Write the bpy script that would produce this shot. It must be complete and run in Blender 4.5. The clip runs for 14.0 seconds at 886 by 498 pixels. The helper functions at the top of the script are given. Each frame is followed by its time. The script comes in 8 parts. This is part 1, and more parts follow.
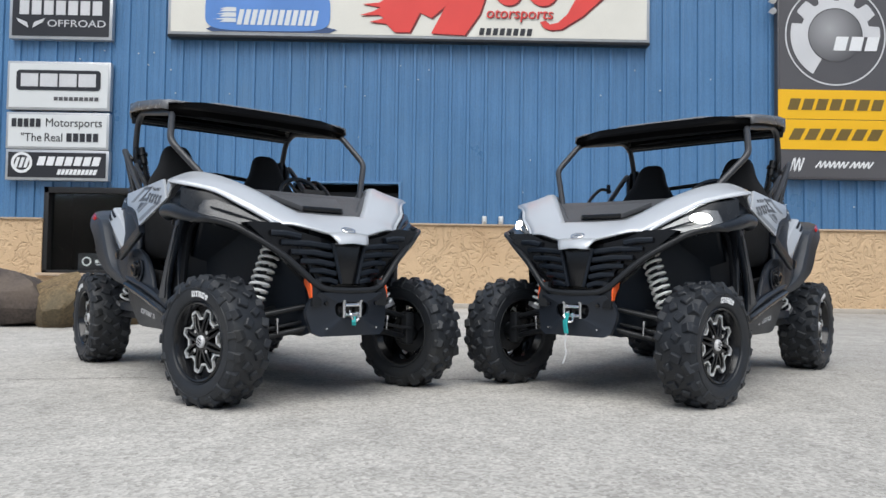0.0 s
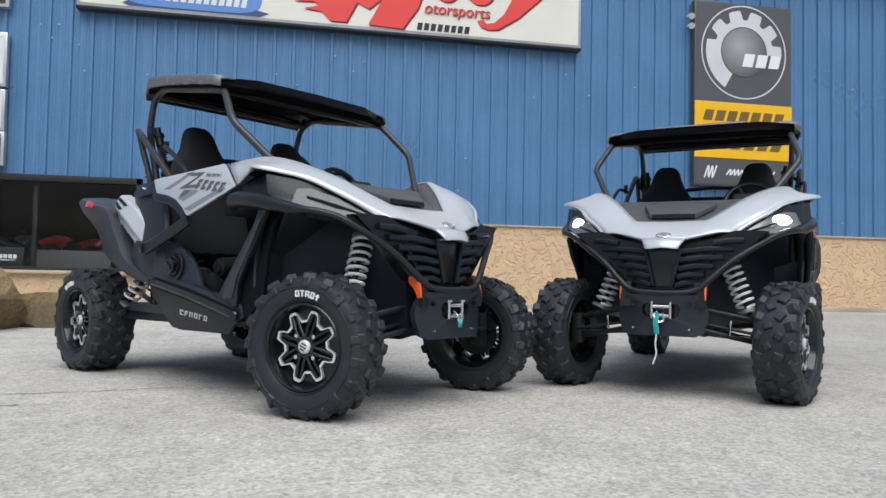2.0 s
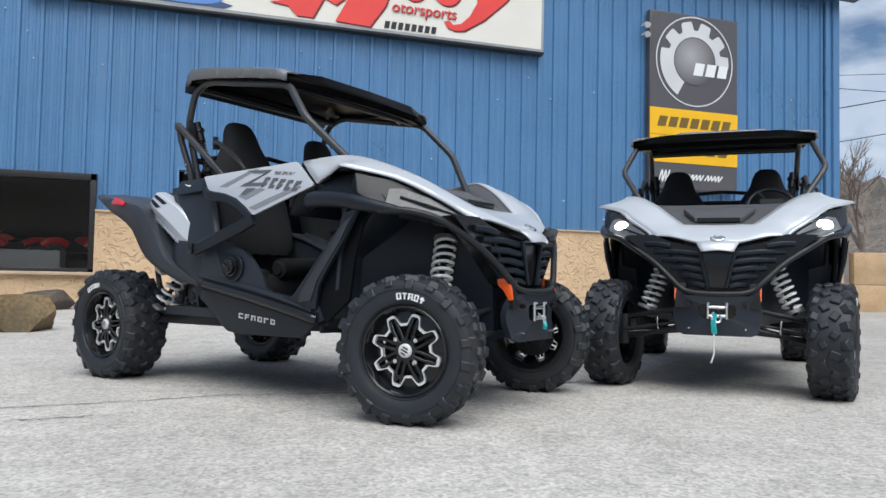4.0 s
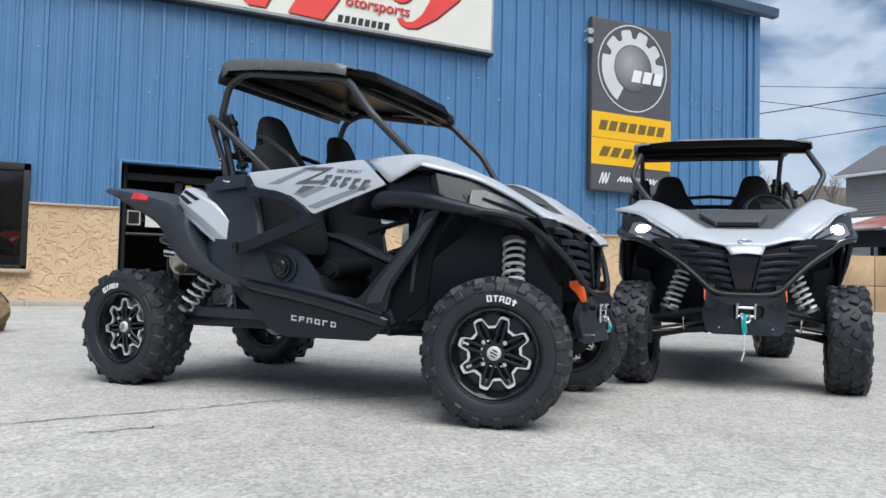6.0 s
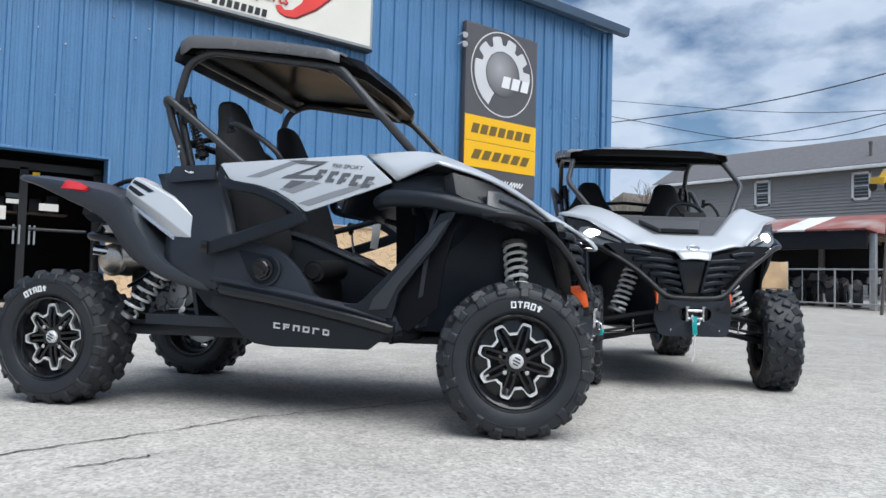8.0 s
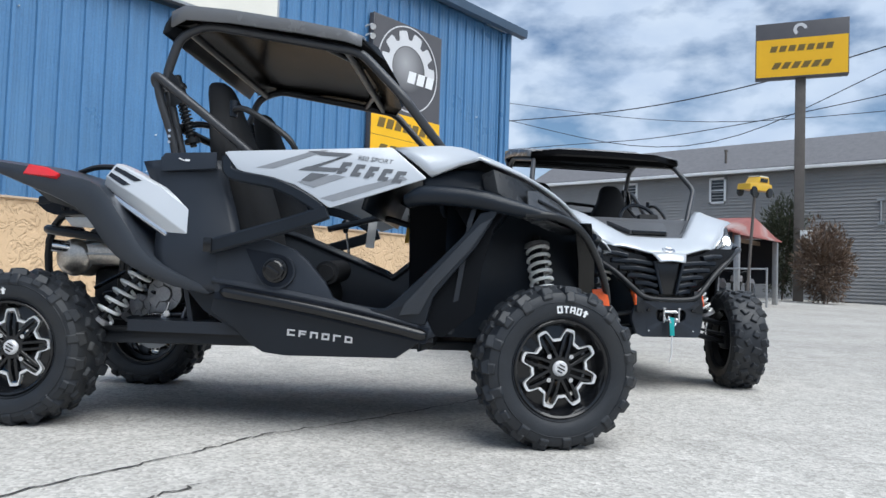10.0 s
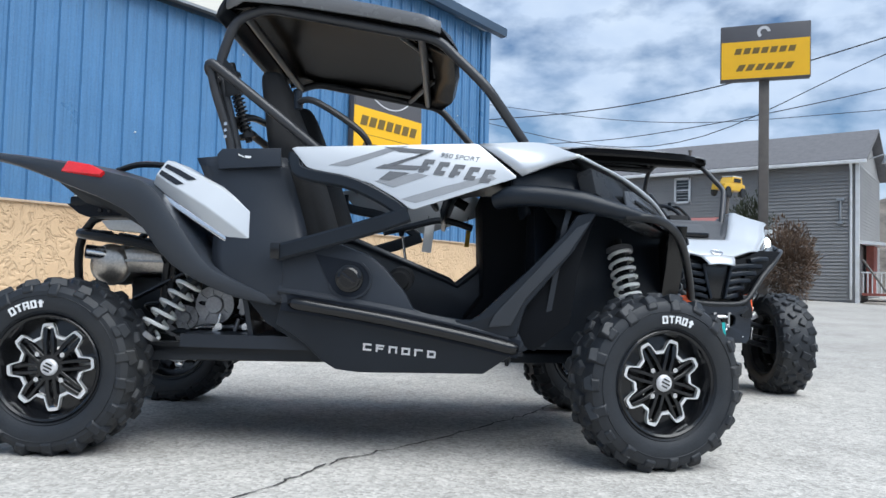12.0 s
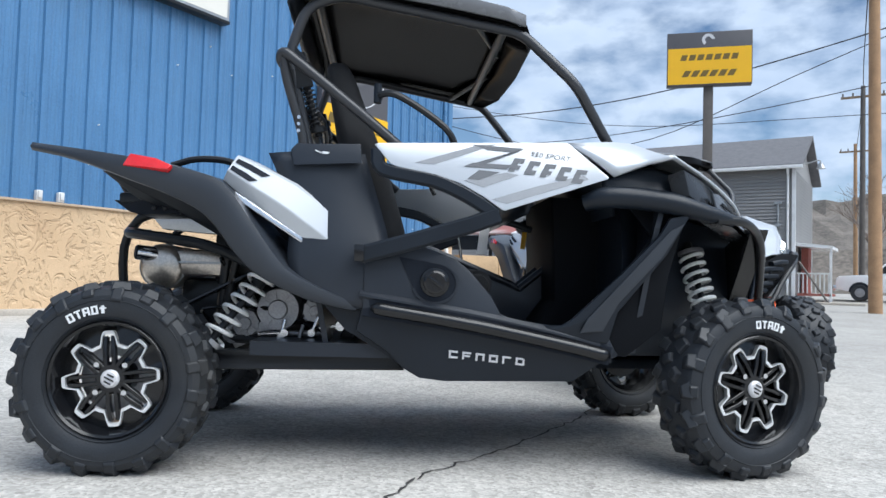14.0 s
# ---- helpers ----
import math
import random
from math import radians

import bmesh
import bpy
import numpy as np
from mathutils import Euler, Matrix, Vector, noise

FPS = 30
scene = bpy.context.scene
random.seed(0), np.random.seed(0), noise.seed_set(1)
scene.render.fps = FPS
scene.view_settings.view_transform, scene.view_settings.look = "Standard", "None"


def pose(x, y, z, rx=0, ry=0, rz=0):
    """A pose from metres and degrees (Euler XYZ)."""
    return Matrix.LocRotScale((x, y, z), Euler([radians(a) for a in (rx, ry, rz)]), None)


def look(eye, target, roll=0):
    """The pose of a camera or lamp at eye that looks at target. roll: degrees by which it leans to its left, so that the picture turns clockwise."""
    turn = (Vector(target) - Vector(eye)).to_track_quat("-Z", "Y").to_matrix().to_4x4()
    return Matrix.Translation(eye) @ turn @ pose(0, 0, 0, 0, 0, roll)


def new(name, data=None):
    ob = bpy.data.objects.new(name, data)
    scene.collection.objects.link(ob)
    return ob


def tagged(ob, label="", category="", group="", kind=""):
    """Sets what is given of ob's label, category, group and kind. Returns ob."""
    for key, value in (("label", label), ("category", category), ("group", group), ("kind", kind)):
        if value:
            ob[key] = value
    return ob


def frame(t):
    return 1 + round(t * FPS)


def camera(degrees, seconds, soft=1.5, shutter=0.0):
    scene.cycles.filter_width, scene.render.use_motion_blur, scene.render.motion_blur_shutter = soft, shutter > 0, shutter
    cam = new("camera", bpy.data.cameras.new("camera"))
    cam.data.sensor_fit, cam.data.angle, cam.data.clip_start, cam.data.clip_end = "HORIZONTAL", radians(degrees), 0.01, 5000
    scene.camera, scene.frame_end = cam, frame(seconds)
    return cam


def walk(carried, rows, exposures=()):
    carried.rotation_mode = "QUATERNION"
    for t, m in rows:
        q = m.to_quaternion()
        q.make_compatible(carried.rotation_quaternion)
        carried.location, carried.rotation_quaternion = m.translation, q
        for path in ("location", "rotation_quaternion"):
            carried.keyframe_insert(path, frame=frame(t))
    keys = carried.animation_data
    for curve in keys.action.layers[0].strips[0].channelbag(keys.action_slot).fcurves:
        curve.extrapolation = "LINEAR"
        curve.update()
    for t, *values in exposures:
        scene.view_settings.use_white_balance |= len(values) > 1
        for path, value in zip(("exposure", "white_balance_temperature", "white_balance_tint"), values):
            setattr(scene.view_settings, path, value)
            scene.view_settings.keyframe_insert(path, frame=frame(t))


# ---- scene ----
cam = camera(62.3, 14.0)
PATH = [
    (0, (1.006, 0.304, 0.663), (1.034, 2.302, 0.737), 0.8),
    (0.5, (0.801, 0.387, 0.667), (0.867, 2.385, 0.74), 0.8),
    (1, (0.491, 0.495, 0.643), (0.654, 2.487, 0.719), 0.9),
    (1.5, (0.158, 0.581, 0.65), (0.444, 2.559, 0.726), 1.0),
    (2, (-0.204, 0.65, 0.644), (0.2, 2.607, 0.72), 1.1),
    (2.5, (-0.375, 0.72, 0.634), (0.104, 2.66, 0.713), 1.1),
    (3, (-0.561, 0.792, 0.641), (-0.014, 2.714, 0.72), 1.1),
    (3.5, (-0.768, 0.838, 0.64), (-0.178, 2.747, 0.721), 1.1),
    (4, (-0.981, 0.888, 0.639), (-0.36, 2.787, 0.719), 1.1),
    (6.5, (-1.878, 1.324, 0.645), (-0.925, 3.08, 0.724), 1.4),
    (7, (-2.029, 1.457, 0.643), (-0.982, 3.159, 0.724), 1.5),
    (7.5, (-2.172, 1.61, 0.646), (-1.026, 3.247, 0.729), 1.6),
    (8, (-2.314, 1.777, 0.652), (-1.059, 3.333, 0.737), 1.6),
    (8.5, (-2.441, 1.931, 0.654), (-1.096, 3.41, 0.738), 1.7),
    (11, (-2.766, 2.71, 0.67), (-1.202, 3.954, 0.755), 1.8),
    (11.5, (-2.786, 2.849, 0.674), (-1.209, 4.076, 0.76), 1.7),
    (12, (-2.815, 2.958, 0.681), (-1.232, 4.177, 0.767), 1.5),
    (12.5, (-2.855, 3.053, 0.673), (-1.27, 4.27, 0.758), 1.5),
    (13, (-2.911, 3.19, 0.672), (-1.32, 4.399, 0.758), 1.5),
    (13.5, (-2.989, 3.359, 0.675), (-1.363, 4.519, 0.763), 1.5),
    (14, (-3.031, 3.475, 0.683), (-1.353, 4.559, 0.772), 1.6),
]
EXPOSURE = [(0, 0.05, 6500, 9), (1.5, 0.05, 6480, 9), (4, 0.16, 6400, 9), (7, 0.20, 6290, 8), (8.5, 0.26, 6250, 8), (11, 0.36, 6130, 7), (14, 0.46, 6070, 7)]
walk(cam, [(t, look(eye, target, roll)) for t, eye, target, roll in PATH], EXPOSURE)

# ---- world, sun, exposure ----
world = bpy.data.worlds.new("sky")
scene.world = world
world.use_nodes = True
wn, wl = world.node_tree.nodes, world.node_tree.links
wn.clear()
w_out = wn.new("ShaderNodeOutputWorld")
w_bg = wn.new("ShaderNodeBackground")
w_sky = wn.new("ShaderNodeTexSky")
w_sky.sky_type = "NISHITA"
w_sky.sun_disc = False
w_sky.dust_density = 0.2
w_sky.ozone_density = 3.5
w_sky.sun_elevation = radians(48)
w_sky.sun_rotation = radians(184)
w_co = wn.new("ShaderNodeTexCoord")
w_map = wn.new("ShaderNodeMapping")
w_map.inputs["Scale"].default_value = (1.0, 1.0, 2.1)
w_no = wn.new("ShaderNodeTexNoise")
w_no.inputs["Scale"].default_value = 8.5
w_no.inputs["Detail"].default_value = 7.0
w_no.inputs["Roughness"].default_value = 0.52
w_no.inputs["Distortion"].default_value = 0.0
w_rp = wn.new("ShaderNodeValToRGB")
w_rp.color_ramp.elements[0].position = 0.33
w_rp.color_ramp.elements[1].position = 0.57
w_n2 = wn.new("ShaderNodeTexNoise")
w_n2.inputs["Scale"].default_value = 11.0
w_n2.inputs["Detail"].default_value = 5.0
w_cl = wn.new("ShaderNodeMix")
w_cl.data_type = "RGBA"
w_cl.inputs["A"].default_value = (4.3, 5.5, 7.7, 1)
w_cl.inputs["B"].default_value = (8.0, 8.8, 9.9, 1)
w_mx = wn.new("ShaderNodeMix")
w_mx.data_type = "RGBA"
w_bg.inputs["Strength"].default_value = 0.079
wl.new(w_co.outputs["Generated"], w_map.inputs["Vector"])
wl.new(w_map.outputs["Vector"], w_no.inputs["Vector"])
wl.new(w_map.outputs["Vector"], w_n2.inputs["Vector"])
wl.new(w_no.outputs["Fac"], w_rp.inputs["Fac"])
wl.new(w_n2.outputs["Fac"], w_cl.inputs["Factor"])
wl.new(w_rp.outputs["Color"], w_mx.inputs["Factor"])
wl.new(w_sky.outputs["Color"], w_mx.inputs["A"])
wl.new(w_cl.outputs["Result"], w_mx.inputs["B"])
wl.new(w_mx.outputs["Result"], w_bg.inputs["Color"])
wl.new(w_bg.outputs["Background"], w_out.inputs["Surface"])
sun = new("sun", bpy.data.lights.new("sun", "SUN"))
sun.data.energy = 3.45
sun.data.angle = radians(60)
sun.data.color = (1.0, 0.97, 0.93)
sun.matrix_world = look((-0.6, -8, 13.2), (0, 0, 0))

# ---- materials ----


def material(name, base, rough=0.5, metal=0.0, var=0.12, scale=6.0, bump=0.0, fine=120.0, coat=0.0, dirt=None, spec=0.5):
    """A procedural surface: base colour, two scales of variation, fine relief and, with dirt, a second colour in patches."""
    m = bpy.data.materials.new(name)
    m.use_nodes = True
    n, l = m.node_tree.nodes, m.node_tree.links
    b = n["Principled BSDF"]
    b.inputs["Metallic"].default_value = metal
    b.inputs["Specular IOR Level"].default_value = spec
    if coat:
        b.inputs["Coat Weight"].default_value = coat
        b.inputs["Coat Roughness"].default_value = 0.06
    co = n.new("ShaderNodeTexCoord")
    big = n.new("ShaderNodeTexNoise")
    big.inputs["Scale"].default_value = scale
    big.inputs["Detail"].default_value = 6.0
    small = n.new("ShaderNodeTexNoise")
    small.inputs["Scale"].default_value = fine
    small.inputs["Detail"].default_value = 4.0
    l.new(co.outputs["Object"], big.inputs["Vector"])
    l.new(co.outputs["Object"], small.inputs["Vector"])
    mix = n.new("ShaderNodeMix")
    mix.data_type = "RGBA"
    lo = [c * (1 - var) for c in base]
    hi = [min(1.0, c * (1 + var)) for c in base]
    mix.inputs["A"].default_value = (*lo, 1)
    mix.inputs["B"].default_value = (*hi, 1)
    add = n.new("ShaderNodeMath")
    add.operation = "MULTIPLY_ADD"
    add.inputs[1].default_value = 0.5
    hal = n.new("ShaderNodeMath")
    hal.operation = "MULTIPLY"
    hal.inputs[1].default_value = 0.5
    l.new(small.outputs["Fac"], hal.inputs[0])
    l.new(big.outputs["Fac"], add.inputs[0])
    l.new(hal.outputs[0], add.inputs[2])
    con = n.new("ShaderNodeMapRange")
    con.inputs["From Min"].default_value = 0.35
    con.inputs["From Max"].default_value = 0.65
    l.new(add.outputs[0], con.inputs["Value"])
    l.new(con.outputs["Result"], mix.inputs["Factor"])
    col = mix.outputs["Result"]
    if dirt:
        d = n.new("ShaderNodeTexNoise")
        d.inputs["Scale"].default_value = scale * 0.45
        d.inputs["Detail"].default_value = 8.0
        l.new(co.outputs["Object"], d.inputs["Vector"])
        r = n.new("ShaderNodeMapRange")
        r.inputs["From Min"].default_value = 0.52
        r.inputs["From Max"].default_value = 0.72
        l.new(d.outputs["Fac"], r.inputs["Value"])
        m2 = n.new("ShaderNodeMix")
        m2.data_type = "RGBA"
        m2.inputs["B"].default_value = (*dirt, 1)
        l.new(r.outputs["Result"], m2.inputs["Factor"])
        l.new(col, m2.inputs["A"])
        col = m2.outputs["Result"]
    l.new(col, b.inputs["Base Color"])
    rr = n.new("ShaderNodeMapRange")
    rr.inputs["To Min"].default_value = max(0.03, rough - 0.08)
    rr.inputs["To Max"].default_value = min(1.0, rough + 0.08)
    l.new(big.outputs["Fac"], rr.inputs["Value"])
    l.new(rr.outputs["Result"], b.inputs["Roughness"])
    if bump:
        bp = n.new("ShaderNodeBump")
        bp.inputs["Strength"].default_value = bump
        bp.inputs["Distance"].default_value = 0.004
        l.new(small.outputs["Fac"], bp.inputs["Height"])
        l.new(bp.outputs["Normal"], b.inputs["Normal"])
    return m


def glow(name, colour, strength):
    m = bpy.data.materials.new(name)
    m.use_nodes = True
    b = m.node_tree.nodes["Principled BSDF"]
    b.inputs["Base Color"].default_value = (*colour, 1)
    b.inputs["Emission Color"].default_value = (*colour, 1)
    b.inputs["Emission Strength"].default_value = strength
    return m


def glass(name, tint, rough=0.03):
    m = bpy.data.materials.new(name)
    m.use_nodes = True
    b = m.node_tree.nodes["Principled BSDF"]
    b.inputs["Base Color"].default_value = (*tint, 1)
    b.inputs["Roughness"].default_value = rough
    b.inputs["Transmission Weight"].default_value = 1.0
    b.inputs["IOR"].default_value = 1.45
    return m


BLUE_STEEL = material("blue_steel_siding", (0.077, 0.194, 0.370), 0.30, 0.0, 0.14, 0.8, 0.03, 40, dirt=(0.085, 0.185, 0.32), spec=0.8)
STUCCO = material("tan_stucco", (0.62, 0.44, 0.27), 0.9, 0, 0.10, 1.5, 0.3, 60, dirt=(0.54, 0.37, 0.22))
STUCCO_CAP = material("stucco_cap", (0.46, 0.35, 0.25), 0.85, 0, 0.2, 3, 0.3, 60)
TAN_BLOCK = material("tan_stained_block", (0.50, 0.345, 0.20), 0.9, 0, 0.35, 1.6, 0.3, 60, dirt=(0.36, 0.25, 0.15))
CONCRETE = material("concrete", (0.42, 0.38, 0.33), 0.9, 0, 0.25, 1.2, 0.3, 60, dirt=(0.30, 0.25, 0.2))
SILVER = material("silver_paint", (0.53, 0.555, 0.585), 0.32, 0.28, 0.03, 3, 0.0, 900, coat=0.25)
# blue lean of these two base colours stands in for reflected sky
GREY_PLASTIC = material("charcoal_plastic", (0.0155, 0.0200, 0.0285), 0.38, 0, 0.16, 5, 0.12, 500, spec=0.42)
BLACK_PLASTIC = material("black_plastic", (0.0098, 0.0138, 0.0205), 0.36, 0, 0.15, 5, 0.12, 500, spec=0.30)
BLACK_GLOSS = material("gloss_black", (0.007, 0.0075, 0.009), 0.2, 0, 0.1, 5)
BLACK_STEEL = material("black_powder_coat", (0.016, 0.0175, 0.020), 0.34, 0, 0.12, 8, 0.05, 400, spec=0.30)
GREY_TUBE = material("grey_powder_coat", (0.034, 0.036, 0.041), 0.36, 0.1, 0.1, 8, 0.05, 400)
RUBBER = material("tyre_rubber", (0.0175, 0.0205, 0.0255), 0.5, 0, 0.25, 9, 0.2, 160, dirt=(0.026, 0.027, 0.028), spec=0.40)
FABRIC = material("seat_fabric", (0.019, 0.0195, 0.021), 0.85, 0, 0.2, 8, 0.3, 300, spec=0.30)
CHROME = material("bright_metal", (0.72, 0.73, 0.75), 0.22, 1.0, 0.06, 8)
ALLOY = material("cast_alloy", (0.33, 0.33, 0.34), 0.45, 0.7, 0.25, 14, 0.2, 120)
EXHAUST = material("heated_steel", (0.55, 0.50, 0.44), 0.32, 0.9, 0.25, 8)
ROOF_GREY = material("grey_roof_plastic", (0.16, 0.166, 0.178), 0.26, 0, 0.1, 5, 0.08, 500)
MACHINED = material("machined_aluminium", (0.80, 0.81, 0.82), 0.34, 0.55, 0.05, 20)
SPRING = material("white_spring_paint", (0.90, 0.90, 0.88), 0.28, 0, 0.05, 20, coat=0.5)
ORANGE = material("orange_reflector", (0.85, 0.12, 0.02), 0.25, 0, 0.08, 30, coat=0.5)
RED = material("red_lens", (0.62, 0.015, 0.02), 0.22, 0, 0.1, 20, coat=0.6)
DECAL = material("graphite_decal", (0.11, 0.115, 0.125), 0.4, 0.2, 0.06, 20)
DECAL_MID = material("mid_grey_decal", (0.25, 0.26, 0.275), 0.35, 0.3, 0.05, 20)
WHITE_MARK = material("white_lettering", (0.75, 0.76, 0.77), 0.6, 0, 0.06, 30)
# reflector colour raised to stand in for the lamp's own light on it
LENS_LIT = material("lamplit_reflector", (0.17, 0.175, 0.18), 0.22, 0.3, 0.3, 16, coat=0.4)
LENS_DARK = material("smoked_lens", (0.016, 0.018, 0.021), 0.26, 0, 0.2, 12, spec=0.3)
LENS_ON = glow("lit_headlamp", (1.0, 0.97, 0.90), 22.0)
LENS_OFF = material("clear_reflector", (0.050, 0.053, 0.058), 0.18, 0.0, 0.35, 14, spec=0.6)
PANEL_GREY = material("grey_bonnet_plastic", (0.075, 0.077, 0.082), 0.5, 0, 0.12, 6, 0.15, 450, spec=0.3)
# next two plastics also carry reflected sky as blue in their base colour
FENDER_GREY = material("grey_fender_plastic", (0.0280, 0.0335, 0.0430), 0.40, 0, 0.12, 5, 0.10, 500, spec=0.45)
MATT_BLACK = material("matt_black_plastic", (0.0085, 0.0120, 0.0195), 0.6, 0, 0.2, 6, 0.1, 300, spec=0.2)
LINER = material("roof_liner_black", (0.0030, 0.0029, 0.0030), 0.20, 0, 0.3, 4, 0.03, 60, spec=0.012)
# black plastic, darkened further to stand in for shade inside the cavities
WELL_SHADE = material("shaded_black_liner", (0.0040, 0.0050, 0.0070), 0.7, 0, 0.2, 6, 0.1, 300, spec=0.12)
ROPE = material("teal_strap", (0.02, 0.38, 0.38), 0.8, 0, 0.2, 40)
SIGN_WHITE = material("sign_face_white", (0.72, 0.70, 0.63), 0.4, 0, 0.05, 1.5)
SIGN_PALE = material("sign_face_grey_white", (0.66, 0.68, 0.68), 0.4, 0, 0.05, 1.5)
SIGN_BLACK = material("sign_face_black", (0.022, 0.022, 0.026), 0.35, 0, 0.15, 2)
SIGN_GREY = material("sign_face_charcoal", (0.085, 0.082, 0.088), 0.4, 0, 0.08, 2)
SIGN_YELLOW = material("sign_face_yellow", (0.83, 0.46, 0.008), 0.4, 0, 0.04, 2)
SIGN_RED = material("sign_red", (0.72, 0.055, 0.045), 0.4, 0, 0.06, 2)
SIGN_RED_DARK = material("sign_dark_red", (0.16, 0.018, 0.018), 0.4, 0, 0.06, 2)
SIGN_BLUE_DARK = material("sign_dark_blue", (0.035, 0.07, 0.17), 0.4, 0, 0.1, 2)
SIGN_BROWN = material("sign_brown_print", (0.16, 0.105, 0.022), 0.4, 0, 0.1, 2)
SIGN_BLUE = material("sign_blue", (0.10, 0.24, 0.58), 0.4, 0, 0.1, 2)
SIGN_FRAME = material("sign_aluminium", (0.50, 0.51, 0.52), 0.4, 0.7, 0.1, 4)
SIGN_SILVER = material("sign_silver_print", (0.62, 0.62, 0.63), 0.35, 0.1, 0.12, 1.2)
WHITE_METAL = material("white_painted_metal", (0.74, 0.75, 0.76), 0.45, 0, 0.06, 3, dirt=(0.6, 0.6, 0.58))
# near-black base stands in for shade indoors
DARK_ROOM = material("unlit_interior", (0.010, 0.0098, 0.010), 0.8, 0, 0.3, 2)
FRAME_DARK = material("dark_bronze_frame", (0.012, 0.0115, 0.012), 0.45, 0.0, 0.15, 6)
VINYL = material("grey_vinyl_siding", (0.285, 0.282, 0.28), 0.6, 0, 0.06, 1.2, dirt=(0.25, 0.25, 0.25))
SHINGLE = material("grey_roof_shingles", (0.13, 0.13, 0.14), 0.85, 0, 0.2, 4, 0.3, 30)
TIMBER = material("weathered_timber", (0.23, 0.165, 0.11), 0.85, 0, 0.25, 3, 0.3, 40)
POLE_BROWN = material("pole_timber", (0.36, 0.22, 0.12), 0.85, 0, 0.25, 2.5, 0.3, 40)
POLE_STEEL = material("painted_pole", (0.115, 0.103, 0.094), 0.6, 0.2, 0.2, 3)
GALV = material("galvanised_steel", (0.40, 0.41, 0.42), 0.4, 0.7, 0.15, 10)
BARK = material("bark", (0.13, 0.10, 0.08), 0.9, 0, 0.3, 12, 0.4, 60)
TWIG = material("bare_twigs", (0.20, 0.16, 0.135), 0.9, 0, 0.3, 5)
CONIFER = material("dry_conifer", (0.135, 0.090, 0.062), 0.9, 0, 0.5, 3)
BOULDER = material("brown_boulder", (0.070, 0.055, 0.048), 0.85, 0, 0.5, 2.2, 0.5, 30, dirt=(0.135, 0.105, 0.080))
BOULDER_TAN = material("tan_boulder", (0.165, 0.115, 0.058), 0.85, 0, 0.6, 2.6, 0.5, 30, dirt=(0.085, 0.075, 0.05))
YELLOW_PAINT = material("yellow_vehicle_paint", (0.66, 0.40, 0.03), 0.35, 0, 0.06, 4, coat=0.4)
TRUCK_WHITE = material("white_vehicle_paint", (0.78, 0.79, 0.80), 0.25, 0, 0.04, 3, coat=0.8)
WINDOW_DARK = material("dark_window_pane", (0.03, 0.035, 0.04), 0.06, 0, 0.2, 2)
ROOF_RED = material("rusty_red_roofing", (0.30, 0.10, 0.085), 0.6, 0.2, 0.3, 1.5, dirt=(0.42, 0.36, 0.34))
TOY_RED = material("red_bodywork", (0.55, 0.02, 0.02), 0.3, 0, 0.1, 6, coat=0.5)
BRICK_RED = material("red_brickwork", (0.30, 0.10, 0.08), 0.85, 0, 0.2, 6)
PAPER = material("paper", (0.7, 0.68, 0.62), 0.8, 0, 0.05, 8)
WIRE = material("cable_sheath", (0.035, 0.035, 0.04), 0.6, 0, 0.2, 4)
CRACK = material("crack_shadow", (0.045, 0.042, 0.04), 0.95, 0, 0.3, 20)


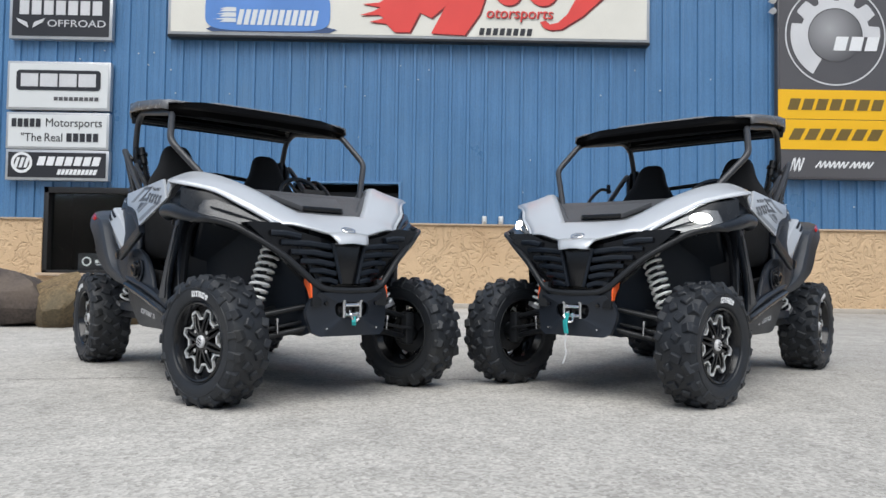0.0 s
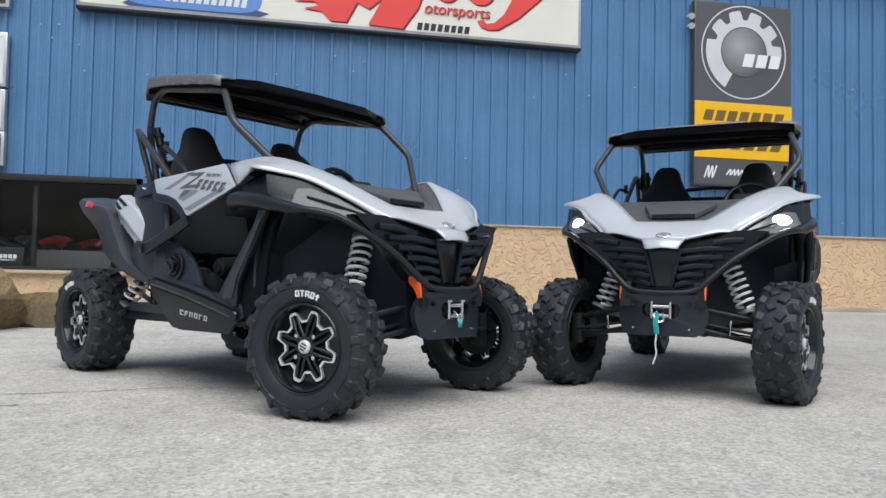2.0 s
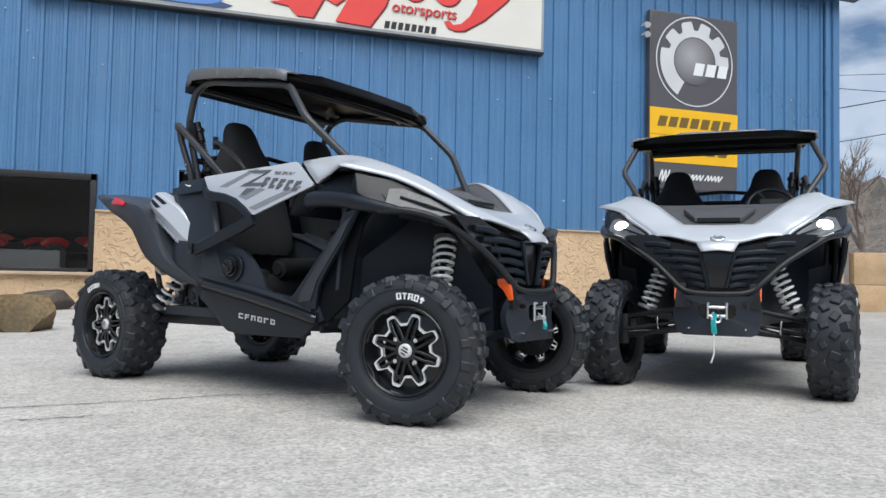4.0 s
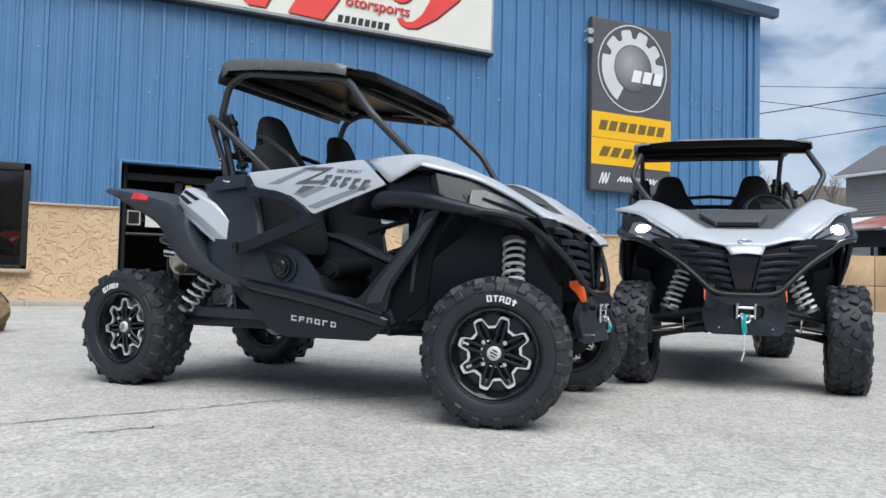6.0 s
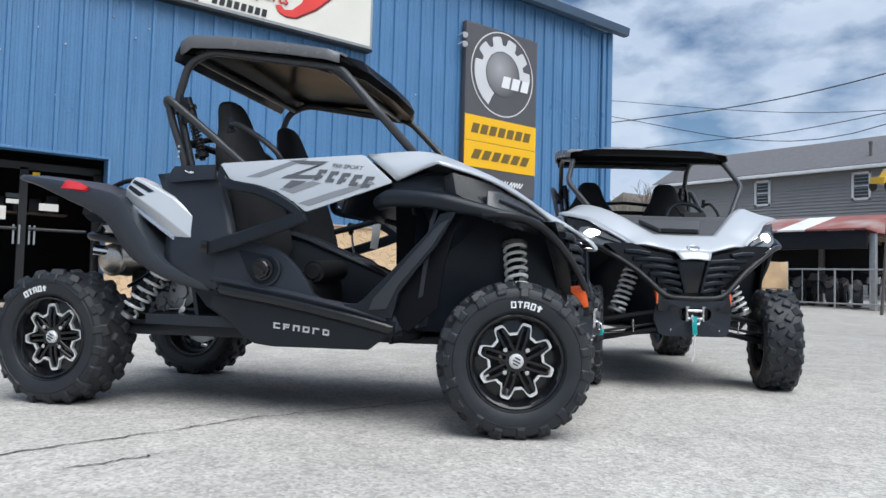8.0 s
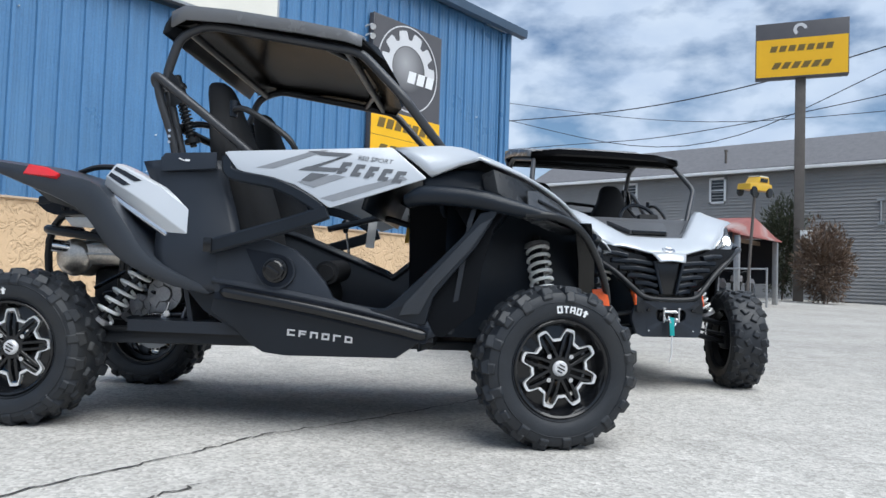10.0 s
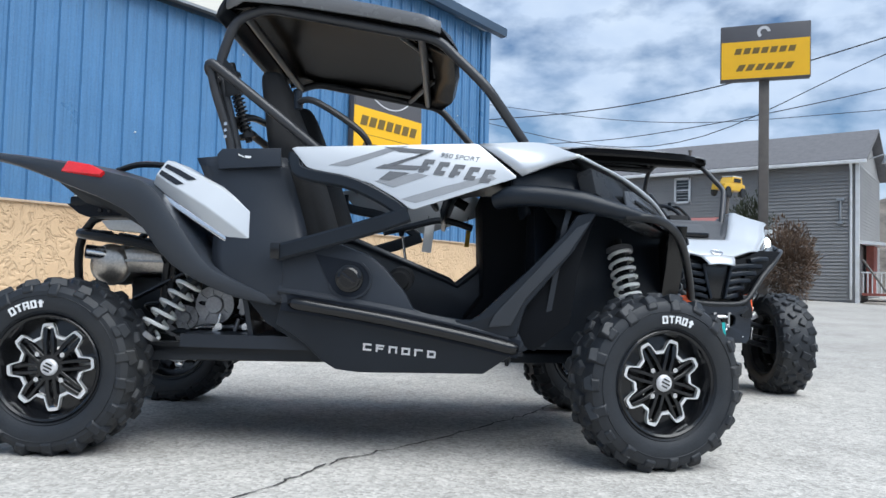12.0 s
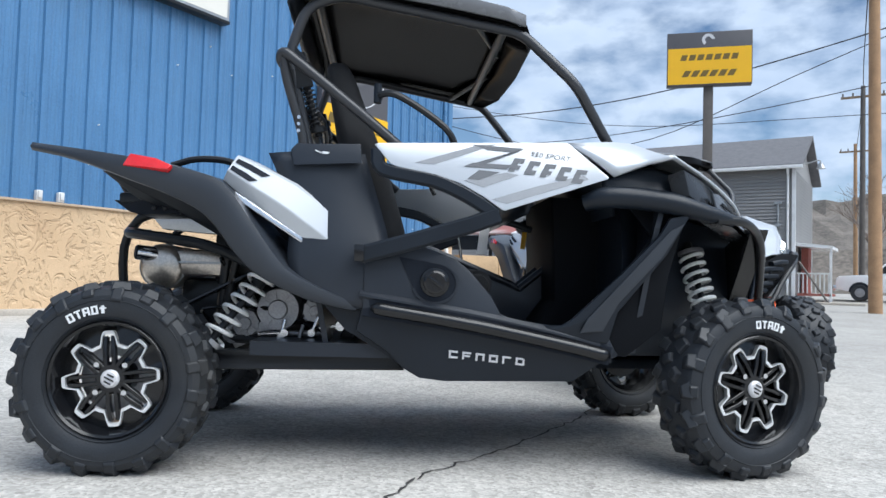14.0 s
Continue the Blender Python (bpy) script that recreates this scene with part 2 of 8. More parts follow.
def asphalt():
    m = bpy.data.materials.new("worn_asphalt")
    m.use_nodes = True
    n, l = m.node_tree.nodes, m.node_tree.links
    b = n["Principled BSDF"]
    b.inputs["Roughness"].default_value = 0.95
    b.inputs["Specular IOR Level"].default_value = 0.12
    co = n.new("ShaderNodeTexCoord")
    vor = n.new("ShaderNodeTexVoronoi")
    vor.inputs["Scale"].default_value = 78
    big = n.new("ShaderNodeTexNoise")
    big.inputs["Scale"].default_value = 0.55
    big.inputs["Detail"].default_value = 8
    mid = n.new("ShaderNodeTexNoise")
    mid.inputs["Scale"].default_value = 22
    mid.inputs["Detail"].default_value = 6
    for t in (vor, big, mid):
        l.new(co.outputs["Object"], t.inputs["Vector"])
    st = n.new("ShaderNodeValToRGB")
    e = st.color_ramp.elements
    e[0].position, e[0].color = 0.08, (0.27, 0.258, 0.238, 1)
    e[1].position, e[1].color = 0.92, (0.70, 0.675, 0.632, 1)
    l.new(vor.outputs["Color"], st.inputs["Fac"])
    ma = n.new("ShaderNodeValToRGB")
    e = ma.color_ramp.elements
    e[0].position, e[0].color = 0.36, (0.37, 0.355, 0.33, 1)
    e[1].position, e[1].color = 0.64, (0.53, 0.51, 0.475, 1)
    l.new(mid.outputs["Fac"], ma.inputs["Fac"])
    mx = n.new("ShaderNodeMix")
    mx.data_type = "RGBA"
    mx.inputs["Factor"].default_value = 0.45
    l.new(st.outputs["Color"], mx.inputs["A"])
    l.new(ma.outputs["Color"], mx.inputs["B"])
    bg = n.new("ShaderNodeMapRange")
    bg.inputs["From Min"].default_value, bg.inputs["From Max"].default_value = 0.3, 0.7
    bg.inputs["To Min"].default_value, bg.inputs["To Max"].default_value = 0.88, 1.07
    l.new(big.outputs["Fac"], bg.inputs["Value"])
    mu = n.new("ShaderNodeMix")
    mu.data_type = "RGBA"
    mu.blend_type = "MULTIPLY"
    mu.inputs["Factor"].default_value = 1.0
    l.new(mx.outputs["Result"], mu.inputs["A"])
    l.new(bg.outputs["Result"], mu.inputs["B"])
    # hand-sized blotches, darker where the binder shows
    blo = n.new("ShaderNodeTexNoise")
    blo.inputs["Scale"].default_value = 4.2
    blo.inputs["Detail"].default_value = 5
    blo.inputs["Distortion"].default_value = 0.6
    l.new(co.outputs["Object"], blo.inputs["Vector"])
    br = n.new("ShaderNodeMapRange")
    br.inputs["From Min"].default_value, br.inputs["From Max"].default_value = 0.32, 0.68
    br.inputs["To Min"].default_value, br.inputs["To Max"].default_value = 0.90, 1.09
    l.new(blo.outputs["Fac"], br.inputs["Value"])
    m2 = n.new("ShaderNodeMix")
    m2.data_type = "RGBA"
    m2.blend_type = "MULTIPLY"
    m2.inputs["Factor"].default_value = 1.0
    l.new(mu.outputs["Result"], m2.inputs["A"])
    l.new(br.outputs["Result"], m2.inputs["B"])
    # paving colour falls from 0.97 to 0.80 along x, with an uneven border
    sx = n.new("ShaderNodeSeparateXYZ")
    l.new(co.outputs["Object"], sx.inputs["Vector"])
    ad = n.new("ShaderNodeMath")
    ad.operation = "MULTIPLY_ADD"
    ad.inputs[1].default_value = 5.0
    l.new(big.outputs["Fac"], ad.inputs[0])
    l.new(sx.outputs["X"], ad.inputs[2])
    x_tone = n.new("ShaderNodeMapRange")
    x_tone.interpolation_type = "SMOOTHSTEP"
    x_tone.inputs["From Min"].default_value, x_tone.inputs["From Max"].default_value = 3.0, 9.0
    x_tone.inputs["To Min"].default_value, x_tone.inputs["To Max"].default_value = 0.97, 0.80
    l.new(ad.outputs[0], x_tone.inputs["Value"])
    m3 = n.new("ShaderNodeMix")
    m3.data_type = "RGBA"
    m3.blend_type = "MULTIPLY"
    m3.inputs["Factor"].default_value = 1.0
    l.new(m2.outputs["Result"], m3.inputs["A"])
    l.new(x_tone.outputs["Result"], m3.inputs["B"])
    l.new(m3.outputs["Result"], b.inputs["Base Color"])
    bp = n.new("ShaderNodeBump")
    bp.inputs["Strength"].default_value = 0.7
    bp.inputs["Distance"].default_value = 0.004
    l.new(vor.outputs["Distance"], bp.inputs["Height"])
    l.new(bp.outputs["Normal"], b.inputs["Normal"])
    return m


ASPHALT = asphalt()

# ---- shape builders ----


def flat_bm():
    return bmesh.new()


def box(bm, c, s, rot=(0, 0, 0), bevel=0.0):
    """A box of size s centred at c, turned by rot degrees, edges rounded by bevel."""
    m = pose(*c, *rot) @ Matrix.Diagonal((*s, 1))
    r = bmesh.ops.create_cube(bm, size=1.0, matrix=m)
    if bevel:
        ed = list({e for v in r["verts"] for e in v.link_edges})
        bmesh.ops.bevel(bm, geom=ed, offset=bevel, segments=2, affect="EDGES", profile=0.6)
    return bm


def rod(bm, a, b, r, r2=None, segs=14, caps=True):
    a, b = Vector(a), Vector(b)
    d = b - a
    m = Matrix.Translation((a + b) / 2) @ d.to_track_quat("Z", "Y").to_matrix().to_4x4()
    bmesh.ops.create_cone(bm, cap_ends=caps, segments=segs, radius1=r, radius2=r if r2 is None else r2, depth=d.length, matrix=m)
    return bm


def smooth_path(pts, steps=5):
    """A Catmull-Rom line through the points."""
    p = [Vector(q) for q in pts]
    p = [p[0] * 2 - p[1]] + p + [p[-1] * 2 - p[-2]]
    out = []
    for i in range(1, len(p) - 2):
        for k in range(steps):
            t = k / steps
            a, b, c, d = p[i - 1], p[i], p[i + 1], p[i + 2]
            out.append(0.5 * (2 * b + (c - a) * t + (2 * a - 5 * b + 4 * c - d) * t * t + (3 * b - a - 3 * c + d) * t ** 3))
    return out + [p[-2]]


def sweep(bm, pts, ring, up=(0, 0, 1), scale=None, caps=True):
    """Carries the flat outline ring (pairs of side, up) along the points."""
    pts = [Vector(p) for p in pts]
    rings = []
    side_last = None
    for i, p in enumerate(pts):
        d = (pts[min(i + 1, len(pts) - 1)] - pts[max(i - 1, 0)]).normalized()
        side = d.cross(Vector(up))
        if side.length < 0.15:
            side = side_last if side_last else d.cross(Vector((1, 0, 0)))
        side.normalize()
        if side_last and side.dot(side_last) < 0:
            side = -side
        side_last = side
        u = side.cross(d)
        k = scale[i] if scale else 1.0
        rings.append([bm.verts.new(p + side * a * k + u * b * k) for a, b in ring])
    n = len(ring)
    for r0, r1 in zip(rings, rings[1:]):
        for j in range(n):
            bm.faces.new((r0[j], r0[(j + 1) % n], r1[(j + 1) % n], r1[j]))
    if caps:
        bm.faces.new(rings[0][::-1])
        bm.faces.new(rings[-1])
    return bm


def circle(r, n=12):
    return [(r * math.cos(2 * math.pi * k / n), r * math.sin(2 * math.pi * k / n)) for k in range(n)]


def tube(bm, pts, r, steps=5, n=12, scale=None):
    return sweep(bm, smooth_path(pts, steps) if steps > 1 else pts, circle(r, n), scale=scale)


def strip(w, h, c=0.3):
    """A rectangular outline w wide and h high with cut corners."""
    a, b = w / 2, h / 2
    k = min(a, b) * c
    return [(a, -b + k), (a, b - k), (a - k, b), (-a + k, b), (-a, b - k), (-a, -b + k), (-a + k, -b), (a - k, -b)]


def plate(bm, pts, depth, bevel=0.0):
    """A polygon of 3D points given body by the vector depth, with rounded edges."""
    d = Vector(depth)
    a = [bm.verts.new(Vector(p)) for p in pts]
    b = [bm.verts.new(Vector(p) + d) for p in pts]
    n = len(pts)
    f = [bm.faces.new(a[::-1]), bm.faces.new(b)]
    f += [bm.faces.new((a[i], a[(i + 1) % n], b[(i + 1) % n], b[i])) for i in range(n)]
    bmesh.ops.recalc_face_normals(bm, faces=f)
    if bevel:
        ed = [e for e in f[1].edges] + [e for e in f[0].edges]
        bmesh.ops.bevel(bm, geom=list(set(ed)), offset=bevel, segments=2, affect="EDGES", profile=0.6)
    return bm


def grid(bm, rows):
    """A sheet through rows of points."""
    vs = [[bm.verts.new(Vector(p)) for p in row] for row in rows]
    for r0, r1 in zip(vs, vs[1:]):
        for j in range(len(r0) - 1):
            bm.faces.new((r0[j], r0[j + 1], r1[j + 1], r1[j]))
    return bm


def lathe(bm, profile, axis="y", n=40):
    """Turns pairs of (radius, along) round an axis through the origin."""
    rings = []
    for r, h in profile:
        ring = []
        for k in range(n):
            a = 2 * math.pi * k / n
            c, s = r * math.cos(a), r * math.sin(a)
            ring.append(bm.verts.new({"y": (c, h, s), "z": (c, s, h), "x": (h, c, s)}[axis]))
        rings.append(ring)
    for r0, r1 in zip(rings, rings[1:]):
        for j in range(n):
            bm.faces.new((r0[j], r0[(j + 1) % n], r1[(j + 1) % n], r1[j]))
    return bm


def part(name, bm, mat, parent=None, label="", flat=False, angle=35):
    """Links a bmesh as one mesh object, under parent if there is one."""
    bmesh.ops.recalc_face_normals(bm, faces=bm.faces[:])
    me = bpy.data.meshes.new(name)
    bm.to_mesh(me)
    bm.free()
    me.materials.append(mat)
    if not flat:
        me.polygons.foreach_set("use_smooth", [True] * len(me.polygons))
        me.set_sharp_from_angle(angle=radians(angle))
    ob = new(name, me)
    if parent:
        ob.parent = parent
    if label:
        tagged(ob, label)
    return ob


def thing(name, m, label, category, group="", kind=""):
    ob = new(name)
    ob.empty_display_size = 0.2
    ob.matrix_basis = m
    return tagged(ob, label, category, group, kind)


def lettering(name, words, size, mat, m, parent=None, label="", depth=0.002, italic=0.0, stretch=1.0):
    """Words in the built-in font as a mesh."""
    cu = bpy.data.curves.new(name, "FONT")
    cu.body, cu.size, cu.extrude, cu.shear = words, size, depth, italic
    cu.align_x, cu.align_y = "CENTER", "CENTER"
    cu.resolution_u = 3
    tmp = bpy.data.objects.new(name, cu)
    scene.collection.objects.link(tmp)
    dg = bpy.context.evaluated_depsgraph_get()
    me = bpy.data.meshes.new_from_object(tmp.evaluated_get(dg))
    bpy.data.objects.remove(tmp)
    me.transform(Matrix.Diagonal((stretch, 1, 1, 1)))
    me.materials.clear()
    me.materials.append(mat)
    ob = new(name, me)
    ob.matrix_basis = m
    if parent:
        ob.parent = parent
    if label:
        tagged(ob, label)
    return ob

# ---- ground ----


def rise(a, b, v):
    t = max(0.0, min(1.0, (v - a) / (b - a)))
    return t * t * (3 - 2 * t)


def ground_height(x, y):
    return 0.13 * rise(6.8, 13.0, y) + 0.12 * rise(14, 30, x) + 0.22 * rise(34.5, 40, x)


bm = flat_bm()
xs = [-400, -120, -50, -25] + [-16 + k for k in range(0, 64)] + [50, 60, 80, 120, 250, 600]
ys = [-400, -120, -50, -25, -14, -8, -5, -3, 0, 3, 5, 6] + [6.5 + 0.5 * k for k in range(0, 16)] + [16, 20, 26, 34, 50, 80, 140, 300, 700]
grid(bm, [[(x, y, ground_height(x, y)) for x in xs] for y in ys])
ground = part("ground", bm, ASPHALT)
tagged(ground, "worn light grey asphalt lot with fine aggregate", "ground", kind="structure")


def crack(pts, w, seed):
    rnd = random.Random(seed)
    bm = flat_bm()
    path = []
    for a, b in zip(pts, pts[1:]):
        for k in range(14):
            t = k / 14
            path.append((a[0] + (b[0] - a[0]) * t + rnd.uniform(-0.016, 0.016), a[1] + (b[1] - a[1]) * t + rnd.uniform(-0.016, 0.016)))
    path.append(pts[-1])
    rows = []
    for i, (x, y) in enumerate(path):
        p, q = path[max(i - 1, 0)], path[min(i + 1, len(path) - 1)]
        d = Vector((q[0] - p[0], q[1] - p[1]))
        d.normalize()
        k = w * rnd.uniform(0.25, 1.0)
        z = ground_height(x, y) + 0.004
        rows.append([(x - d.y * k, y + d.x * k, z), (x + d.y * k, y - d.x * k, z)])
    grid(bm, rows)
    return tagged(part("pavement_crack", bm, CRACK, flat=True), "thin dark jagged crack in the asphalt", "crack", kind="structure")


crack([(-3.2, 4.35), (-1.92, 4.74), (-1.2, 4.86), (-0.85, 4.93), (-0.1, 4.90), (0.57, 4.93), (1.3, 5.05)], 0.007, 4)
crack([(-1.75, 4.42), (-1.42, 4.47)], 0.006, 5)
crack([(-4.2, 4.0), (-3.2, 4.35)], 0.006, 6)

# ---- shop building ----
WALL_Y = 12.70
CORNER_X = 11.45
EAVE = 6.60
STUCCO_TOP = 1.52
OPENINGS = [(-5.52, -2.50, 0.62, 2.07), (-1.37, 0.42, 0.13, 2.21)]


def wall_pieces(x0, x1, z0, z1, holes):
    """Rectangles of a wall round its openings."""
    out, x = [], x0
    for a, b, lo, hi in sorted(holes):
        if x < a:
            out.append((x, a, z0, z1))
        if lo > z0:
            out.append((a, b, z0, min(lo, z1)))
        if hi < z1:
            out.append((a, b, max(hi, z0), z1))
        x = b
    out.append((x, x1, z0, z1))
    return [r for r in out if r[1] - r[0] > 0.01 and r[3] - r[2] > 0.01]


bm = flat_bm()
for a, b, lo, hi in wall_pieces(-16.0, CORNER_X - 0.02, 0.0, EAVE, OPENINGS):
    box(bm, ((a + b) / 2, WALL_Y + 0.11, (lo + hi) / 2), (b - a, 0.18, hi - lo))
wall_front = part("wall_front", bm, BLUE_STEEL, flat=True)
tagged(wall_front, "blue ribbed steel wall of a shop building", "wall", kind="structure")
bm = flat_bm()
box(bm, (CORNER_X - 0.1, WALL_Y + 8.2, EAVE / 2), (0.2, 16, EAVE))
box(bm, (-15.9, WALL_Y + 8.2, EAVE / 2), (0.2, 16, EAVE))
box(bm, (-2.3, WALL_Y + 16.2, EAVE / 2), (27.4, 0.2, EAVE))
tagged(part("wall_side", bm, BLUE_STEEL, flat=True), "blue steel side walls of the shop", "wall", kind="structure")
bm = flat_bm()
plate(bm, [(-16.3, WALL_Y - 0.28, EAVE + 0.08), (CORNER_X + 0.22, WALL_Y - 0.28, EAVE + 0.08), (CORNER_X + 0.22, WALL_Y + 8.2, EAVE + 1.0), (-16.3, WALL_Y + 8.2, EAVE + 1.0)], (0, 0, 0.06))
plate(bm, [(-16.3, WALL_Y + 16.6, EAVE + 0.08), (CORNER_X + 0.22, WALL_Y + 16.6, EAVE + 0.08), (CORNER_X + 0.22, WALL_Y + 8.2, EAVE + 1.0), (-16.3, WALL_Y + 8.2, EAVE + 1.0)], (0, 0, 0.06))
tagged(part("shop_roof", bm, BLUE_STEEL, flat=True), "low metal roof of the shop building", "roof", kind="structure")
bm = flat_bm()
sweep(bm, [(-16.3, WALL_Y - 0.22, EAVE + 0.02), (CORNER_X + 0.26, WALL_Y - 0.22, EAVE + 0.02)], [(0.09, -0.09), (0.11, 0.09), (-0.10, 0.09), (-0.10, -0.07), (-0.06, -0.1)])
tagged(part("eave_gutter", bm, material("dark_blue_trim", (0.055, 0.09, 0.14), 0.5, 0.1, 0.15, 3)), "dark blue metal gutter along the shop eave", "gutter", kind="structure")

# raised ribs of the steel siding: a wide rib with two low ones between
RIB = material("blue_steel_rib", (0.074, 0.188, 0.362), 0.30, 0.0, 0.14, 0.8, 0.03, 40, dirt=(0.085, 0.185, 0.32), spec=0.8)
rib_mesh = {}
x = -15.8
k = 0
spans_all = wall_pieces(-16.0, CORNER_X, STUCCO_TOP + 0.02, EAVE - 0.06, OPENINGS)
bm_small = flat_bm()
ribs = []
while x < CORNER_X - 0.1:
    wide = k % 3 == 0
    w, d = (0.045, 0.028) if wide else (0.026, 0.007)
    for a, b, lo, hi in spans_all:
        if a + 0.03 < x < b - 0.03:
            if wide and x > -7.2:
                ribs.append((x, lo, hi))
            else:
                p = [(x - w, 0), (x - w * 0.5, -d), (x + w * 0.5, -d), (x + w, 0)]
                v = [[bm_small.verts.new((q[0], WALL_Y + 0.019 + q[1], z)) for q in p] for z in (lo, hi)]
                for j in range(3):
                    bm_small.faces.new((v[0][j], v[0][j + 1], v[1][j + 1], v[1][j]))
    x += 0.1016
    k += 1
part("low_ribs", bm_small, RIB, wall_front, flat=True)["kind"] = "stuff"
for x, lo, hi in ribs:
    key = (round(lo, 2), round(hi, 2))
    if key not in rib_mesh:
        bm = flat_bm()
        p = [(-0.036, 0), (-0.022, -0.034), (0.022, -0.034), (0.036, 0)]
        v = [[bm.verts.new((q[0], q[1], z)) for q in p] for z in (lo, hi)]
        for j in range(3):
            bm.faces.new((v[0][j], v[0][j + 1], v[1][j + 1], v[1][j]))
        rib_mesh[key] = part("siding_rib", bm, RIB, wall_front, flat=True)
        rib_mesh[key].location = (x, WALL_Y + 0.019, 0)
    else:
        ob = new("siding_rib", rib_mesh[key].data)
        ob.parent = wall_front
        ob.location = (x, WALL_Y + 0.019, 0)
# small bright screw heads where paint has chipped
bm = flat_bm()
rnd = random.Random(8)
for _ in range(46):
    x, z = rnd.uniform(-6.5, 11.2), rnd.choice([1.95, 2.62, 3.25, 3.9, 4.4, 5.5]) + rnd.uniform(-0.25, 0.25)
    if any(a < x < b and z < hi for a, b, lo, hi in OPENINGS):
        continue
    rod(bm, (x, WALL_Y + 0.02, z), (x, WALL_Y - 0.012, z), 0.012, 0.008, 6)
part("screw_head", bm, WHITE_METAL, wall_front, "bare bright screw heads")["kind"] = "stuff"


def corner_trim():
    bm = flat_bm()
    box(bm, (CORNER_X - 0.06, WALL_Y + 0.0, (EAVE + STUCCO_TOP) / 2), (0.16, 0.05, EAVE - STUCCO_TOP))
    box(bm, (CORNER_X + 0.01, WALL_Y + 0.08, (EAVE + STUCCO_TOP) / 2), (0.03, 0.16, EAVE - STUCCO_TOP))
    return tagged(part("corner_trim", bm, BLUE_STEEL), "folded blue steel corner trim of the shop", "trim", kind="structure")


corner_trim()

# stucco skirt with trowelled relief


def stucco():
    m = STUCCO.copy()
    m.name = "trowelled_stucco"
    n, l = m.node_tree.nodes, m.node_tree.links
    co = n.new("ShaderNodeTexCoord")
    wa = n.new("ShaderNodeTexNoise")
    wa.inputs["Scale"].default_value = 4.2
    wa.inputs["Detail"].default_value = 3
    wa.inputs["Distortion"].default_value = 2.2
    l.new(co.outputs["Object"], wa.inputs["Vector"])
    rp = n.new("ShaderNodeMath")
    rp.operation = "PINGPONG"
    rp.inputs[1].default_value = 0.16
    l.new(wa.outputs["Fac"], rp.inputs[0])
    sm = n.new("ShaderNodeMapRange")
    sm.interpolation_type = "SMOOTHSTEP"
    sm.inputs["From Max"].default_value = 0.11
    l.new(rp.outputs[0], sm.inputs["Value"])
    bp = n.new("ShaderNodeBump")
    bp.inputs["Strength"].default_value = 0.7
    bp.inputs["Distance"].default_value = 0.025
    l.new(sm.outputs["Result"], bp.inputs["Height"])
    l.new(bp.outputs["Normal"], n["Principled BSDF"].inputs["Normal"])
    return m


STUCCO_ROUGH = stucco()
cap = flat_bm()
foot = flat_bm()
for a, b, lo, hi in wall_pieces(-16.0, CORNER_X + 0.06, 0.0, STUCCO_TOP, OPENINGS):
    bm = flat_bm()
    box(bm, ((a + b) / 2, WALL_Y - 0.03, (lo + hi) / 2), (b - a, 0.1, hi - lo))
    tagged(part("stucco_skirt", bm, STUCCO_ROUGH, flat=True), "tan trowelled stucco skirt below the blue siding", "wall", kind="structure")
    if hi >= STUCCO_TOP - 0.01:
        box(cap, ((a + b) / 2, WALL_Y - 0.045, STUCCO_TOP + 0.012), (b - a, 0.14, 0.03), bevel=0.006)
    if lo <= 0.01:
        box(foot, ((a + b) / 2, WALL_Y - 0.09, 0.16), (b - a, 0.06, 0.10), bevel=0.02)
side = flat_bm()
box(side, (CORNER_X + 0.02, WALL_Y + 6.03, STUCCO_TOP / 2), (0.08, 12, STUCCO_TOP))
tagged(part("stucco_side", side, STUCCO_ROUGH, flat=True), "tan stucco skirt on the side of the shop", "wall", kind="structure")
tagged(part("stucco_ledge", cap, STUCCO_CAP), "narrow brown ledge along the stucco", "trim", kind="structure")
tagged(part("wall_footing", foot, CONCRETE), "rough grey-brown footing at the base of the wall", "trim", kind="structure")

# showroom window and doorway, rooms behind coloured near-black for their lack of light
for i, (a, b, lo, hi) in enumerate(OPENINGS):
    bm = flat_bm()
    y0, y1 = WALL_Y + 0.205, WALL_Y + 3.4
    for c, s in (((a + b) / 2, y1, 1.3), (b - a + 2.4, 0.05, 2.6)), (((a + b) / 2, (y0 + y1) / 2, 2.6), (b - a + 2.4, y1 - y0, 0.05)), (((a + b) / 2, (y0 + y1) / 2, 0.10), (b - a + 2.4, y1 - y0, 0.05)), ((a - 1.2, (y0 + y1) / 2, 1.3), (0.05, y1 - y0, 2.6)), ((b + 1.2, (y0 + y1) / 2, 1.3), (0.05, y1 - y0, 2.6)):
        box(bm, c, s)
    tagged(part("room_%d" % (i + 1), bm, DARK_ROOM, flat=True), "showroom interior, near-black to stand in for the unlit room", "room", kind="structure")
a, b, lo, hi = OPENINGS[0]
win = thing("window_1", pose((a + b) / 2, WALL_Y, lo), "wide dark showroom window in a bronze frame", "window", kind="structure")
w, h = b - a, hi - lo
bm = flat_bm()
for c, s in ((0, 0.02, h - 0.05), (w, 0.16, 0.10)), ((0, 0.02, 0.03), (w, 0.16, 0.06)), ((-w / 2 + 0.04, 0.02, h / 2), (0.08, 0.16, h)), ((w / 2 - 0.04, 0.02, h / 2), (0.08, 0.16, h)):
    box(bm, c, s, bevel=0.006)
box(bm, (-0.02, 0.09, h / 2), (0.06, 0.05, h - 0.1), bevel=0.006)
part("window_frame", bm, FRAME_DARK, win)
bm = flat_bm()
box(bm, (0, -0.06, -0.015), (w + 0.1, 0.22, 0.05), bevel=0.01)
part("window_sill", bm, STUCCO_CAP, win)
bm = flat_bm()
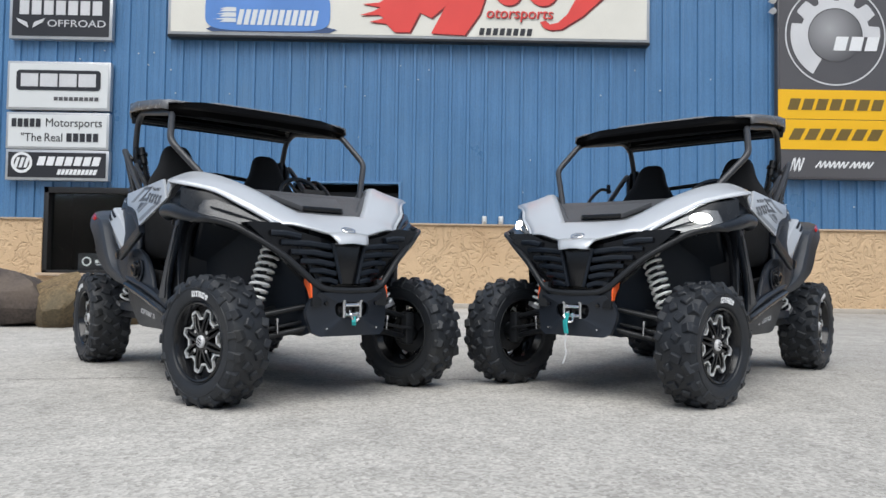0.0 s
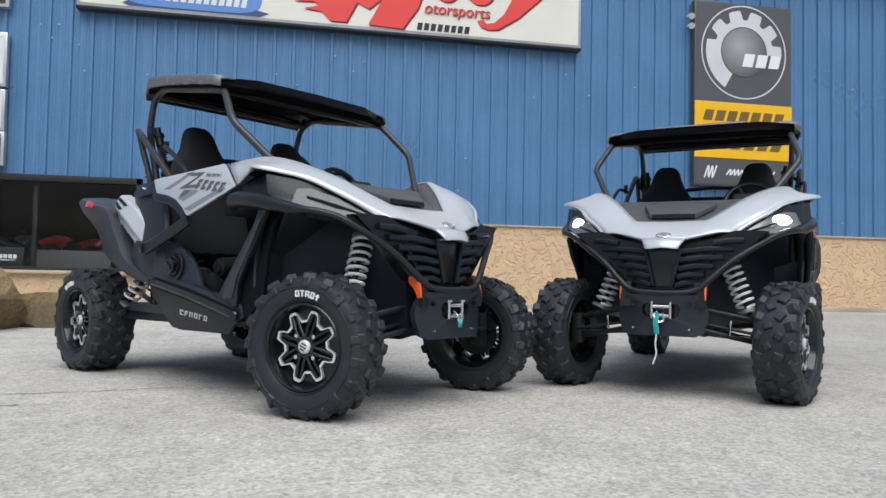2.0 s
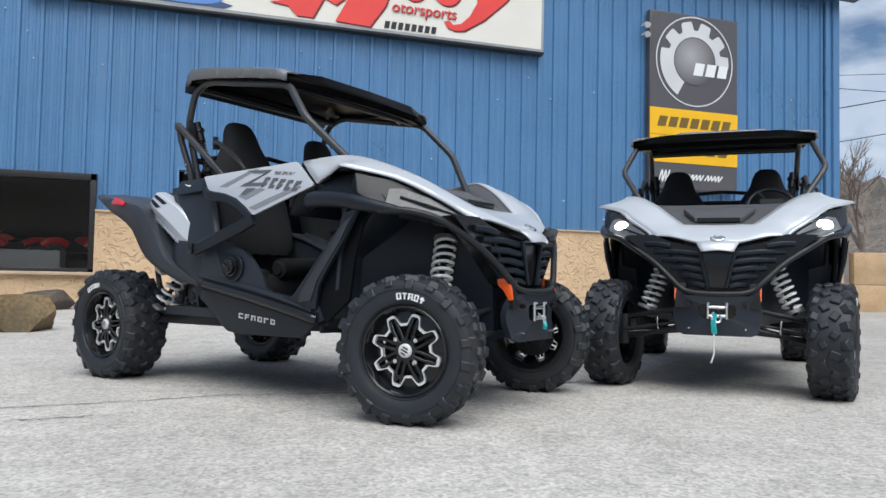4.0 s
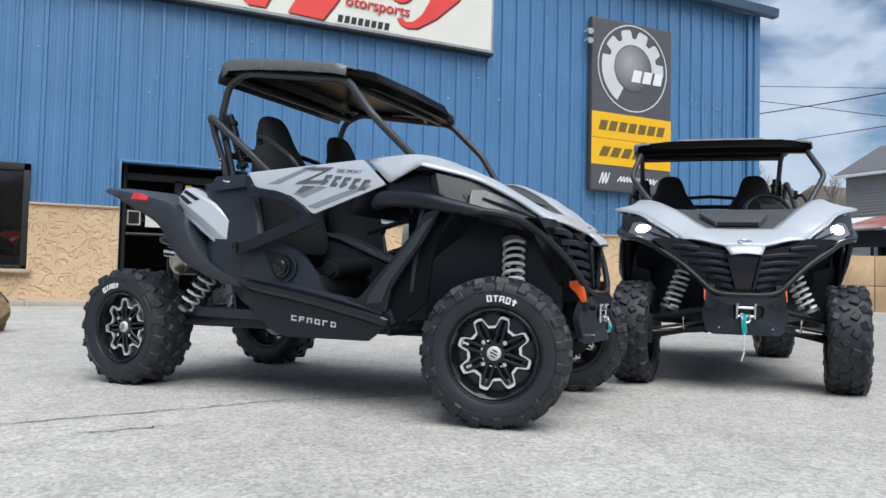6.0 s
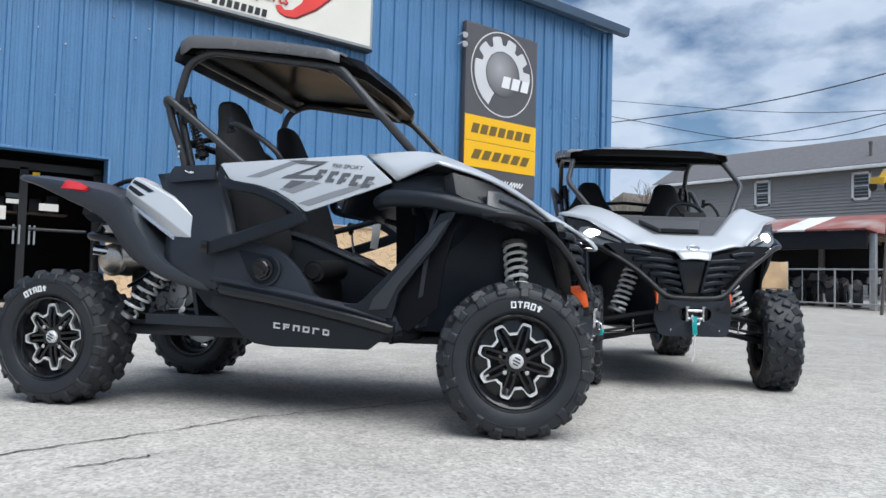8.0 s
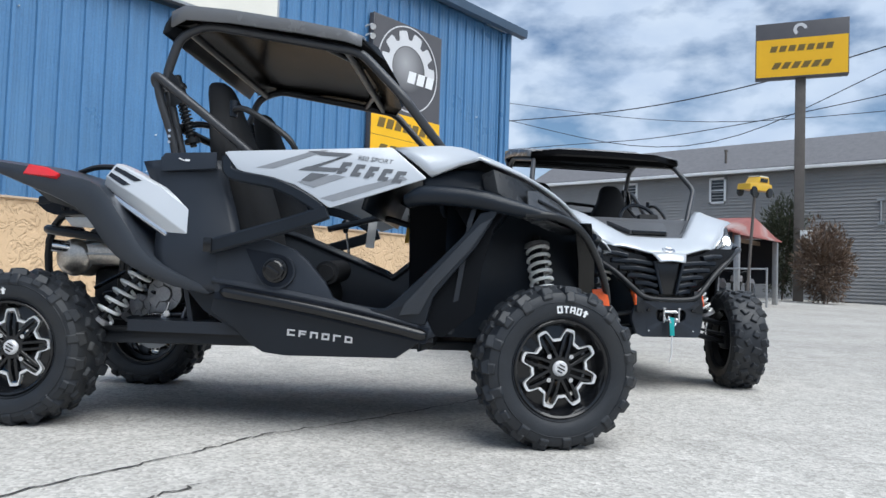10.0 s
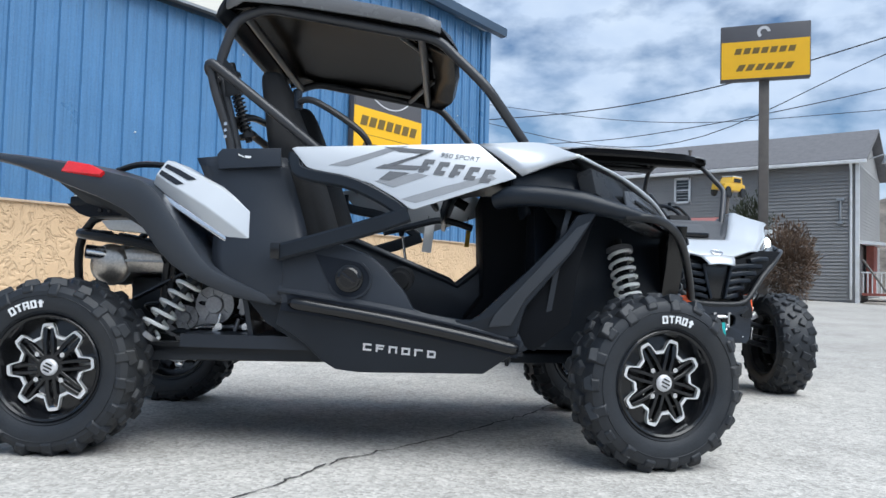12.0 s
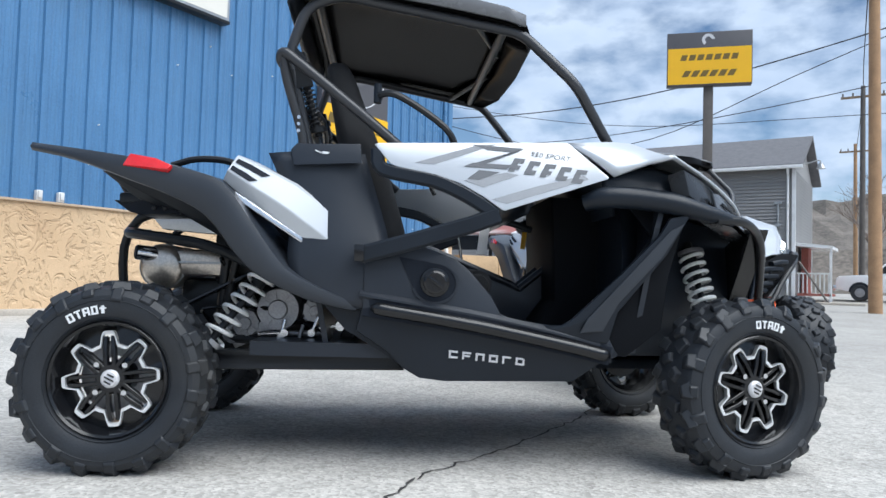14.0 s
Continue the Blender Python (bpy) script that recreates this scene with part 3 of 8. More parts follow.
box(bm, (0, 0.05, h / 2), (w - 0.14, 0.012, h - 0.1))
pane = part("pane", bm, glass("window_glass", (0.75, 0.8, 0.8)), win, flat=True)
pane.visible_shadow = False
a, b, lo, hi = OPENINGS[1]
door = thing("door_1", pose((a + b) / 2, WALL_Y, lo), "open shop doorway with a thin blue trim, dark inside", "doorway", kind="structure")
w, h = b - a, hi - lo
bm = flat_bm()
for c, s in ((0, -0.01, h + 0.012), (w + 0.07, 0.08, 0.035)), ((-w / 2 - 0.012, -0.01, h / 2), (0.035, 0.08, h)), ((w / 2 + 0.012, -0.01, h / 2), (0.035, 0.08, h)):
    box(bm, c, s, bevel=0.006)
part("door_frame", bm, BLUE_STEEL, door)

# ---- signs on the shop ----


def sign_box(name, x0, x1, z0, z1, depth, face, frame, label, rim=0.035):
    """A sign cabinet on the wall; returns the empty at its lower middle, with local x along the wall and z up."""
    t = thing(name, pose((x0 + x1) / 2, WALL_Y - 0.02, z0), label, "sign")
    w, h = x1 - x0, z1 - z0
    bm = flat_bm()
    box(bm, (0, -depth / 2, h / 2), (w, depth, h), bevel=0.008)
    part("cabinet", bm, frame, t)
    bm = flat_bm()
    box(bm, (0, -depth - 0.003, h / 2), (w - 2 * rim, 0.006, h - 2 * rim))
    part("face", bm, face, t, flat=True)
    return t, w, h, -depth - 0.010


def shape_on(t, name, pts, y, mat, label="", thick=0.004):
    bm = flat_bm()
    plate(bm, [(x, y, z) for x, z in pts], (0, -thick, 0))
    return part(name, bm, mat, t, label, flat=True)


def bar_on(t, name, x, z, w, h, y, mat, lean=0.0, label=""):
    return shape_on(t, name, [(x - w / 2 - lean / 2, z - h / 2), (x + w / 2 - lean / 2, z - h / 2), (x + w / 2 + lean / 2, z + h / 2), (x - w / 2 + lean / 2, z + h / 2)], y, mat, label)


def word_on(t, words, size, x, z, y, mat, italic=0.0, stretch=1.0):
    return lettering("lettering", words, size, mat, Matrix.Translation((x, y, z)) @ pose(0, 0, 0, 90, 0, 0), t, italic=italic, stretch=stretch)


def block_word(t, x, z, w, h, count, y, mat, lean=0.0, gap=0.22):
    """Plain blocks that stand in for a brand's letters."""
    step = w / count
    for k in range(count):
        bar_on(t, "emblem_block", x - w / 2 + step * (k + 0.5), z, step * (1 - gap), h, y, mat, lean)


def ring_shape(r0, r1, a0, a1, n=40, cx=0, cz=0):
    out = [(cx + r1 * math.cos(a0 + (a1 - a0) * k / n), cz + r1 * math.sin(a0 + (a1 - a0) * k / n)) for k in range(n + 1)]
    return out + [(cx + r0 * math.cos(a1 - (a1 - a0) * k / n), cz + r0 * math.sin(a1 - (a1 - a0) * k / n)) for k in range(n + 1)]


# big white sign
t, w, h, y = sign_box("shop_sign", -3.50, 4.63, 4.66, 6.40, 0.14, SIGN_WHITE, SIGN_FRAME, "long white shop sign with red script and a blue cloud", 0.05)
bm = flat_bm()
box(bm, (0, -0.075, -0.02), (w, 0.17, 0.05), bevel=0.008)
part("drip_rail", bm, BLACK_STEEL, t)
base = [(-3.32, 0.06), (-1.36, 0.06), (-1.22, 0.12), (-1.40, 0.16), (-3.30, 0.16), (-3.42, 0.10)]
shape_on(t, "cloud_shadow", base, y, SIGN_BLUE_DARK)
cloud = []
for k in range(56):
    c, s_ = math.cos(2 * math.pi * k / 56), math.sin(2 * math.pi * k / 56)
    e = 0.42 if s_ < 0 else 0.62
    cloud.append((-2.39 + 1.05 * math.copysign(abs(c) ** e, c), 0.44 + 0.36 * math.copysign(abs(s_) ** e, s_) * (1.12 + 0.10 * math.cos(7 * c) if s_ > 0 else 1)))
shape_on(t, "cloud_emblem", cloud, y - 0.005, SIGN_BLUE, "blue cloud emblem")
block_word(t, -2.22, 0.31, 1.36, 0.26, 12, y - 0.010, SIGN_PALE, 0.05, 0.3)
for k in range(3):
    z = 0.22 + 0.09 * k
    shape_on(t, "cloud_flame", [(-2.92, z + 0.07), (-3.08, z + 0.075), (-3.30 + 0.05 * k, z + 0.045), (-3.12, z + 0.04), (-3.20, z), (-2.92, z)], y - 0.010, SIGN_PALE)
# the red initial: flames run back from its first leg; a dark edge lies behind the red
initial = [(-0.26, 0.10), (0.00, 0.10), (0.17, 0.44), (0.36, 0.35), (0.60, 0.56), (0.36, 0.09), (0.93, 0.07), (1.18, 0.44), (1.44, 1.25), (1.06, 1.25), (0.62, 0.80), (0.46, 1.25), (0.06, 1.25)]
initial += [(-0.22, 0.92), (-0.46, 0.78), (-0.30, 0.74), (-0.52, 0.60), (-0.80, 0.57), (-0.50, 0.52), (-0.62, 0.45), (-0.84, 0.38), (-0.52, 0.39), (-0.44, 0.33), (-0.68, 0.27), (-0.40, 0.24)]
tail = [(2.20, 0.32), (2.26, 0.22), (2.38, 0.18), (2.56, 0.20), (2.92, 0.43), (3.34, 0.82), (3.62, 1.25), (3.30, 1.25), (3.05, 0.98), (2.98, 1.25), (2.72, 1.25), (2.80, 0.72), (2.66, 0.46), (2.50, 0.31), (2.36, 0.28), (2.30, 0.34)]
bowls = [[(cx + rx * math.cos(a), 0.86 + 0.27 * math.sin(a)) for a in [2 * math.pi * k / 28 for k in range(28)]] for cx, rx in ((1.66, 0.24), (2.24, 0.26))]
for pts in [initial, tail] + bowls:
    shape_on(t, "letter_edge", [(px + 0.028, pz - 0.022) for px, pz in pts], y, SIGN_RED_DARK)
    shape_on(t, "script_letter", pts, y - 0.006, SIGN_RED)
for cx in (1.66, 2.24):
    shape_on(t, "letter_eye", [(cx + 0.11 * math.cos(a), 0.89 + 0.13 * math.sin(a)) for a in [2 * math.pi * k / 20 for k in range(20)]], y - 0.012, SIGN_WHITE)
word_on(t, "otorsports", 0.265, 1.86, 0.44, y - 0.014, SIGN_RED_DARK, 0.15, 0.98)
word_on(t, "otorsports", 0.265, 1.845, 0.452, y - 0.018, SIGN_RED, 0.15, 0.98)
block_word(t, 1.62, 0.14, 0.92, 0.12, 8, y, SIGN_BLACK, 0.02, 0.3)

# column of small signs
t, w, h, y = sign_box("dealer_sign", -6.16, -4.44, 4.55, 5.31, 0.11, SIGN_BLACK, SIGN_FRAME, "black dealer sign with silver letters", 0.05)
block_word(t, 0.0, 0.53, 1.42, 0.24, 7, y, SIGN_SILVER)
word_on(t, "OFF", 0.17, -0.04, 0.26, y, SIGN_SILVER, 0, 1.25)
word_on(t, "ROAD", 0.17, 0.46, 0.26, y, SIGN_SILVER, 0, 1.25)
for s in (-1, 1):
    shape_on(t, "wing_emblem", [(-0.5 + s * 0.03, 0.18), (-0.5 + s * 0.2, 0.28), (-0.5 + s * 0.24, 0.35), (-0.5 + s * 0.06, 0.28)], y, SIGN_SILVER)
t, w, h, y = sign_box("dealer_sign", -6.16, -4.44, 3.35, 4.17, 0.11, SIGN_PALE, SIGN_FRAME, "white dealer sign with a black rounded emblem", 0.04)
shape_on(t, "emblem_panel", [(-0.66, 0.33), (0.66, 0.33), (0.70, 0.37), (0.70, 0.63), (0.66, 0.67), (-0.66, 0.67), (-0.70, 0.63), (-0.70, 0.37)], y, SIGN_BLACK)
block_word(t, 0, 0.50, 1.28, 0.22, 4, y - 0.006, SIGN_SILVER, 0, 0.1)
block_word(t, 0.3, 0.19, 0.76, 0.06, 9, y, SIGN_GREY)
t, w, h, y = sign_box("dealer_sign", -6.15, -4.44, 2.69, 3.31, 0.11, SIGN_PALE, SIGN_FRAME, "white shop sign with black lettering", 0.04)
block_word(t, -0.52, 0.44, 0.50, 0.14, 5, y, SIGN_BLACK)
word_on(t, "Motorsports", 0.2, 0.27, 0.44, y, SIGN_BLACK, 0, 0.92)
word_on(t, "\"The", 0.2, -0.43, 0.19, y, SIGN_BLACK, 0, 0.92)
word_on(t, "Real", 0.2, -0.06, 0.19, y, SIGN_BLACK, 0, 0.92)
block_word(t, 0.42, 0.20, 0.55, 0.14, 5, y, SIGN_BLACK)
t, w, h, y = sign_box("dealer_sign", -6.14, -4.43, 2.17, 2.68, 0.11, SIGN_BLACK, SIGN_FRAME, "black dealer sign with a white round emblem", 0.045)
shape_on(t, "round_emblem", ring_shape(0.13, 0.175, 0, 2 * math.pi * 0.999, cx=-0.58, cz=0.29), y, WHITE_MARK)
for k in range(3):
    bar_on(t, "emblem_stroke", -0.66 + 0.08 * k, 0.29, 0.05, 0.17, y, WHITE_MARK, 0.05)
block_word(t, 0.2, 0.32, 1.06, 0.15, 7, y, WHITE_MARK, 0.04)
block_word(t, 0.34, 0.14, 0.66, 0.09, 10, y, WHITE_MARK, 0.03)

def ball_print():
    """Printed grey that fades from a pale spot into the charcoal round it."""
    m = material("printed_ball", (0.085, 0.082, 0.088), 0.4, 0, 0.05, 2)
    nodes, links = m.node_tree.nodes, m.node_tree.links
    co, mp, gr, mix = nodes.new("ShaderNodeTexCoord"), nodes.new("ShaderNodeMapping"), nodes.new("ShaderNodeTexGradient"), nodes.new("ShaderNodeMix")
    gr.gradient_type = "SPHERICAL"
    mp.inputs["Location"].default_value = (0.10 / 0.62, 0, -2.58 / 0.62)
    mp.inputs["Scale"].default_value = (1 / 0.62, 0, 1 / 0.62)
    mix.data_type = "RGBA"
    mix.inputs["A"].default_value = (0.075, 0.073, 0.078, 1)
    mix.inputs["B"].default_value = (0.36, 0.36, 0.37, 1)
    links.new(co.outputs["Object"], mp.inputs["Vector"])
    links.new(mp.outputs["Vector"], gr.inputs["Vector"])
    links.new(gr.outputs["Fac"], mix.inputs["Factor"])
    links.new(mix.outputs["Result"], nodes["Principled BSDF"].inputs["Base Color"])
    return m


# tall dealer sign: charcoal, two yellow bands, charcoal
t, w, h, y = sign_box("tall_dealer_sign", 6.82, 8.79, 2.39, 5.75, 0.13, SIGN_GREY, SIGN_GREY, "tall charcoal dealer sign with two yellow bands", 0.03)
for z0, z1 in ((0.50, 1.01), (1.02, 1.52)):
    shape_on(t, "yellow_band", [(-0.985, z0), (0.985, z0), (0.985, z1), (-0.985, z1)], y, SIGN_YELLOW, "yellow band")
block_word(t, 0.0, 1.27, 1.66, 0.19, 7, y - 0.006, SIGN_BROWN, 0.06, 0.26)
block_word(t, 0.0, 0.76, 1.60, 0.19, 6, y - 0.006, SIGN_BROWN, 0.10, 0.28)
for x0, n, a in ((-0.66, 3, 0.12), (-0.22, 7, 0.055), (0.36, 5, 0.055)):
    # plain slanting waves for the script
    bm = flat_bm()
    wave = [(x0 - 0.13 + 0.04 * k + (0.05 if k % 2 else 0.0), y, 0.25 + a * (0.9 if k % 2 else -1)) for k in range(2 * n)]
    sweep(bm, smooth_path(wave, 5), strip(0.026, 0.004), up=(0, 1, 0))
    part("script_wave", bm, WHITE_MARK, t)
shape_on(t, "thin_ring", ring_shape(0.84, 0.865, 0, 2 * math.pi * 0.999, 64, 0, 2.46), y, SIGN_SILVER)
gear, notches = [], (20, 54, 88, 122, 157)
for k in range(121):
    a = -2 + 242 * k / 120
    dip = max(0.0, 1 - max(0.0, min(abs(a - q) for q in notches) - 4.5) / 3.5)
    gear.append((0.77 - 0.17 * min(1, dip), radians(a)))
gear += [(0.47, radians(240 - 242 * k / 60)) for k in range(61)]
shape_on(t, "gear_emblem", [(r * math.cos(a), 2.46 + r * math.sin(a)) for r, a in gear], y, SIGN_SILVER, "silver part gear emblem")
shape_on(t, "ball_emblem", [(0.455 * math.cos(a), 2.46 + 0.455 * math.sin(a)) for a in [2 * math.pi * k / 48 for k in range(48)]], y, ball_print(), "printed grey ball")
block_word(t, 0.36, 2.32, 0.80, 0.24, 3, y - 0.004, WHITE_MARK, 0.06)


def wall_lamp(x, z):
    t = thing("wall_lamp", pose(x, WALL_Y, z), "small white flood lamp on a bracket", "lamp")
    bm = flat_bm()
    tube(bm, [(0, 0.02, 0), (0, -0.12, 0.02), (0, -0.2, -0.02)], 0.014, 3, 8)
    part("bracket", bm, WHITE_METAL, t)
    bm = flat_bm()
    rod(bm, (0.0, -0.17, 0.0), (-0.05, -0.27, -0.07), 0.03, 0.055)
    part("lamp_head", bm, WHITE_METAL, t)


wall_lamp(6.74, 5.28)
wall_lamp(6.74, 5.46)


def downspout():
    bm = flat_bm()
    X = CORNER_X - 0.42
    sweep(bm, [(X + 0.06, WALL_Y - 0.02, 1.60), (X + 0.06, WALL_Y - 0.14, 1.55), (X + 0.09, WALL_Y - 0.17, 1.42), (X + 0.28, WALL_Y - 0.18, 0.36), (X + 0.33, WALL_Y - 0.22, 0.28), (X + 0.38, WALL_Y - 0.36, 0.24)], strip(0.09, 0.07, 0.4), up=(0, 1, 0))
    return tagged(part("downspout", bm, WHITE_METAL), "white metal downspout elbow at the building corner", "downspout")


downspout()
bm = flat_bm()
sweep(bm, [(CORNER_X - 0.33, WALL_Y - 0.04, 1.62), (CORNER_X - 0.33, WALL_Y - 0.04, EAVE - 0.08)], strip(0.1, 0.07, 0.4), up=(0, 1, 0))
tagged(part("downspout", bm, BLUE_STEEL), "blue metal downspout down the siding", "downspout")


def outlet_box(x, z):
    bm = flat_bm()
    box(bm, (x, WALL_Y - 0.03, z), (0.075, 0.07, 0.13), bevel=0.012)
    box(bm, (x, WALL_Y - 0.075, z + 0.01), (0.05, 0.03, 0.09), bevel=0.01)
    tagged(part("outlet_box", bm, WHITE_METAL), "small weatherproof outlet box on the siding", "outlet box")


outlet_box(1.87, 1.62)
outlet_box(2.15, 1.62)

# boulders by the wall


def boulder(x, y, r, sz, mat, seed, label):
    bm = flat_bm()
    bmesh.ops.create_icosphere(bm, subdivisions=4, radius=1.0)
    off = Vector((seed * 3.1, seed * 1.7, 0))
    for v in bm.verts:
        n = noise.fractal(v.co * 1.1 + off, 1.0, 2.0, 5) * 0.28 + noise.cell(v.co * 1.3 + off) * 0.12
        v.co *= 1 + n * 0.6
    # broken faces
    rnd = random.Random(seed)
    for k in range(20):
        d = Vector((rnd.gauss(0, 1), rnd.gauss(0, 1), rnd.gauss(0, 0.8))).normalized()
        lim = rnd.uniform(0.55, 0.78)
        for v in bm.verts:
            over = v.co.dot(d) - lim
            if over > 0:
                v.co -= d * over
    for v in bm.verts:
        v.co = Vector((v.co.x * r, v.co.y * r * 0.75, max(v.co.z, -0.55) * sz))
    ob = part("boulder", bm, mat, angle=18)
    ob.location = (x, y, ground_height(x, y) + sz * 0.5)
    tagged(ob, label, "boulder", "boulders before the wall")


boulder(-4.20, 9.0, 1.25, 0.50, BOULDER, 1, "large dark brown boulder at the edge of the lot")
boulder(-3.24, 8.8, 0.52, 0.42, BOULDER_TAN, 2, "mossy tan boulder beside a larger dark one")
boulder(-2.76, 9.2, 0.52, 0.30, BOULDER_TAN, 3, "low flat tan boulder beside the mossy one")
boulder(-2.95, 11.98, 0.45, 0.22, BOULDER, 5, "small brown boulder below the window")

# ---- side-by-side vehicles: local x ahead, y to the left, z up, ground at 0 ----
HUB_Z = 0.322


def star(r_in, r_out, lobes=8, n=160, phase=0.0):
    """The toothed outline of the wheel's machined edge, with flat tips and steep flanks."""
    out = []
    for k in range(n):
        a = 2 * math.pi * k / n
        u = abs(((a - phase) * lobes / (2 * math.pi) + 0.5) % 1.0 - 0.5)
        f = min(1.0, max(0.0, (0.33 - u) / 0.20))
        f = f * f * (3 - 2 * f) * 0.5 + f * 0.5
        r = r_in + (r_out - r_in) * f
        out.append((r * math.cos(a), r * math.sin(a)))
    return out


def tyre_mesh(width):
    bm = flat_bm()
    w = width / 2
    prof = [(0.185, w * 0.62), (0.200, w * 0.84), (0.225, w * 0.97), (0.255, w * 1.0), (0.284, w * 0.985), (0.304, w * 0.89), (0.315, w * 0.68), (0.319, w * 0.25)]
    prof = prof + [(r, -h) for r, h in prof[::-1]]
    lathe(bm, prof, "y", 64)
    rnd = random.Random(3)
    n = 19

    def lug(m, sx, sy, sz, taper=0.72):
        r = bmesh.ops.create_cube(bm, size=1.0, matrix=m @ Matrix.Diagonal((sx, sy, sz, 1)))
        for v in r["verts"]:
            q = m.inverted() @ v.co
            if q.x > 0:
                v.co = m @ Vector((q.x, q.y * taper, q.z * taper))
        bmesh.ops.bevel(bm, geom=list({e for v in r["verts"] for e in v.link_edges}), offset=0.004, segments=1, affect="EDGES")

    # knobs: a staggered crown row, an angled row beside it and shoulder blocks that wrap down the side
    for k in range(n):
        a0 = 2 * math.pi * k / n
        for s in (-1, 1):
            a = a0 + (0.5 if s > 0 else 0.0) * 2 * math.pi / n
            j = rnd.uniform(-9, 9)
            u0, u1, u2 = rnd.uniform(0.86, 1.12), rnd.uniform(0.86, 1.12), rnd.uniform(0.60, 0.84)
            m = Matrix.Rotation(-a, 4, "Y") @ Matrix.Translation((0.318, s * w * 0.24, 0)) @ Matrix.Rotation(radians(s * 28 + j), 4, "X")
            lug(m, 0.032, w * 0.50 * u0, 0.052 * u1, u2)
            m = Matrix.Rotation(-(a + 0.165), 4, "Y") @ Matrix.Translation((0.310, s * w * 0.68, 0)) @ Matrix.Rotation(radians(-s * 20 + j), 4, "X") @ Matrix.Rotation(radians(-s * 20), 4, "Z")
            lug(m, 0.034, w * 0.46 * u1, 0.064 * u0, u2)
            long = k % 2 == 0
            m = Matrix.Rotation(-(a + 0.165), 4, "Y") @ Matrix.Translation((0.288 if long else 0.294, s * w * 0.92, 0)) @ Matrix.Rotation(radians(s * 66), 4, "Z")
            lug(m, 0.022, (0.060 if long else 0.038) * u0, 0.050 * u1, 0.72)
    # bead rings on the sidewall
    for s in (-1, 1):
        for r0, h0 in ((0.207, 0.90), (0.268, 0.995)):
            ring = [bm.verts.new((r * math.cos(2 * math.pi * k / 64), s * (w * h0 + h), r * math.sin(2 * math.pi * k / 64))) for r, h in ((r0 - 0.004, -0.004), (r0, 0.003), (r0 + 0.004, -0.004)) for k in range(64)]
            for q in range(2):
                for k in range(64):
                    bm.faces.new((ring[q * 64 + k], ring[q * 64 + (k + 1) % 64], ring[(q + 1) * 64 + (k + 1) % 64], ring[(q + 1) * 64 + k]))
    for v in bm.verts:
        if v.co.z < -HUB_Z:
            v.co.z = -HUB_Z
    return bm


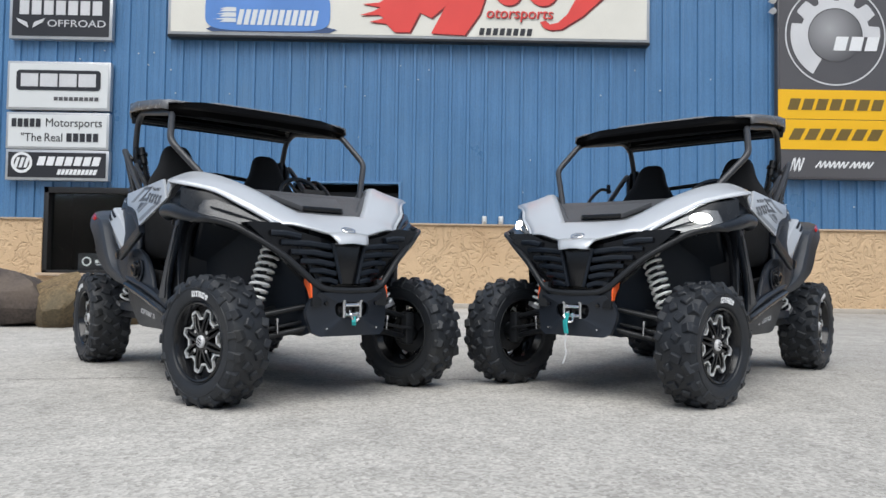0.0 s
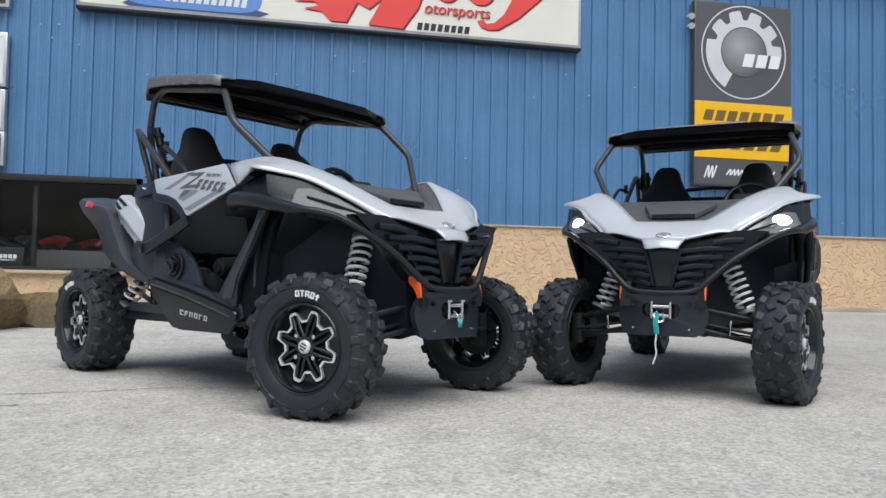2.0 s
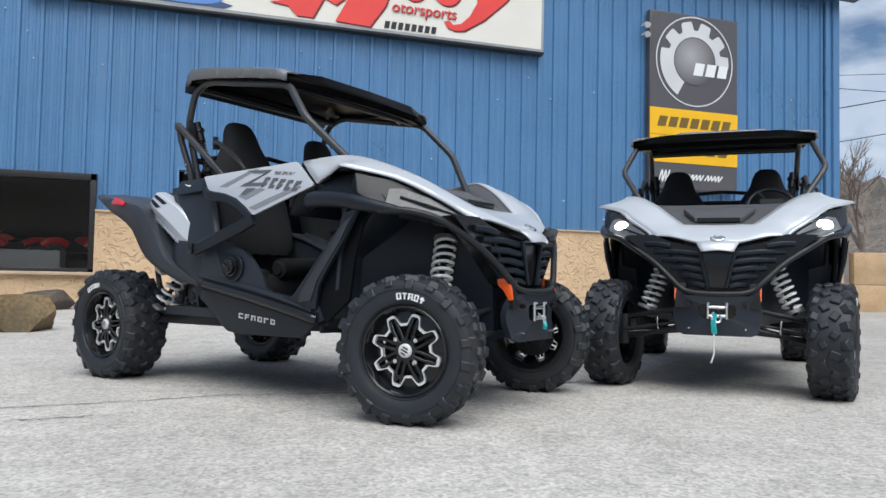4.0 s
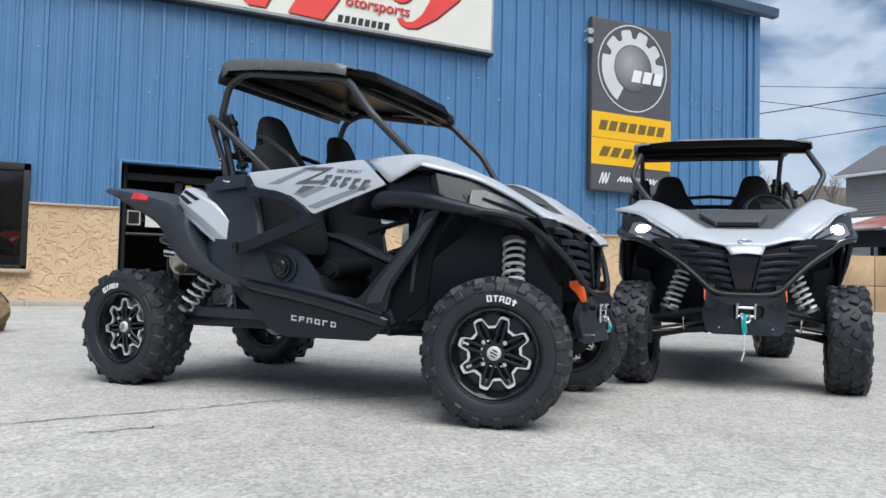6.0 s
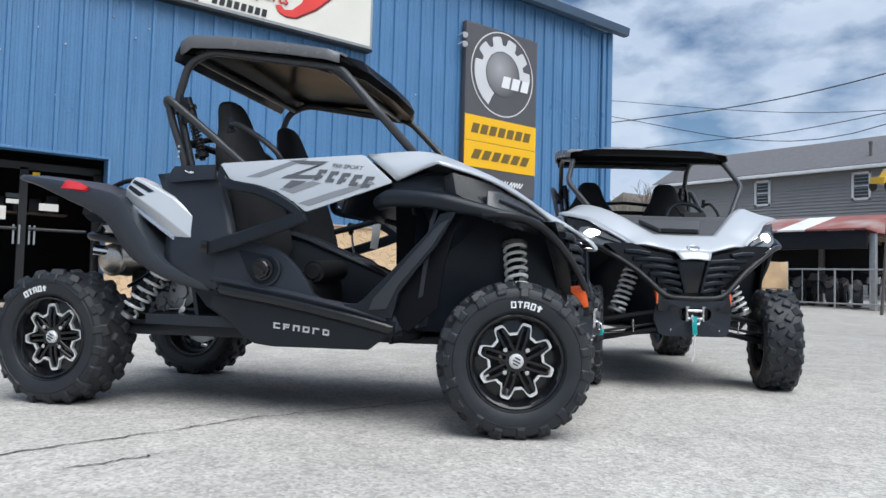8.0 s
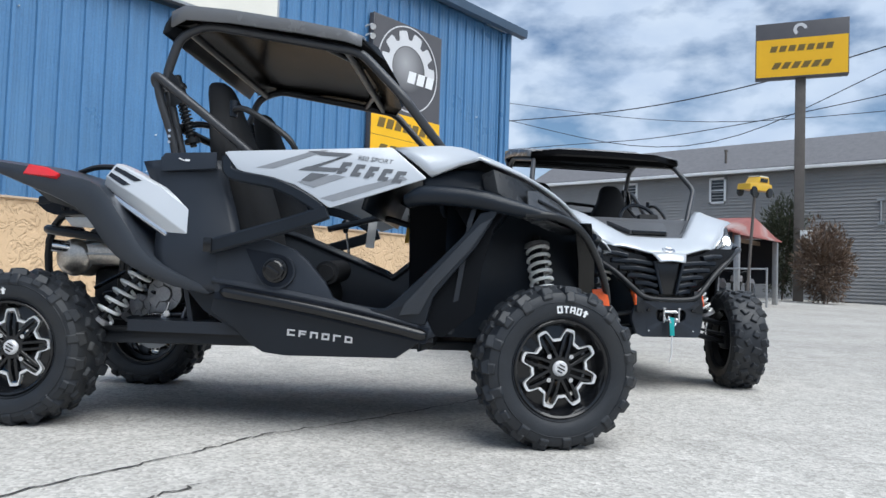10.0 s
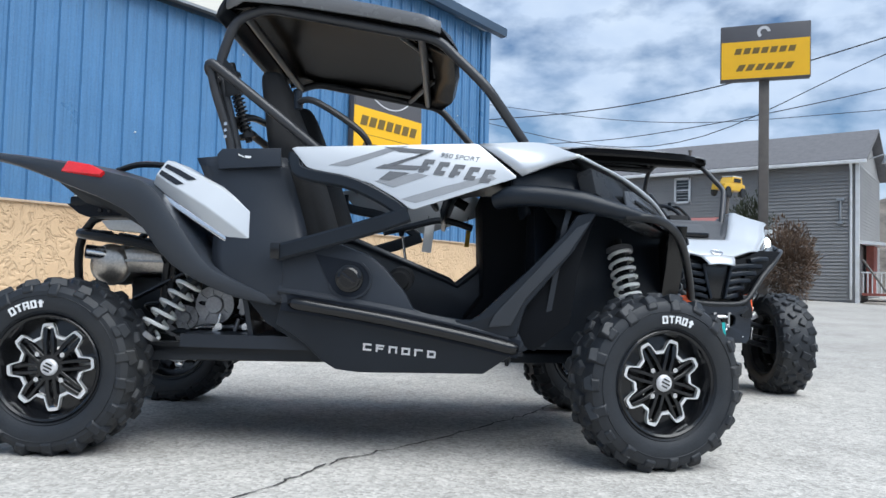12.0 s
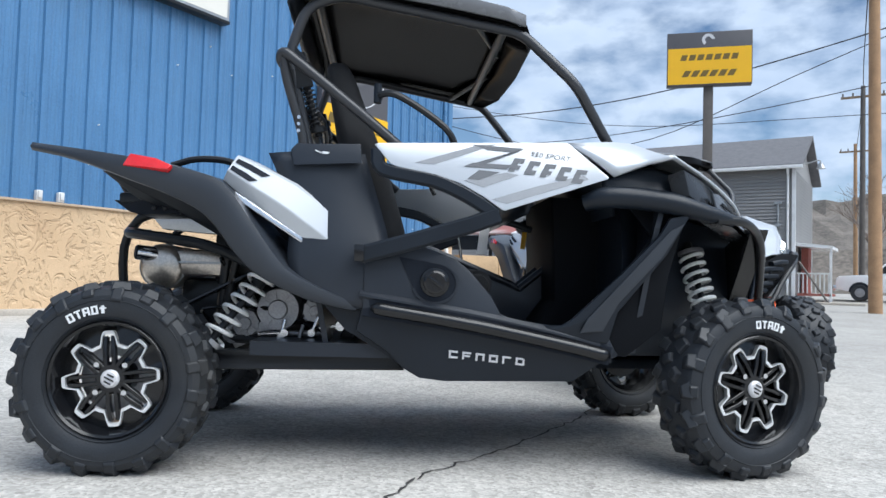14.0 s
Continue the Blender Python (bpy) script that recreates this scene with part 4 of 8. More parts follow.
def wheel(parent, x, y, width, side, steer=0.0):
    """A wheel on the right (side -1) or left (1): the outer face looks along local -y before it is turned."""
    bm = flat_bm()
    w = width / 2
    prof = [(0.196, -w * 0.78), (0.200, -w * 0.86), (0.194, -w * 0.90), (0.186, -w * 0.86), (0.176, -w * 0.62), (0.165, -w * 0.2), (0.165, w * 0.5), (0.19, w * 0.78), (0.196, w * 0.78), (0.175, w * 0.4), (0.178, -w * 0.5), (0.196, -w * 0.78)]
    lathe(bm, prof, "y", 48)
    rim = part("wheel", bm, BLACK_GLOSS, parent, "black alloy wheel with machined edge")
    pivot = Matrix.Translation((x - 0.0026 * abs(steer), (y - 0.09 * side), HUB_Z)) @ pose(0, 0, 0, 0, 0, steer) @ Matrix.Translation((0, 0.09 * side, 0))
    rim.matrix_basis = pivot @ pose(0, 0, 0, 0, 0, 180 if side > 0 else 0)
    part("tyre", tyre_mesh(width), RUBBER, rim, "knobbly black off-road tyre", flat=False, angle=28)
    face_y = -w * 0.66 + 0.022
    ph = radians(74 if x > 0 else 96)
    for k in range(8):
        a = 2 * math.pi * k / 8 + ph
        bm = flat_bm()
        for d in (-0.20, 0.20):
            c0, s0 = math.cos(a + d * 1.5), math.sin(a + d * 1.5)
            c1, s1 = math.cos(a + d * 0.42), math.sin(a + d * 0.42)
            sweep(bm, [(0.044 * c0, face_y - 0.010, 0.044 * s0), (0.09 * math.cos(a + d * 0.8), face_y - 0.010, 0.09 * math.sin(a + d * 0.8)), (0.142 * c1, face_y + 0.002, 0.142 * s1)], strip(0.013, 0.026), up=(0, 1, 0))
        part("spoke", bm, BLACK_GLOSS, rim)
    bm = flat_bm()
    lathe(bm, [(0.0, face_y - 0.022), (0.046, face_y - 0.022), (0.054, face_y - 0.010), (0.056, face_y + 0.02), (0.0, face_y + 0.02)], "y", 24)
    part("hub_boss", bm, BLACK_GLOSS, rim)
    bm = flat_bm()
    o, i_ = star(0.119, 0.163, phase=ph), star(0.1085, 0.1515, phase=ph)
    n = len(o)
    v0 = [[bm.verts.new((px, face_y + dy, pz)) for px, pz in ring] for ring, dy in ((i_, 0.0), (i_, -0.0165), (o, -0.0165), (o, 0.0))]
    for q in range(4):
        for k in range(n):
            bm.faces.new((v0[q][k], v0[q][(k + 1) % n], v0[(q + 1) % 4][(k + 1) % n], v0[(q + 1) % 4][k]))
    part("machined_edge", bm, MACHINED, rim, "bright machined wavy edge", angle=25)
    bm = flat_bm()
    v0 = [[bm.verts.new((px, face_y + 0.002, pz)) for px, pz in o], [bm.verts.new((0.182 * math.cos(2 * math.pi * k / n), face_y + 0.012, 0.182 * math.sin(2 * math.pi * k / n))) for k in range(n)]]
    for k in range(n):
        bm.faces.new((v0[0][k], v0[0][(k + 1) % n], v0[1][(k + 1) % n], v0[1][k]))
    part("rim_web", bm, BLACK_GLOSS, rim)
    bm = flat_bm()
    lathe(bm, [(0.0, face_y - 0.036), (0.024, face_y - 0.035), (0.031, face_y - 0.028), (0.032, face_y - 0.016)], "y", 24)
    part("hub_cap", bm, SIGN_SILVER, rim, "silver centre cap")
    bm = flat_bm()
    for k in (-1, 0, 1):
        box(bm, (k * 0.005, face_y - 0.037, k * 0.012), (0.034 - abs(k) * 0.010, 0.003, 0.005), (0, 25, 0))
    part("cap_emblem", bm, BLACK_GLOSS, rim)
    for k in range(4):
        a = radians(45 + 90 * k)
        bm = flat_bm()
        rod(bm, (0.066 * math.cos(a), face_y - 0.026, 0.066 * math.sin(a)), (0.066 * math.cos(a), face_y + 0.02, 0.066 * math.sin(a)), 0.010, segs=6)
        part("wheel_nut", bm, CHROME, rim)
    bm = flat_bm()
    lathe(bm, [(0.07, -0.01), (0.126, -0.01), (0.126, -0.002), (0.07, -0.002)], "y", 32)
    part("brake_disc", bm, BLACK_STEEL if x > 0 else GALV, rim, "dark steel brake disc" if x > 0 else "pale steel brake disc")
    bm = flat_bm()
    box(bm, (-0.085, 0.0, 0.065), (0.07, 0.05, 0.09), (0, 40, 0), 0.01)
    part("brake_caliper", bm, BLACK_STEEL if x > 0 else SIGN_SILVER, rim)
    bm = flat_bm()
    lathe(bm, [(0.0, -0.02), (0.055, -0.02), (0.06, 0.06), (0.04, 0.10), (0.0, 0.10)], "y", 20)
    part("hub_carrier", bm, BLACK_STEEL, rim)
    # white raised marks on the sidewall: letter-sized shapes along an arc
    glyphs = [((-0.008, 0.004), (0.008, 0.004)), ((0, 0.004),), ((-0.008, 0.004), (0.008, 0.004)), ((-0.008, 0.004), (0.007, 0.004)), ((0.0, 0.006),)]
    for k, uprights in enumerate(glyphs):
        a = radians((95 if x > 0 else 121) - 6.6 * k)
        m = Matrix.Rotation(-a, 4, "Y") @ Matrix.Translation((0.2375, -w * 0.985 - 0.001, 0))
        bm = flat_bm()
        for dz, hw in uprights:
            bmesh.ops.create_cube(bm, size=1.0, matrix=m @ Matrix.Translation((0, 0, dz)) @ Matrix.Diagonal((0.027, 0.006, hw * 1.5, 1)))
        for dx in ((0.0115, -0.0115) if k in (0, 3) else (0.0115,) if k == 1 else (0.0115, -0.002) if k == 2 else (0.004,)):
            bmesh.ops.create_cube(bm, size=1.0, matrix=m @ Matrix.Translation((dx, 0, 0)) @ Matrix.Diagonal((0.006, 0.0062, 0.021, 1)))
        part("sidewall_mark", bm, WHITE_MARK, rim, "white raised mark")
    return rim


def coil_shock(parent, top, bottom, r=0.042, turns=7):
    a, b = Vector(top), Vector(bottom)
    d = (b - a).normalized()
    u = d.cross(Vector((0, 1, 0)))
    u.normalize()
    v = d.cross(u)
    bm = flat_bm()
    rod(bm, a, b, 0.014)
    rod(bm, a + (b - a) * 0.30, a + (b - a) * 0.02, 0.026)
    rod(bm, a - d * 0.03, a + d * 0.01, 0.022)
    body = part("shock_absorber", bm, BLACK_STEEL, parent, "coil-over shock absorber with white spring")
    bm = flat_bm()
    pts = []
    L = (b - a).length
    for k in range(turns * 14 + 1):
        t = k / (turns * 14)
        ang = 2 * math.pi * turns * t
        pts.append(a + d * (0.03 + t * (L - 0.07)) + u * r * math.cos(ang) + v * r * math.sin(ang))
    sweep(bm, pts, circle(r * 0.175, 8), up=tuple(d))
    part("spring", bm, SPRING, body, "white coil spring")
    for p, q in ((a + d * 0.012, a + d * 0.03), (b - d * 0.035, b - d * 0.015)):
        bm = flat_bm()
        rod(bm, p, q, r + 0.012)
        part("spring_seat", bm, ALLOY, body)
    return body


def mirror(pts, s):
    return [(x, y * s, z) for x, y, z in pts]


def soft(ob, thick=0.012, level=2, offset=0):
    m = ob.modifiers.new("smooth", "SUBSURF")
    m.levels = m.render_levels = level
    m.boundary_smooth = "PRESERVE_CORNERS"
    m = ob.modifiers.new("thickness", "SOLIDIFY")
    m.thickness, m.offset = thick, offset
    ob.data.polygons.foreach_set("use_smooth", [True] * len(ob.data.polygons))
    return ob


# one side of the bonnet, rear to nose: inner fold, crest, flank, outer edge
HOOD = [
    [(0.45, 0.60, 1.194), (0.437, 0.640, 1.203), (0.513, 0.680, 1.150), (0.597, 0.698, 1.080)],
    [(0.67, 0.560, 1.221), (0.67, 0.598, 1.221), (0.705, 0.665, 1.172), (0.715, 0.722, 1.130)],
    [(0.80, 0.47, 1.192), (0.80, 0.515, 1.200), (0.81, 0.630, 1.174), (0.795, 0.765, 1.150)],
    [(0.96, 0.355, 1.118), (0.965, 0.40, 1.128), (0.98, 0.49, 1.124), (0.985, 0.600, 1.100)],
    [(1.08, 0.265, 1.043), (1.085, 0.305, 1.051), (1.105, 0.395, 1.052), (1.13, 0.500, 1.024)],
    [(1.17, 0.195, 0.988), (1.175, 0.235, 0.993), (1.20, 0.32, 0.986), (1.218, 0.402, 0.955)],
]
NOSE = [
    [(1.165, 0.0, 0.984), (1.17, 0.195, 0.988), (1.175, 0.235, 0.993), (1.20, 0.32, 0.986), (1.218, 0.402, 0.955)],
    [(1.270, 0.0, 0.945), (1.262, 0.150, 0.943), (1.262, 0.200, 0.951), (1.264, 0.285, 0.950), (1.262, 0.365, 0.928)],
    [(1.352, 0.0, 0.906), (1.340, 0.125, 0.900), (1.325, 0.190, 0.915), (1.298, 0.278, 0.928), (1.272, 0.358, 0.921)],
    [(1.388, 0.0, 0.884), (1.378, 0.116, 0.874), (1.348, 0.198, 0.895), (1.305, 0.288, 0.914), (1.276, 0.358, 0.915)],
]
PANEL_Z = (1.172, 1.160, 1.105, 1.046, 1.008, 0.980)


def sheet(rows, steps=4, fine=1):
    """Rows of points drawn through smoothly along the rows' order, and across after the first fine columns."""
    cols = [smooth_path(c, steps) for c in zip(*rows)]
    edge = [Vector(p) for p in list(zip(*rows))[-1]]
    cols[-1] = [a.lerp(b, k / steps) for a, b in zip(edge, edge[1:]) for k in range(steps)] + [edge[-1]]
    out = []
    for r in zip(*cols):
        r = list(r)
        out.append(r[:fine] + smooth_path(r[fine:], 3))
    return out


def hood_parts(utv):
    shell = flat_bm()
    side = sheet([list(r) for r in HOOD] + [r[1:] for r in NOSE[1:]])
    for s in (1, -1):
        grid(shell, [[(p[0], p[1] * s, p[2]) for p in r] for r in side])
    mid = smooth_path([r[0] for r in NOSE], 4)
    grid(shell, [[(r[0][0], -r[0][1], r[0][2]), c, r[0]] for r, c in zip(side[20:], mid)])
    bmesh.ops.remove_doubles(shell, verts=shell.verts[:], dist=0.0005)
    w = part("bonnet_shell", shell, SILVER, utv, "silver painted bonnet with two raised wings", angle=26)
    m = w.modifiers.new("thickness", "SOLIDIFY")
    m.thickness, m.offset = 0.013, 0
    for s in (1, -1):
        # rounded lip over the lamp
        bm = flat_bm()
        edge = smooth_path(mirror([r[3] for r in HOOD[2:]] + [(1.262, 0.366, 0.922)], s), 5)
        sweep(bm, [(p[0] + 0.004, p[1] + 0.003 * s, p[2] - 0.004) for p in edge], strip(0.022, 0.016, 0.6), scale=[0.45 + 0.55 * min(1, i / 8) for i in range(len(edge))])
        part("wing_lip", bm, SILVER, w)
    bm = flat_bm()
    rows = [[(x - 0.010, -y, z - 0.008), (x, 0, z), (x - 0.010, y, z - 0.008)] for x, y, z in ((1.388, 0.116, 0.883), (1.414, 0.106, 0.864), (1.436, 0.092, 0.838), (1.438, 0.088, 0.830), (1.385, 0.084, 0.832))]
    grid(bm, [smooth_path(r, 4) for r in rows])
    m = part("nose_tip", bm, SILVER, utv, "silver tip of the nose").modifiers.new("thickness", "SOLIDIFY")
    m.thickness, m.offset = 0.008, 0
    bm = flat_bm()
    lathe(bm, [(0.024, 0.0), (0.026, 0.004), (0.031, 0.005), (0.034, 0.003), (0.035, -0.004)], "z", 28)
    em = part("nose_emblem", bm, CHROME, utv, "small oval chrome emblem")
    em.matrix_basis = pose(1.374, 0, 0.898, 0, 31, 0) @ Matrix.Diagonal((0.92, 1.25, 1.1, 1))
    for k in (-1, 0, 1):
        bm = flat_bm()
        box(bm, (0.009 * k, 0.003 * k, 0.004), (0.005, 0.036 - 0.008 * abs(k), 0.004))
        part("emblem_bar", bm, CHROME, em)
    # dark panel sunk between the wings, with walls that climb to their folds
    bm = flat_bm()
    rows = []
    for r, z in zip(HOOD, PANEL_Z):
        x, y, ze = r[0]
        lip = [(x, y - 0.002, ze - 0.005), (x, y - 0.035 - 0.35 * max(0.0, ze - z - 0.01), z + 0.008), (x, y * 0.45, z)]
        rows.append(mirror(lip, -1) + [(x, 0, z)] + lip[::-1])
    cols = [smooth_path(c, 3) for c in zip(*rows)]
    grid(bm, list(zip(*cols)))
    m = part("bonnet_panel", bm, PANEL_GREY, utv, "charcoal textured bonnet panel", angle=20).modifiers.new("thickness", "SOLIDIFY")
    m.thickness, m.offset = 0.010, -1
    bm = flat_bm()
    plate(bm, [(0.86, -0.215, 1.090), (0.86, 0.215, 1.090), (1.085, 0.135, 1.012), (1.085, -0.135, 1.012)], (0.0, 0, 0.030), 0.006)
    scoop = part("air_scoop", bm, PANEL_GREY, utv, "low charcoal air scoop")
    bm = flat_bm()
    box(bm, (1.087, 0, 1.028), (0.012, 0.245, 0.026), bevel=0.004)
    part("scoop_mouth", bm, BLACK_GLOSS, scoop)


def headlamp(utv, s, lit):
    bm = flat_bm()
    plate(bm, mirror([(1.262, 0.366, 0.900), (1.256, 0.372, 0.922), (1.21, 0.408, 0.950), (1.125, 0.505, 1.016), (0.98, 0.610, 1.086), (0.85, 0.718, 1.115), (0.87, 0.724, 1.020), (1.0, 0.670, 0.950), (1.12, 0.574, 0.912), (1.215, 0.452, 0.893)], s), (-0.05, -0.03 * s, -0.02), 0.006)
    h = part("headlamp", bm, LENS_DARK, utv, "lit headlamp with smoked lens" if lit else "unlit headlamp with smoked lens")
    if lit:
        bm = flat_bm()
        bmesh.ops.create_uvsphere(bm, u_segments=20, v_segments=12, radius=1.0)
        lens = part("lamp_lens", bm, LENS_ON, h, "bright white lamp lens")
        lens.matrix_basis = pose(1.066, 0.578 * s, 0.990, 0, 6, 40 * s) @ Matrix.Diagonal((0.022, 0.066, 0.034, 1))
    # lit lamps get the paler copy of the reflector, lamp light in its colour
    bm = flat_bm()
    plate(bm, mirror([(1.246, 0.392, 0.908), (1.205, 0.424, 0.942), (1.125, 0.514, 1.002), (1.03, 0.590, 1.044), (0.985, 0.640, 1.040), (0.990, 0.670, 0.972), (1.12, 0.578, 0.924), (1.212, 0.460, 0.902)], s), (0.008, 0.008 * s, 0.002), 0.006)
    part("inner_reflector", bm, LENS_LIT if lit else LENS_OFF, h, "inner reflector, paler as if lit by the lamp" if lit else "grey smoked inner reflector")
    bm = flat_bm()
    sweep(bm, mirror([(1.225, 0.434, 0.925), (1.145, 0.532, 0.965), (1.04, 0.624, 1.004)], s), strip(0.007, 0.010))
    part("lamp_divider", bm, LENS_DARK, h)


def grille(utv):
    top = [(0.50, 0.925), (0.36, 0.925), (0.27, 0.885), (0.12, 0.85), (0.0, 0.83)]

    def gx(y, z):
        return 1.375 - 0.14 * abs(y) - 0.10 * max(0.0, z - 0.75)

    edge = [(-0.53, 0.92)] + [(-y, z) for y, z in top[:-1]] + [(y, z) for y, z in top[::-1]] + [(0.53, 0.92), (0.36, 0.77), (0.19, 0.60), (-0.19, 0.60), (-0.36, 0.77)]
    bm = flat_bm()
    plate(bm, [(gx(y, z) - 0.010, y, z) for y, z in edge], (-0.07, 0, 0))
    g = part("grille", bm, BLACK_GLOSS, utv, "black backing of the front grille")
    for s in (1, -1):
        for k in range(6):
            z = 0.865 - 0.047 * k
            y0, y1 = 0.065 + 0.16 * (z - 0.62), 0.405 - 0.050 * k
            if k == 0:
                y0 = 0.26
            ym = y0 + (y1 - y0) * 0.5
            bm = flat_bm()
            sweep(bm, mirror([(gx(y0, z) + 0.004, y0, z - 0.010), (gx(ym, z) + 0.010, ym, z + 0.004), (gx(y1, z) - 0.01, y1, z + 0.006)], s), strip(0.036, 0.030, 0.5))
            part("grille_slat", bm, BLACK_PLASTIC, g)
        bm = flat_bm()
        sweep(bm, mirror([(gx(0.28, 0.86) - 0.015, 0.30, 0.875), (gx(0.2, 0.75) - 0.015, 0.23, 0.75), (gx(0.15, 0.64) - 0.015, 0.15, 0.625)], s), strip(0.012, 0.02))
        part("grille_web", bm, BLACK_PLASTIC, g)
    bm = flat_bm()
    plate(bm, [(1.356, -0.100, 0.828), (1.356, 0.100, 0.828), (1.362, 0.048, 0.615), (1.362, -0.048, 0.615)], (0.016, 0, 0), 0.005)
    part("grille_keystone", bm, BLACK_GLOSS, g, "gloss black central keystone of the grille")
    for s in (1, -1):
        bm = flat_bm()
        sweep(bm, [(1.383, 0.098 * s, 0.826), (1.39, 0.048 * s, 0.615)], strip(0.018, 0.016))
        part("keystone_edge", bm, BLACK_PLASTIC, g)


def bumper(utv):
    bm = flat_bm()
    side = [(0.98, 0.70, 0.938), (1.10, 0.660, 0.936), (1.20, 0.570, 0.906), (1.27, 0.478, 0.846), (1.335, 0.35, 0.755), (1.385, 0.24, 0.65), (1.40, 0.185, 0.602), (1.415, 0.10, 0.582)]
    pts = mirror(side, -1) + mirror(side[::-1], 1)
    sweep(bm, smooth_path(pts, 5), circle(0.017, 12))
    part("front_bumper_tube", bm, BLACK_STEEL, utv, "bent black steel bumper tube")
    for s in (1, -1):
        bm = flat_bm()
        p = smooth_path(mirror([(0.50, 0.66, 0.985), (0.58, 0.70, 1.005), (0.76, 0.715, 0.996), (0.92, 0.705, 0.965), (1.06, 0.67, 0.938)], s), 5)
        sweep(bm, p, circle(0.040, 14), scale=[0.75 + 0.25 * min(1, i / 4) - 0.45 * max(0, (i - 12) / 8) for i in range(len(p))])
        part("fender_bar", bm, BLACK_PLASTIC, utv, "thick black moulded fender bar")
        bm = flat_bm()
        plate(bm, mirror([(1.325, 0.222, 0.640), (1.385, 0.222, 0.648), (1.402, 0.222, 0.600), (1.412, 0.222, 0.545), (1.388, 0.222, 0.540), (1.360, 0.222, 0.585), (1.328, 0.222, 0.612)], s), (0, 0.010 * s, 0), 0.003)
        part("reflector", bm, ORANGE, utv, "orange side reflector")
        bm = flat_bm()
        plate(bm, mirror([(1.40, 0.17, 0.64), (1.392, 0.214, 0.64), (1.415, 0.226, 0.56), (1.415, 0.225, 0.50), (1.41, 0.17, 0.50)], s), (-0.03, 0, 0), 0.004)
        part("plate_bracket", bm, BLACK_STEEL, utv)


def winch(utv):
    bm = flat_bm()
    out = [(-0.225, 0.54), (-0.205, 0.57), (0.205, 0.57), (0.225, 0.54), (0.245, 0.46), (0.215, 0.36), (0.19, 0.345), (-0.19, 0.345), (-0.215, 0.36), (-0.245, 0.46)]
    hole = [(-0.085, 0.52), (0.085, 0.52), (0.105, 0.50), (0.095, 0.455), (0.07, 0.44), (-0.07, 0.44), (-0.095, 0.455), (-0.105, 0.50)]
    n = len(hole)
    N = 40

    def around(poly, k):
        a = 2 * math.pi * k / N
        d = Vector((math.cos(a), math.sin(a)))
        c = Vector((0, 0.475))
        best = None
        for i in range(len(poly)):
            p, q = Vector(poly[i]) - c, Vector(poly[(i + 1) % len(poly)]) - c
            e = q - p
            den = d.x * e.y - d.y * e.x
            if abs(den) < 1e-9:
                continue
            t = (p.x * e.y - p.y * e.x) / den
            u = (p.x * d.y - p.y * d.x) / den
            if t > 0 and -1e-6 <= u <= 1 + 1e-6:
                best = t if best is None else max(best, t)
        return c + d * (best or 0.1)

    def px(y, z):
        return 1.425 - 0.9 * max(0.0, abs(y) - 0.19) - 0.10 * max(0.0, 0.42 - z)

    rings = []
    for poly, dx in ((hole, -0.02), (hole, 0.0), (out, 0.0), (out, -0.03)):
        r = []
        for k in range(N):
            p = around(poly, k)
            r.append(bm.verts.new((px(p.x, p.y) + dx, p.x, p.y)))
        rings.append(r)
    for a, b in zip(rings, rings[1:]):
        for k in range(N):
            bm.faces.new((a[k], a[(k + 1) % N], b[(k + 1) % N], b[k]))
    pl = part("winch_plate", bm, GREY_PLASTIC, utv, "black steel front plate with bolts", angle=25)
    for y, z in ((-0.15, 0.515), (0.15, 0.515), (-0.15, 0.385), (0.15, 0.385)):
        bm = flat_bm()
        rod(bm, (1.40, y, z), (1.430, y, z), 0.011 if z > 0.45 else 0.005, segs=8)
        part("plate_bolt", bm, BLACK_GLOSS if z > 0.45 else CHROME, pl)
    bm = flat_bm()
    box(bm, (1.34, 0, 0.47), (0.10, 0.30, 0.14))
    part("winch_drum", bm, BLACK_GLOSS, pl, "winch behind the plate")
    bm = flat_bm()
    for z in (0.455, 0.505):
        rod(bm, (1.425, -0.055, z), (1.425, 0.055, z), 0.010)
    for y in (-0.05, 0.05):
        rod(bm, (1.428, y, 0.44), (1.428, y, 0.53), 0.009)
        rod(bm, (1.432, y, 0.522), (1.432, y, 0.532), 0.014, segs=8)
    part("roller_fairlead", bm, CHROME, pl, "bright steel roller fairlead")
    bm = flat_bm()
    tube(bm, [(1.435, -0.02, 0.475), (1.465, -0.03, 0.455), (1.465, -0.01, 0.425), (1.455, 0.018, 0.43), (1.45, 0.015, 0.47)], 0.007, 5, 8)
    part("winch_hook", bm, CHROME, pl, "bright steel winch hook")


def strap(utv, long):
    if not long:
        bm = flat_bm()
        sweep(bm, [(1.462, -0.012, 0.445), (1.472, -0.016, 0.42), (1.465, -0.01, 0.405)], strip(0.02, 0.012))
        part("hook_strap", bm, ROPE, utv, "short teal hook strap")
        return
    bm = flat_bm()
    sweep(bm, [(1.46, -0.012, 0.47), (1.475, -0.018, 0.42), (1.47, -0.012, 0.36)], strip(0.028, 0.012))
    part("hook_strap", bm, ROPE, utv, "teal hook strap")
    if long:
        bm = flat_bm()
        tube(bm, [(1.47, -0.012, 0.37), (1.472, -0.018, 0.30), (1.468, -0.014, 0.25), (1.474, -0.03, 0.195)], 0.005, 4, 6)
        part("strap_tail", bm, SIGN_SILVER, utv, "thin pale cord hanging down")


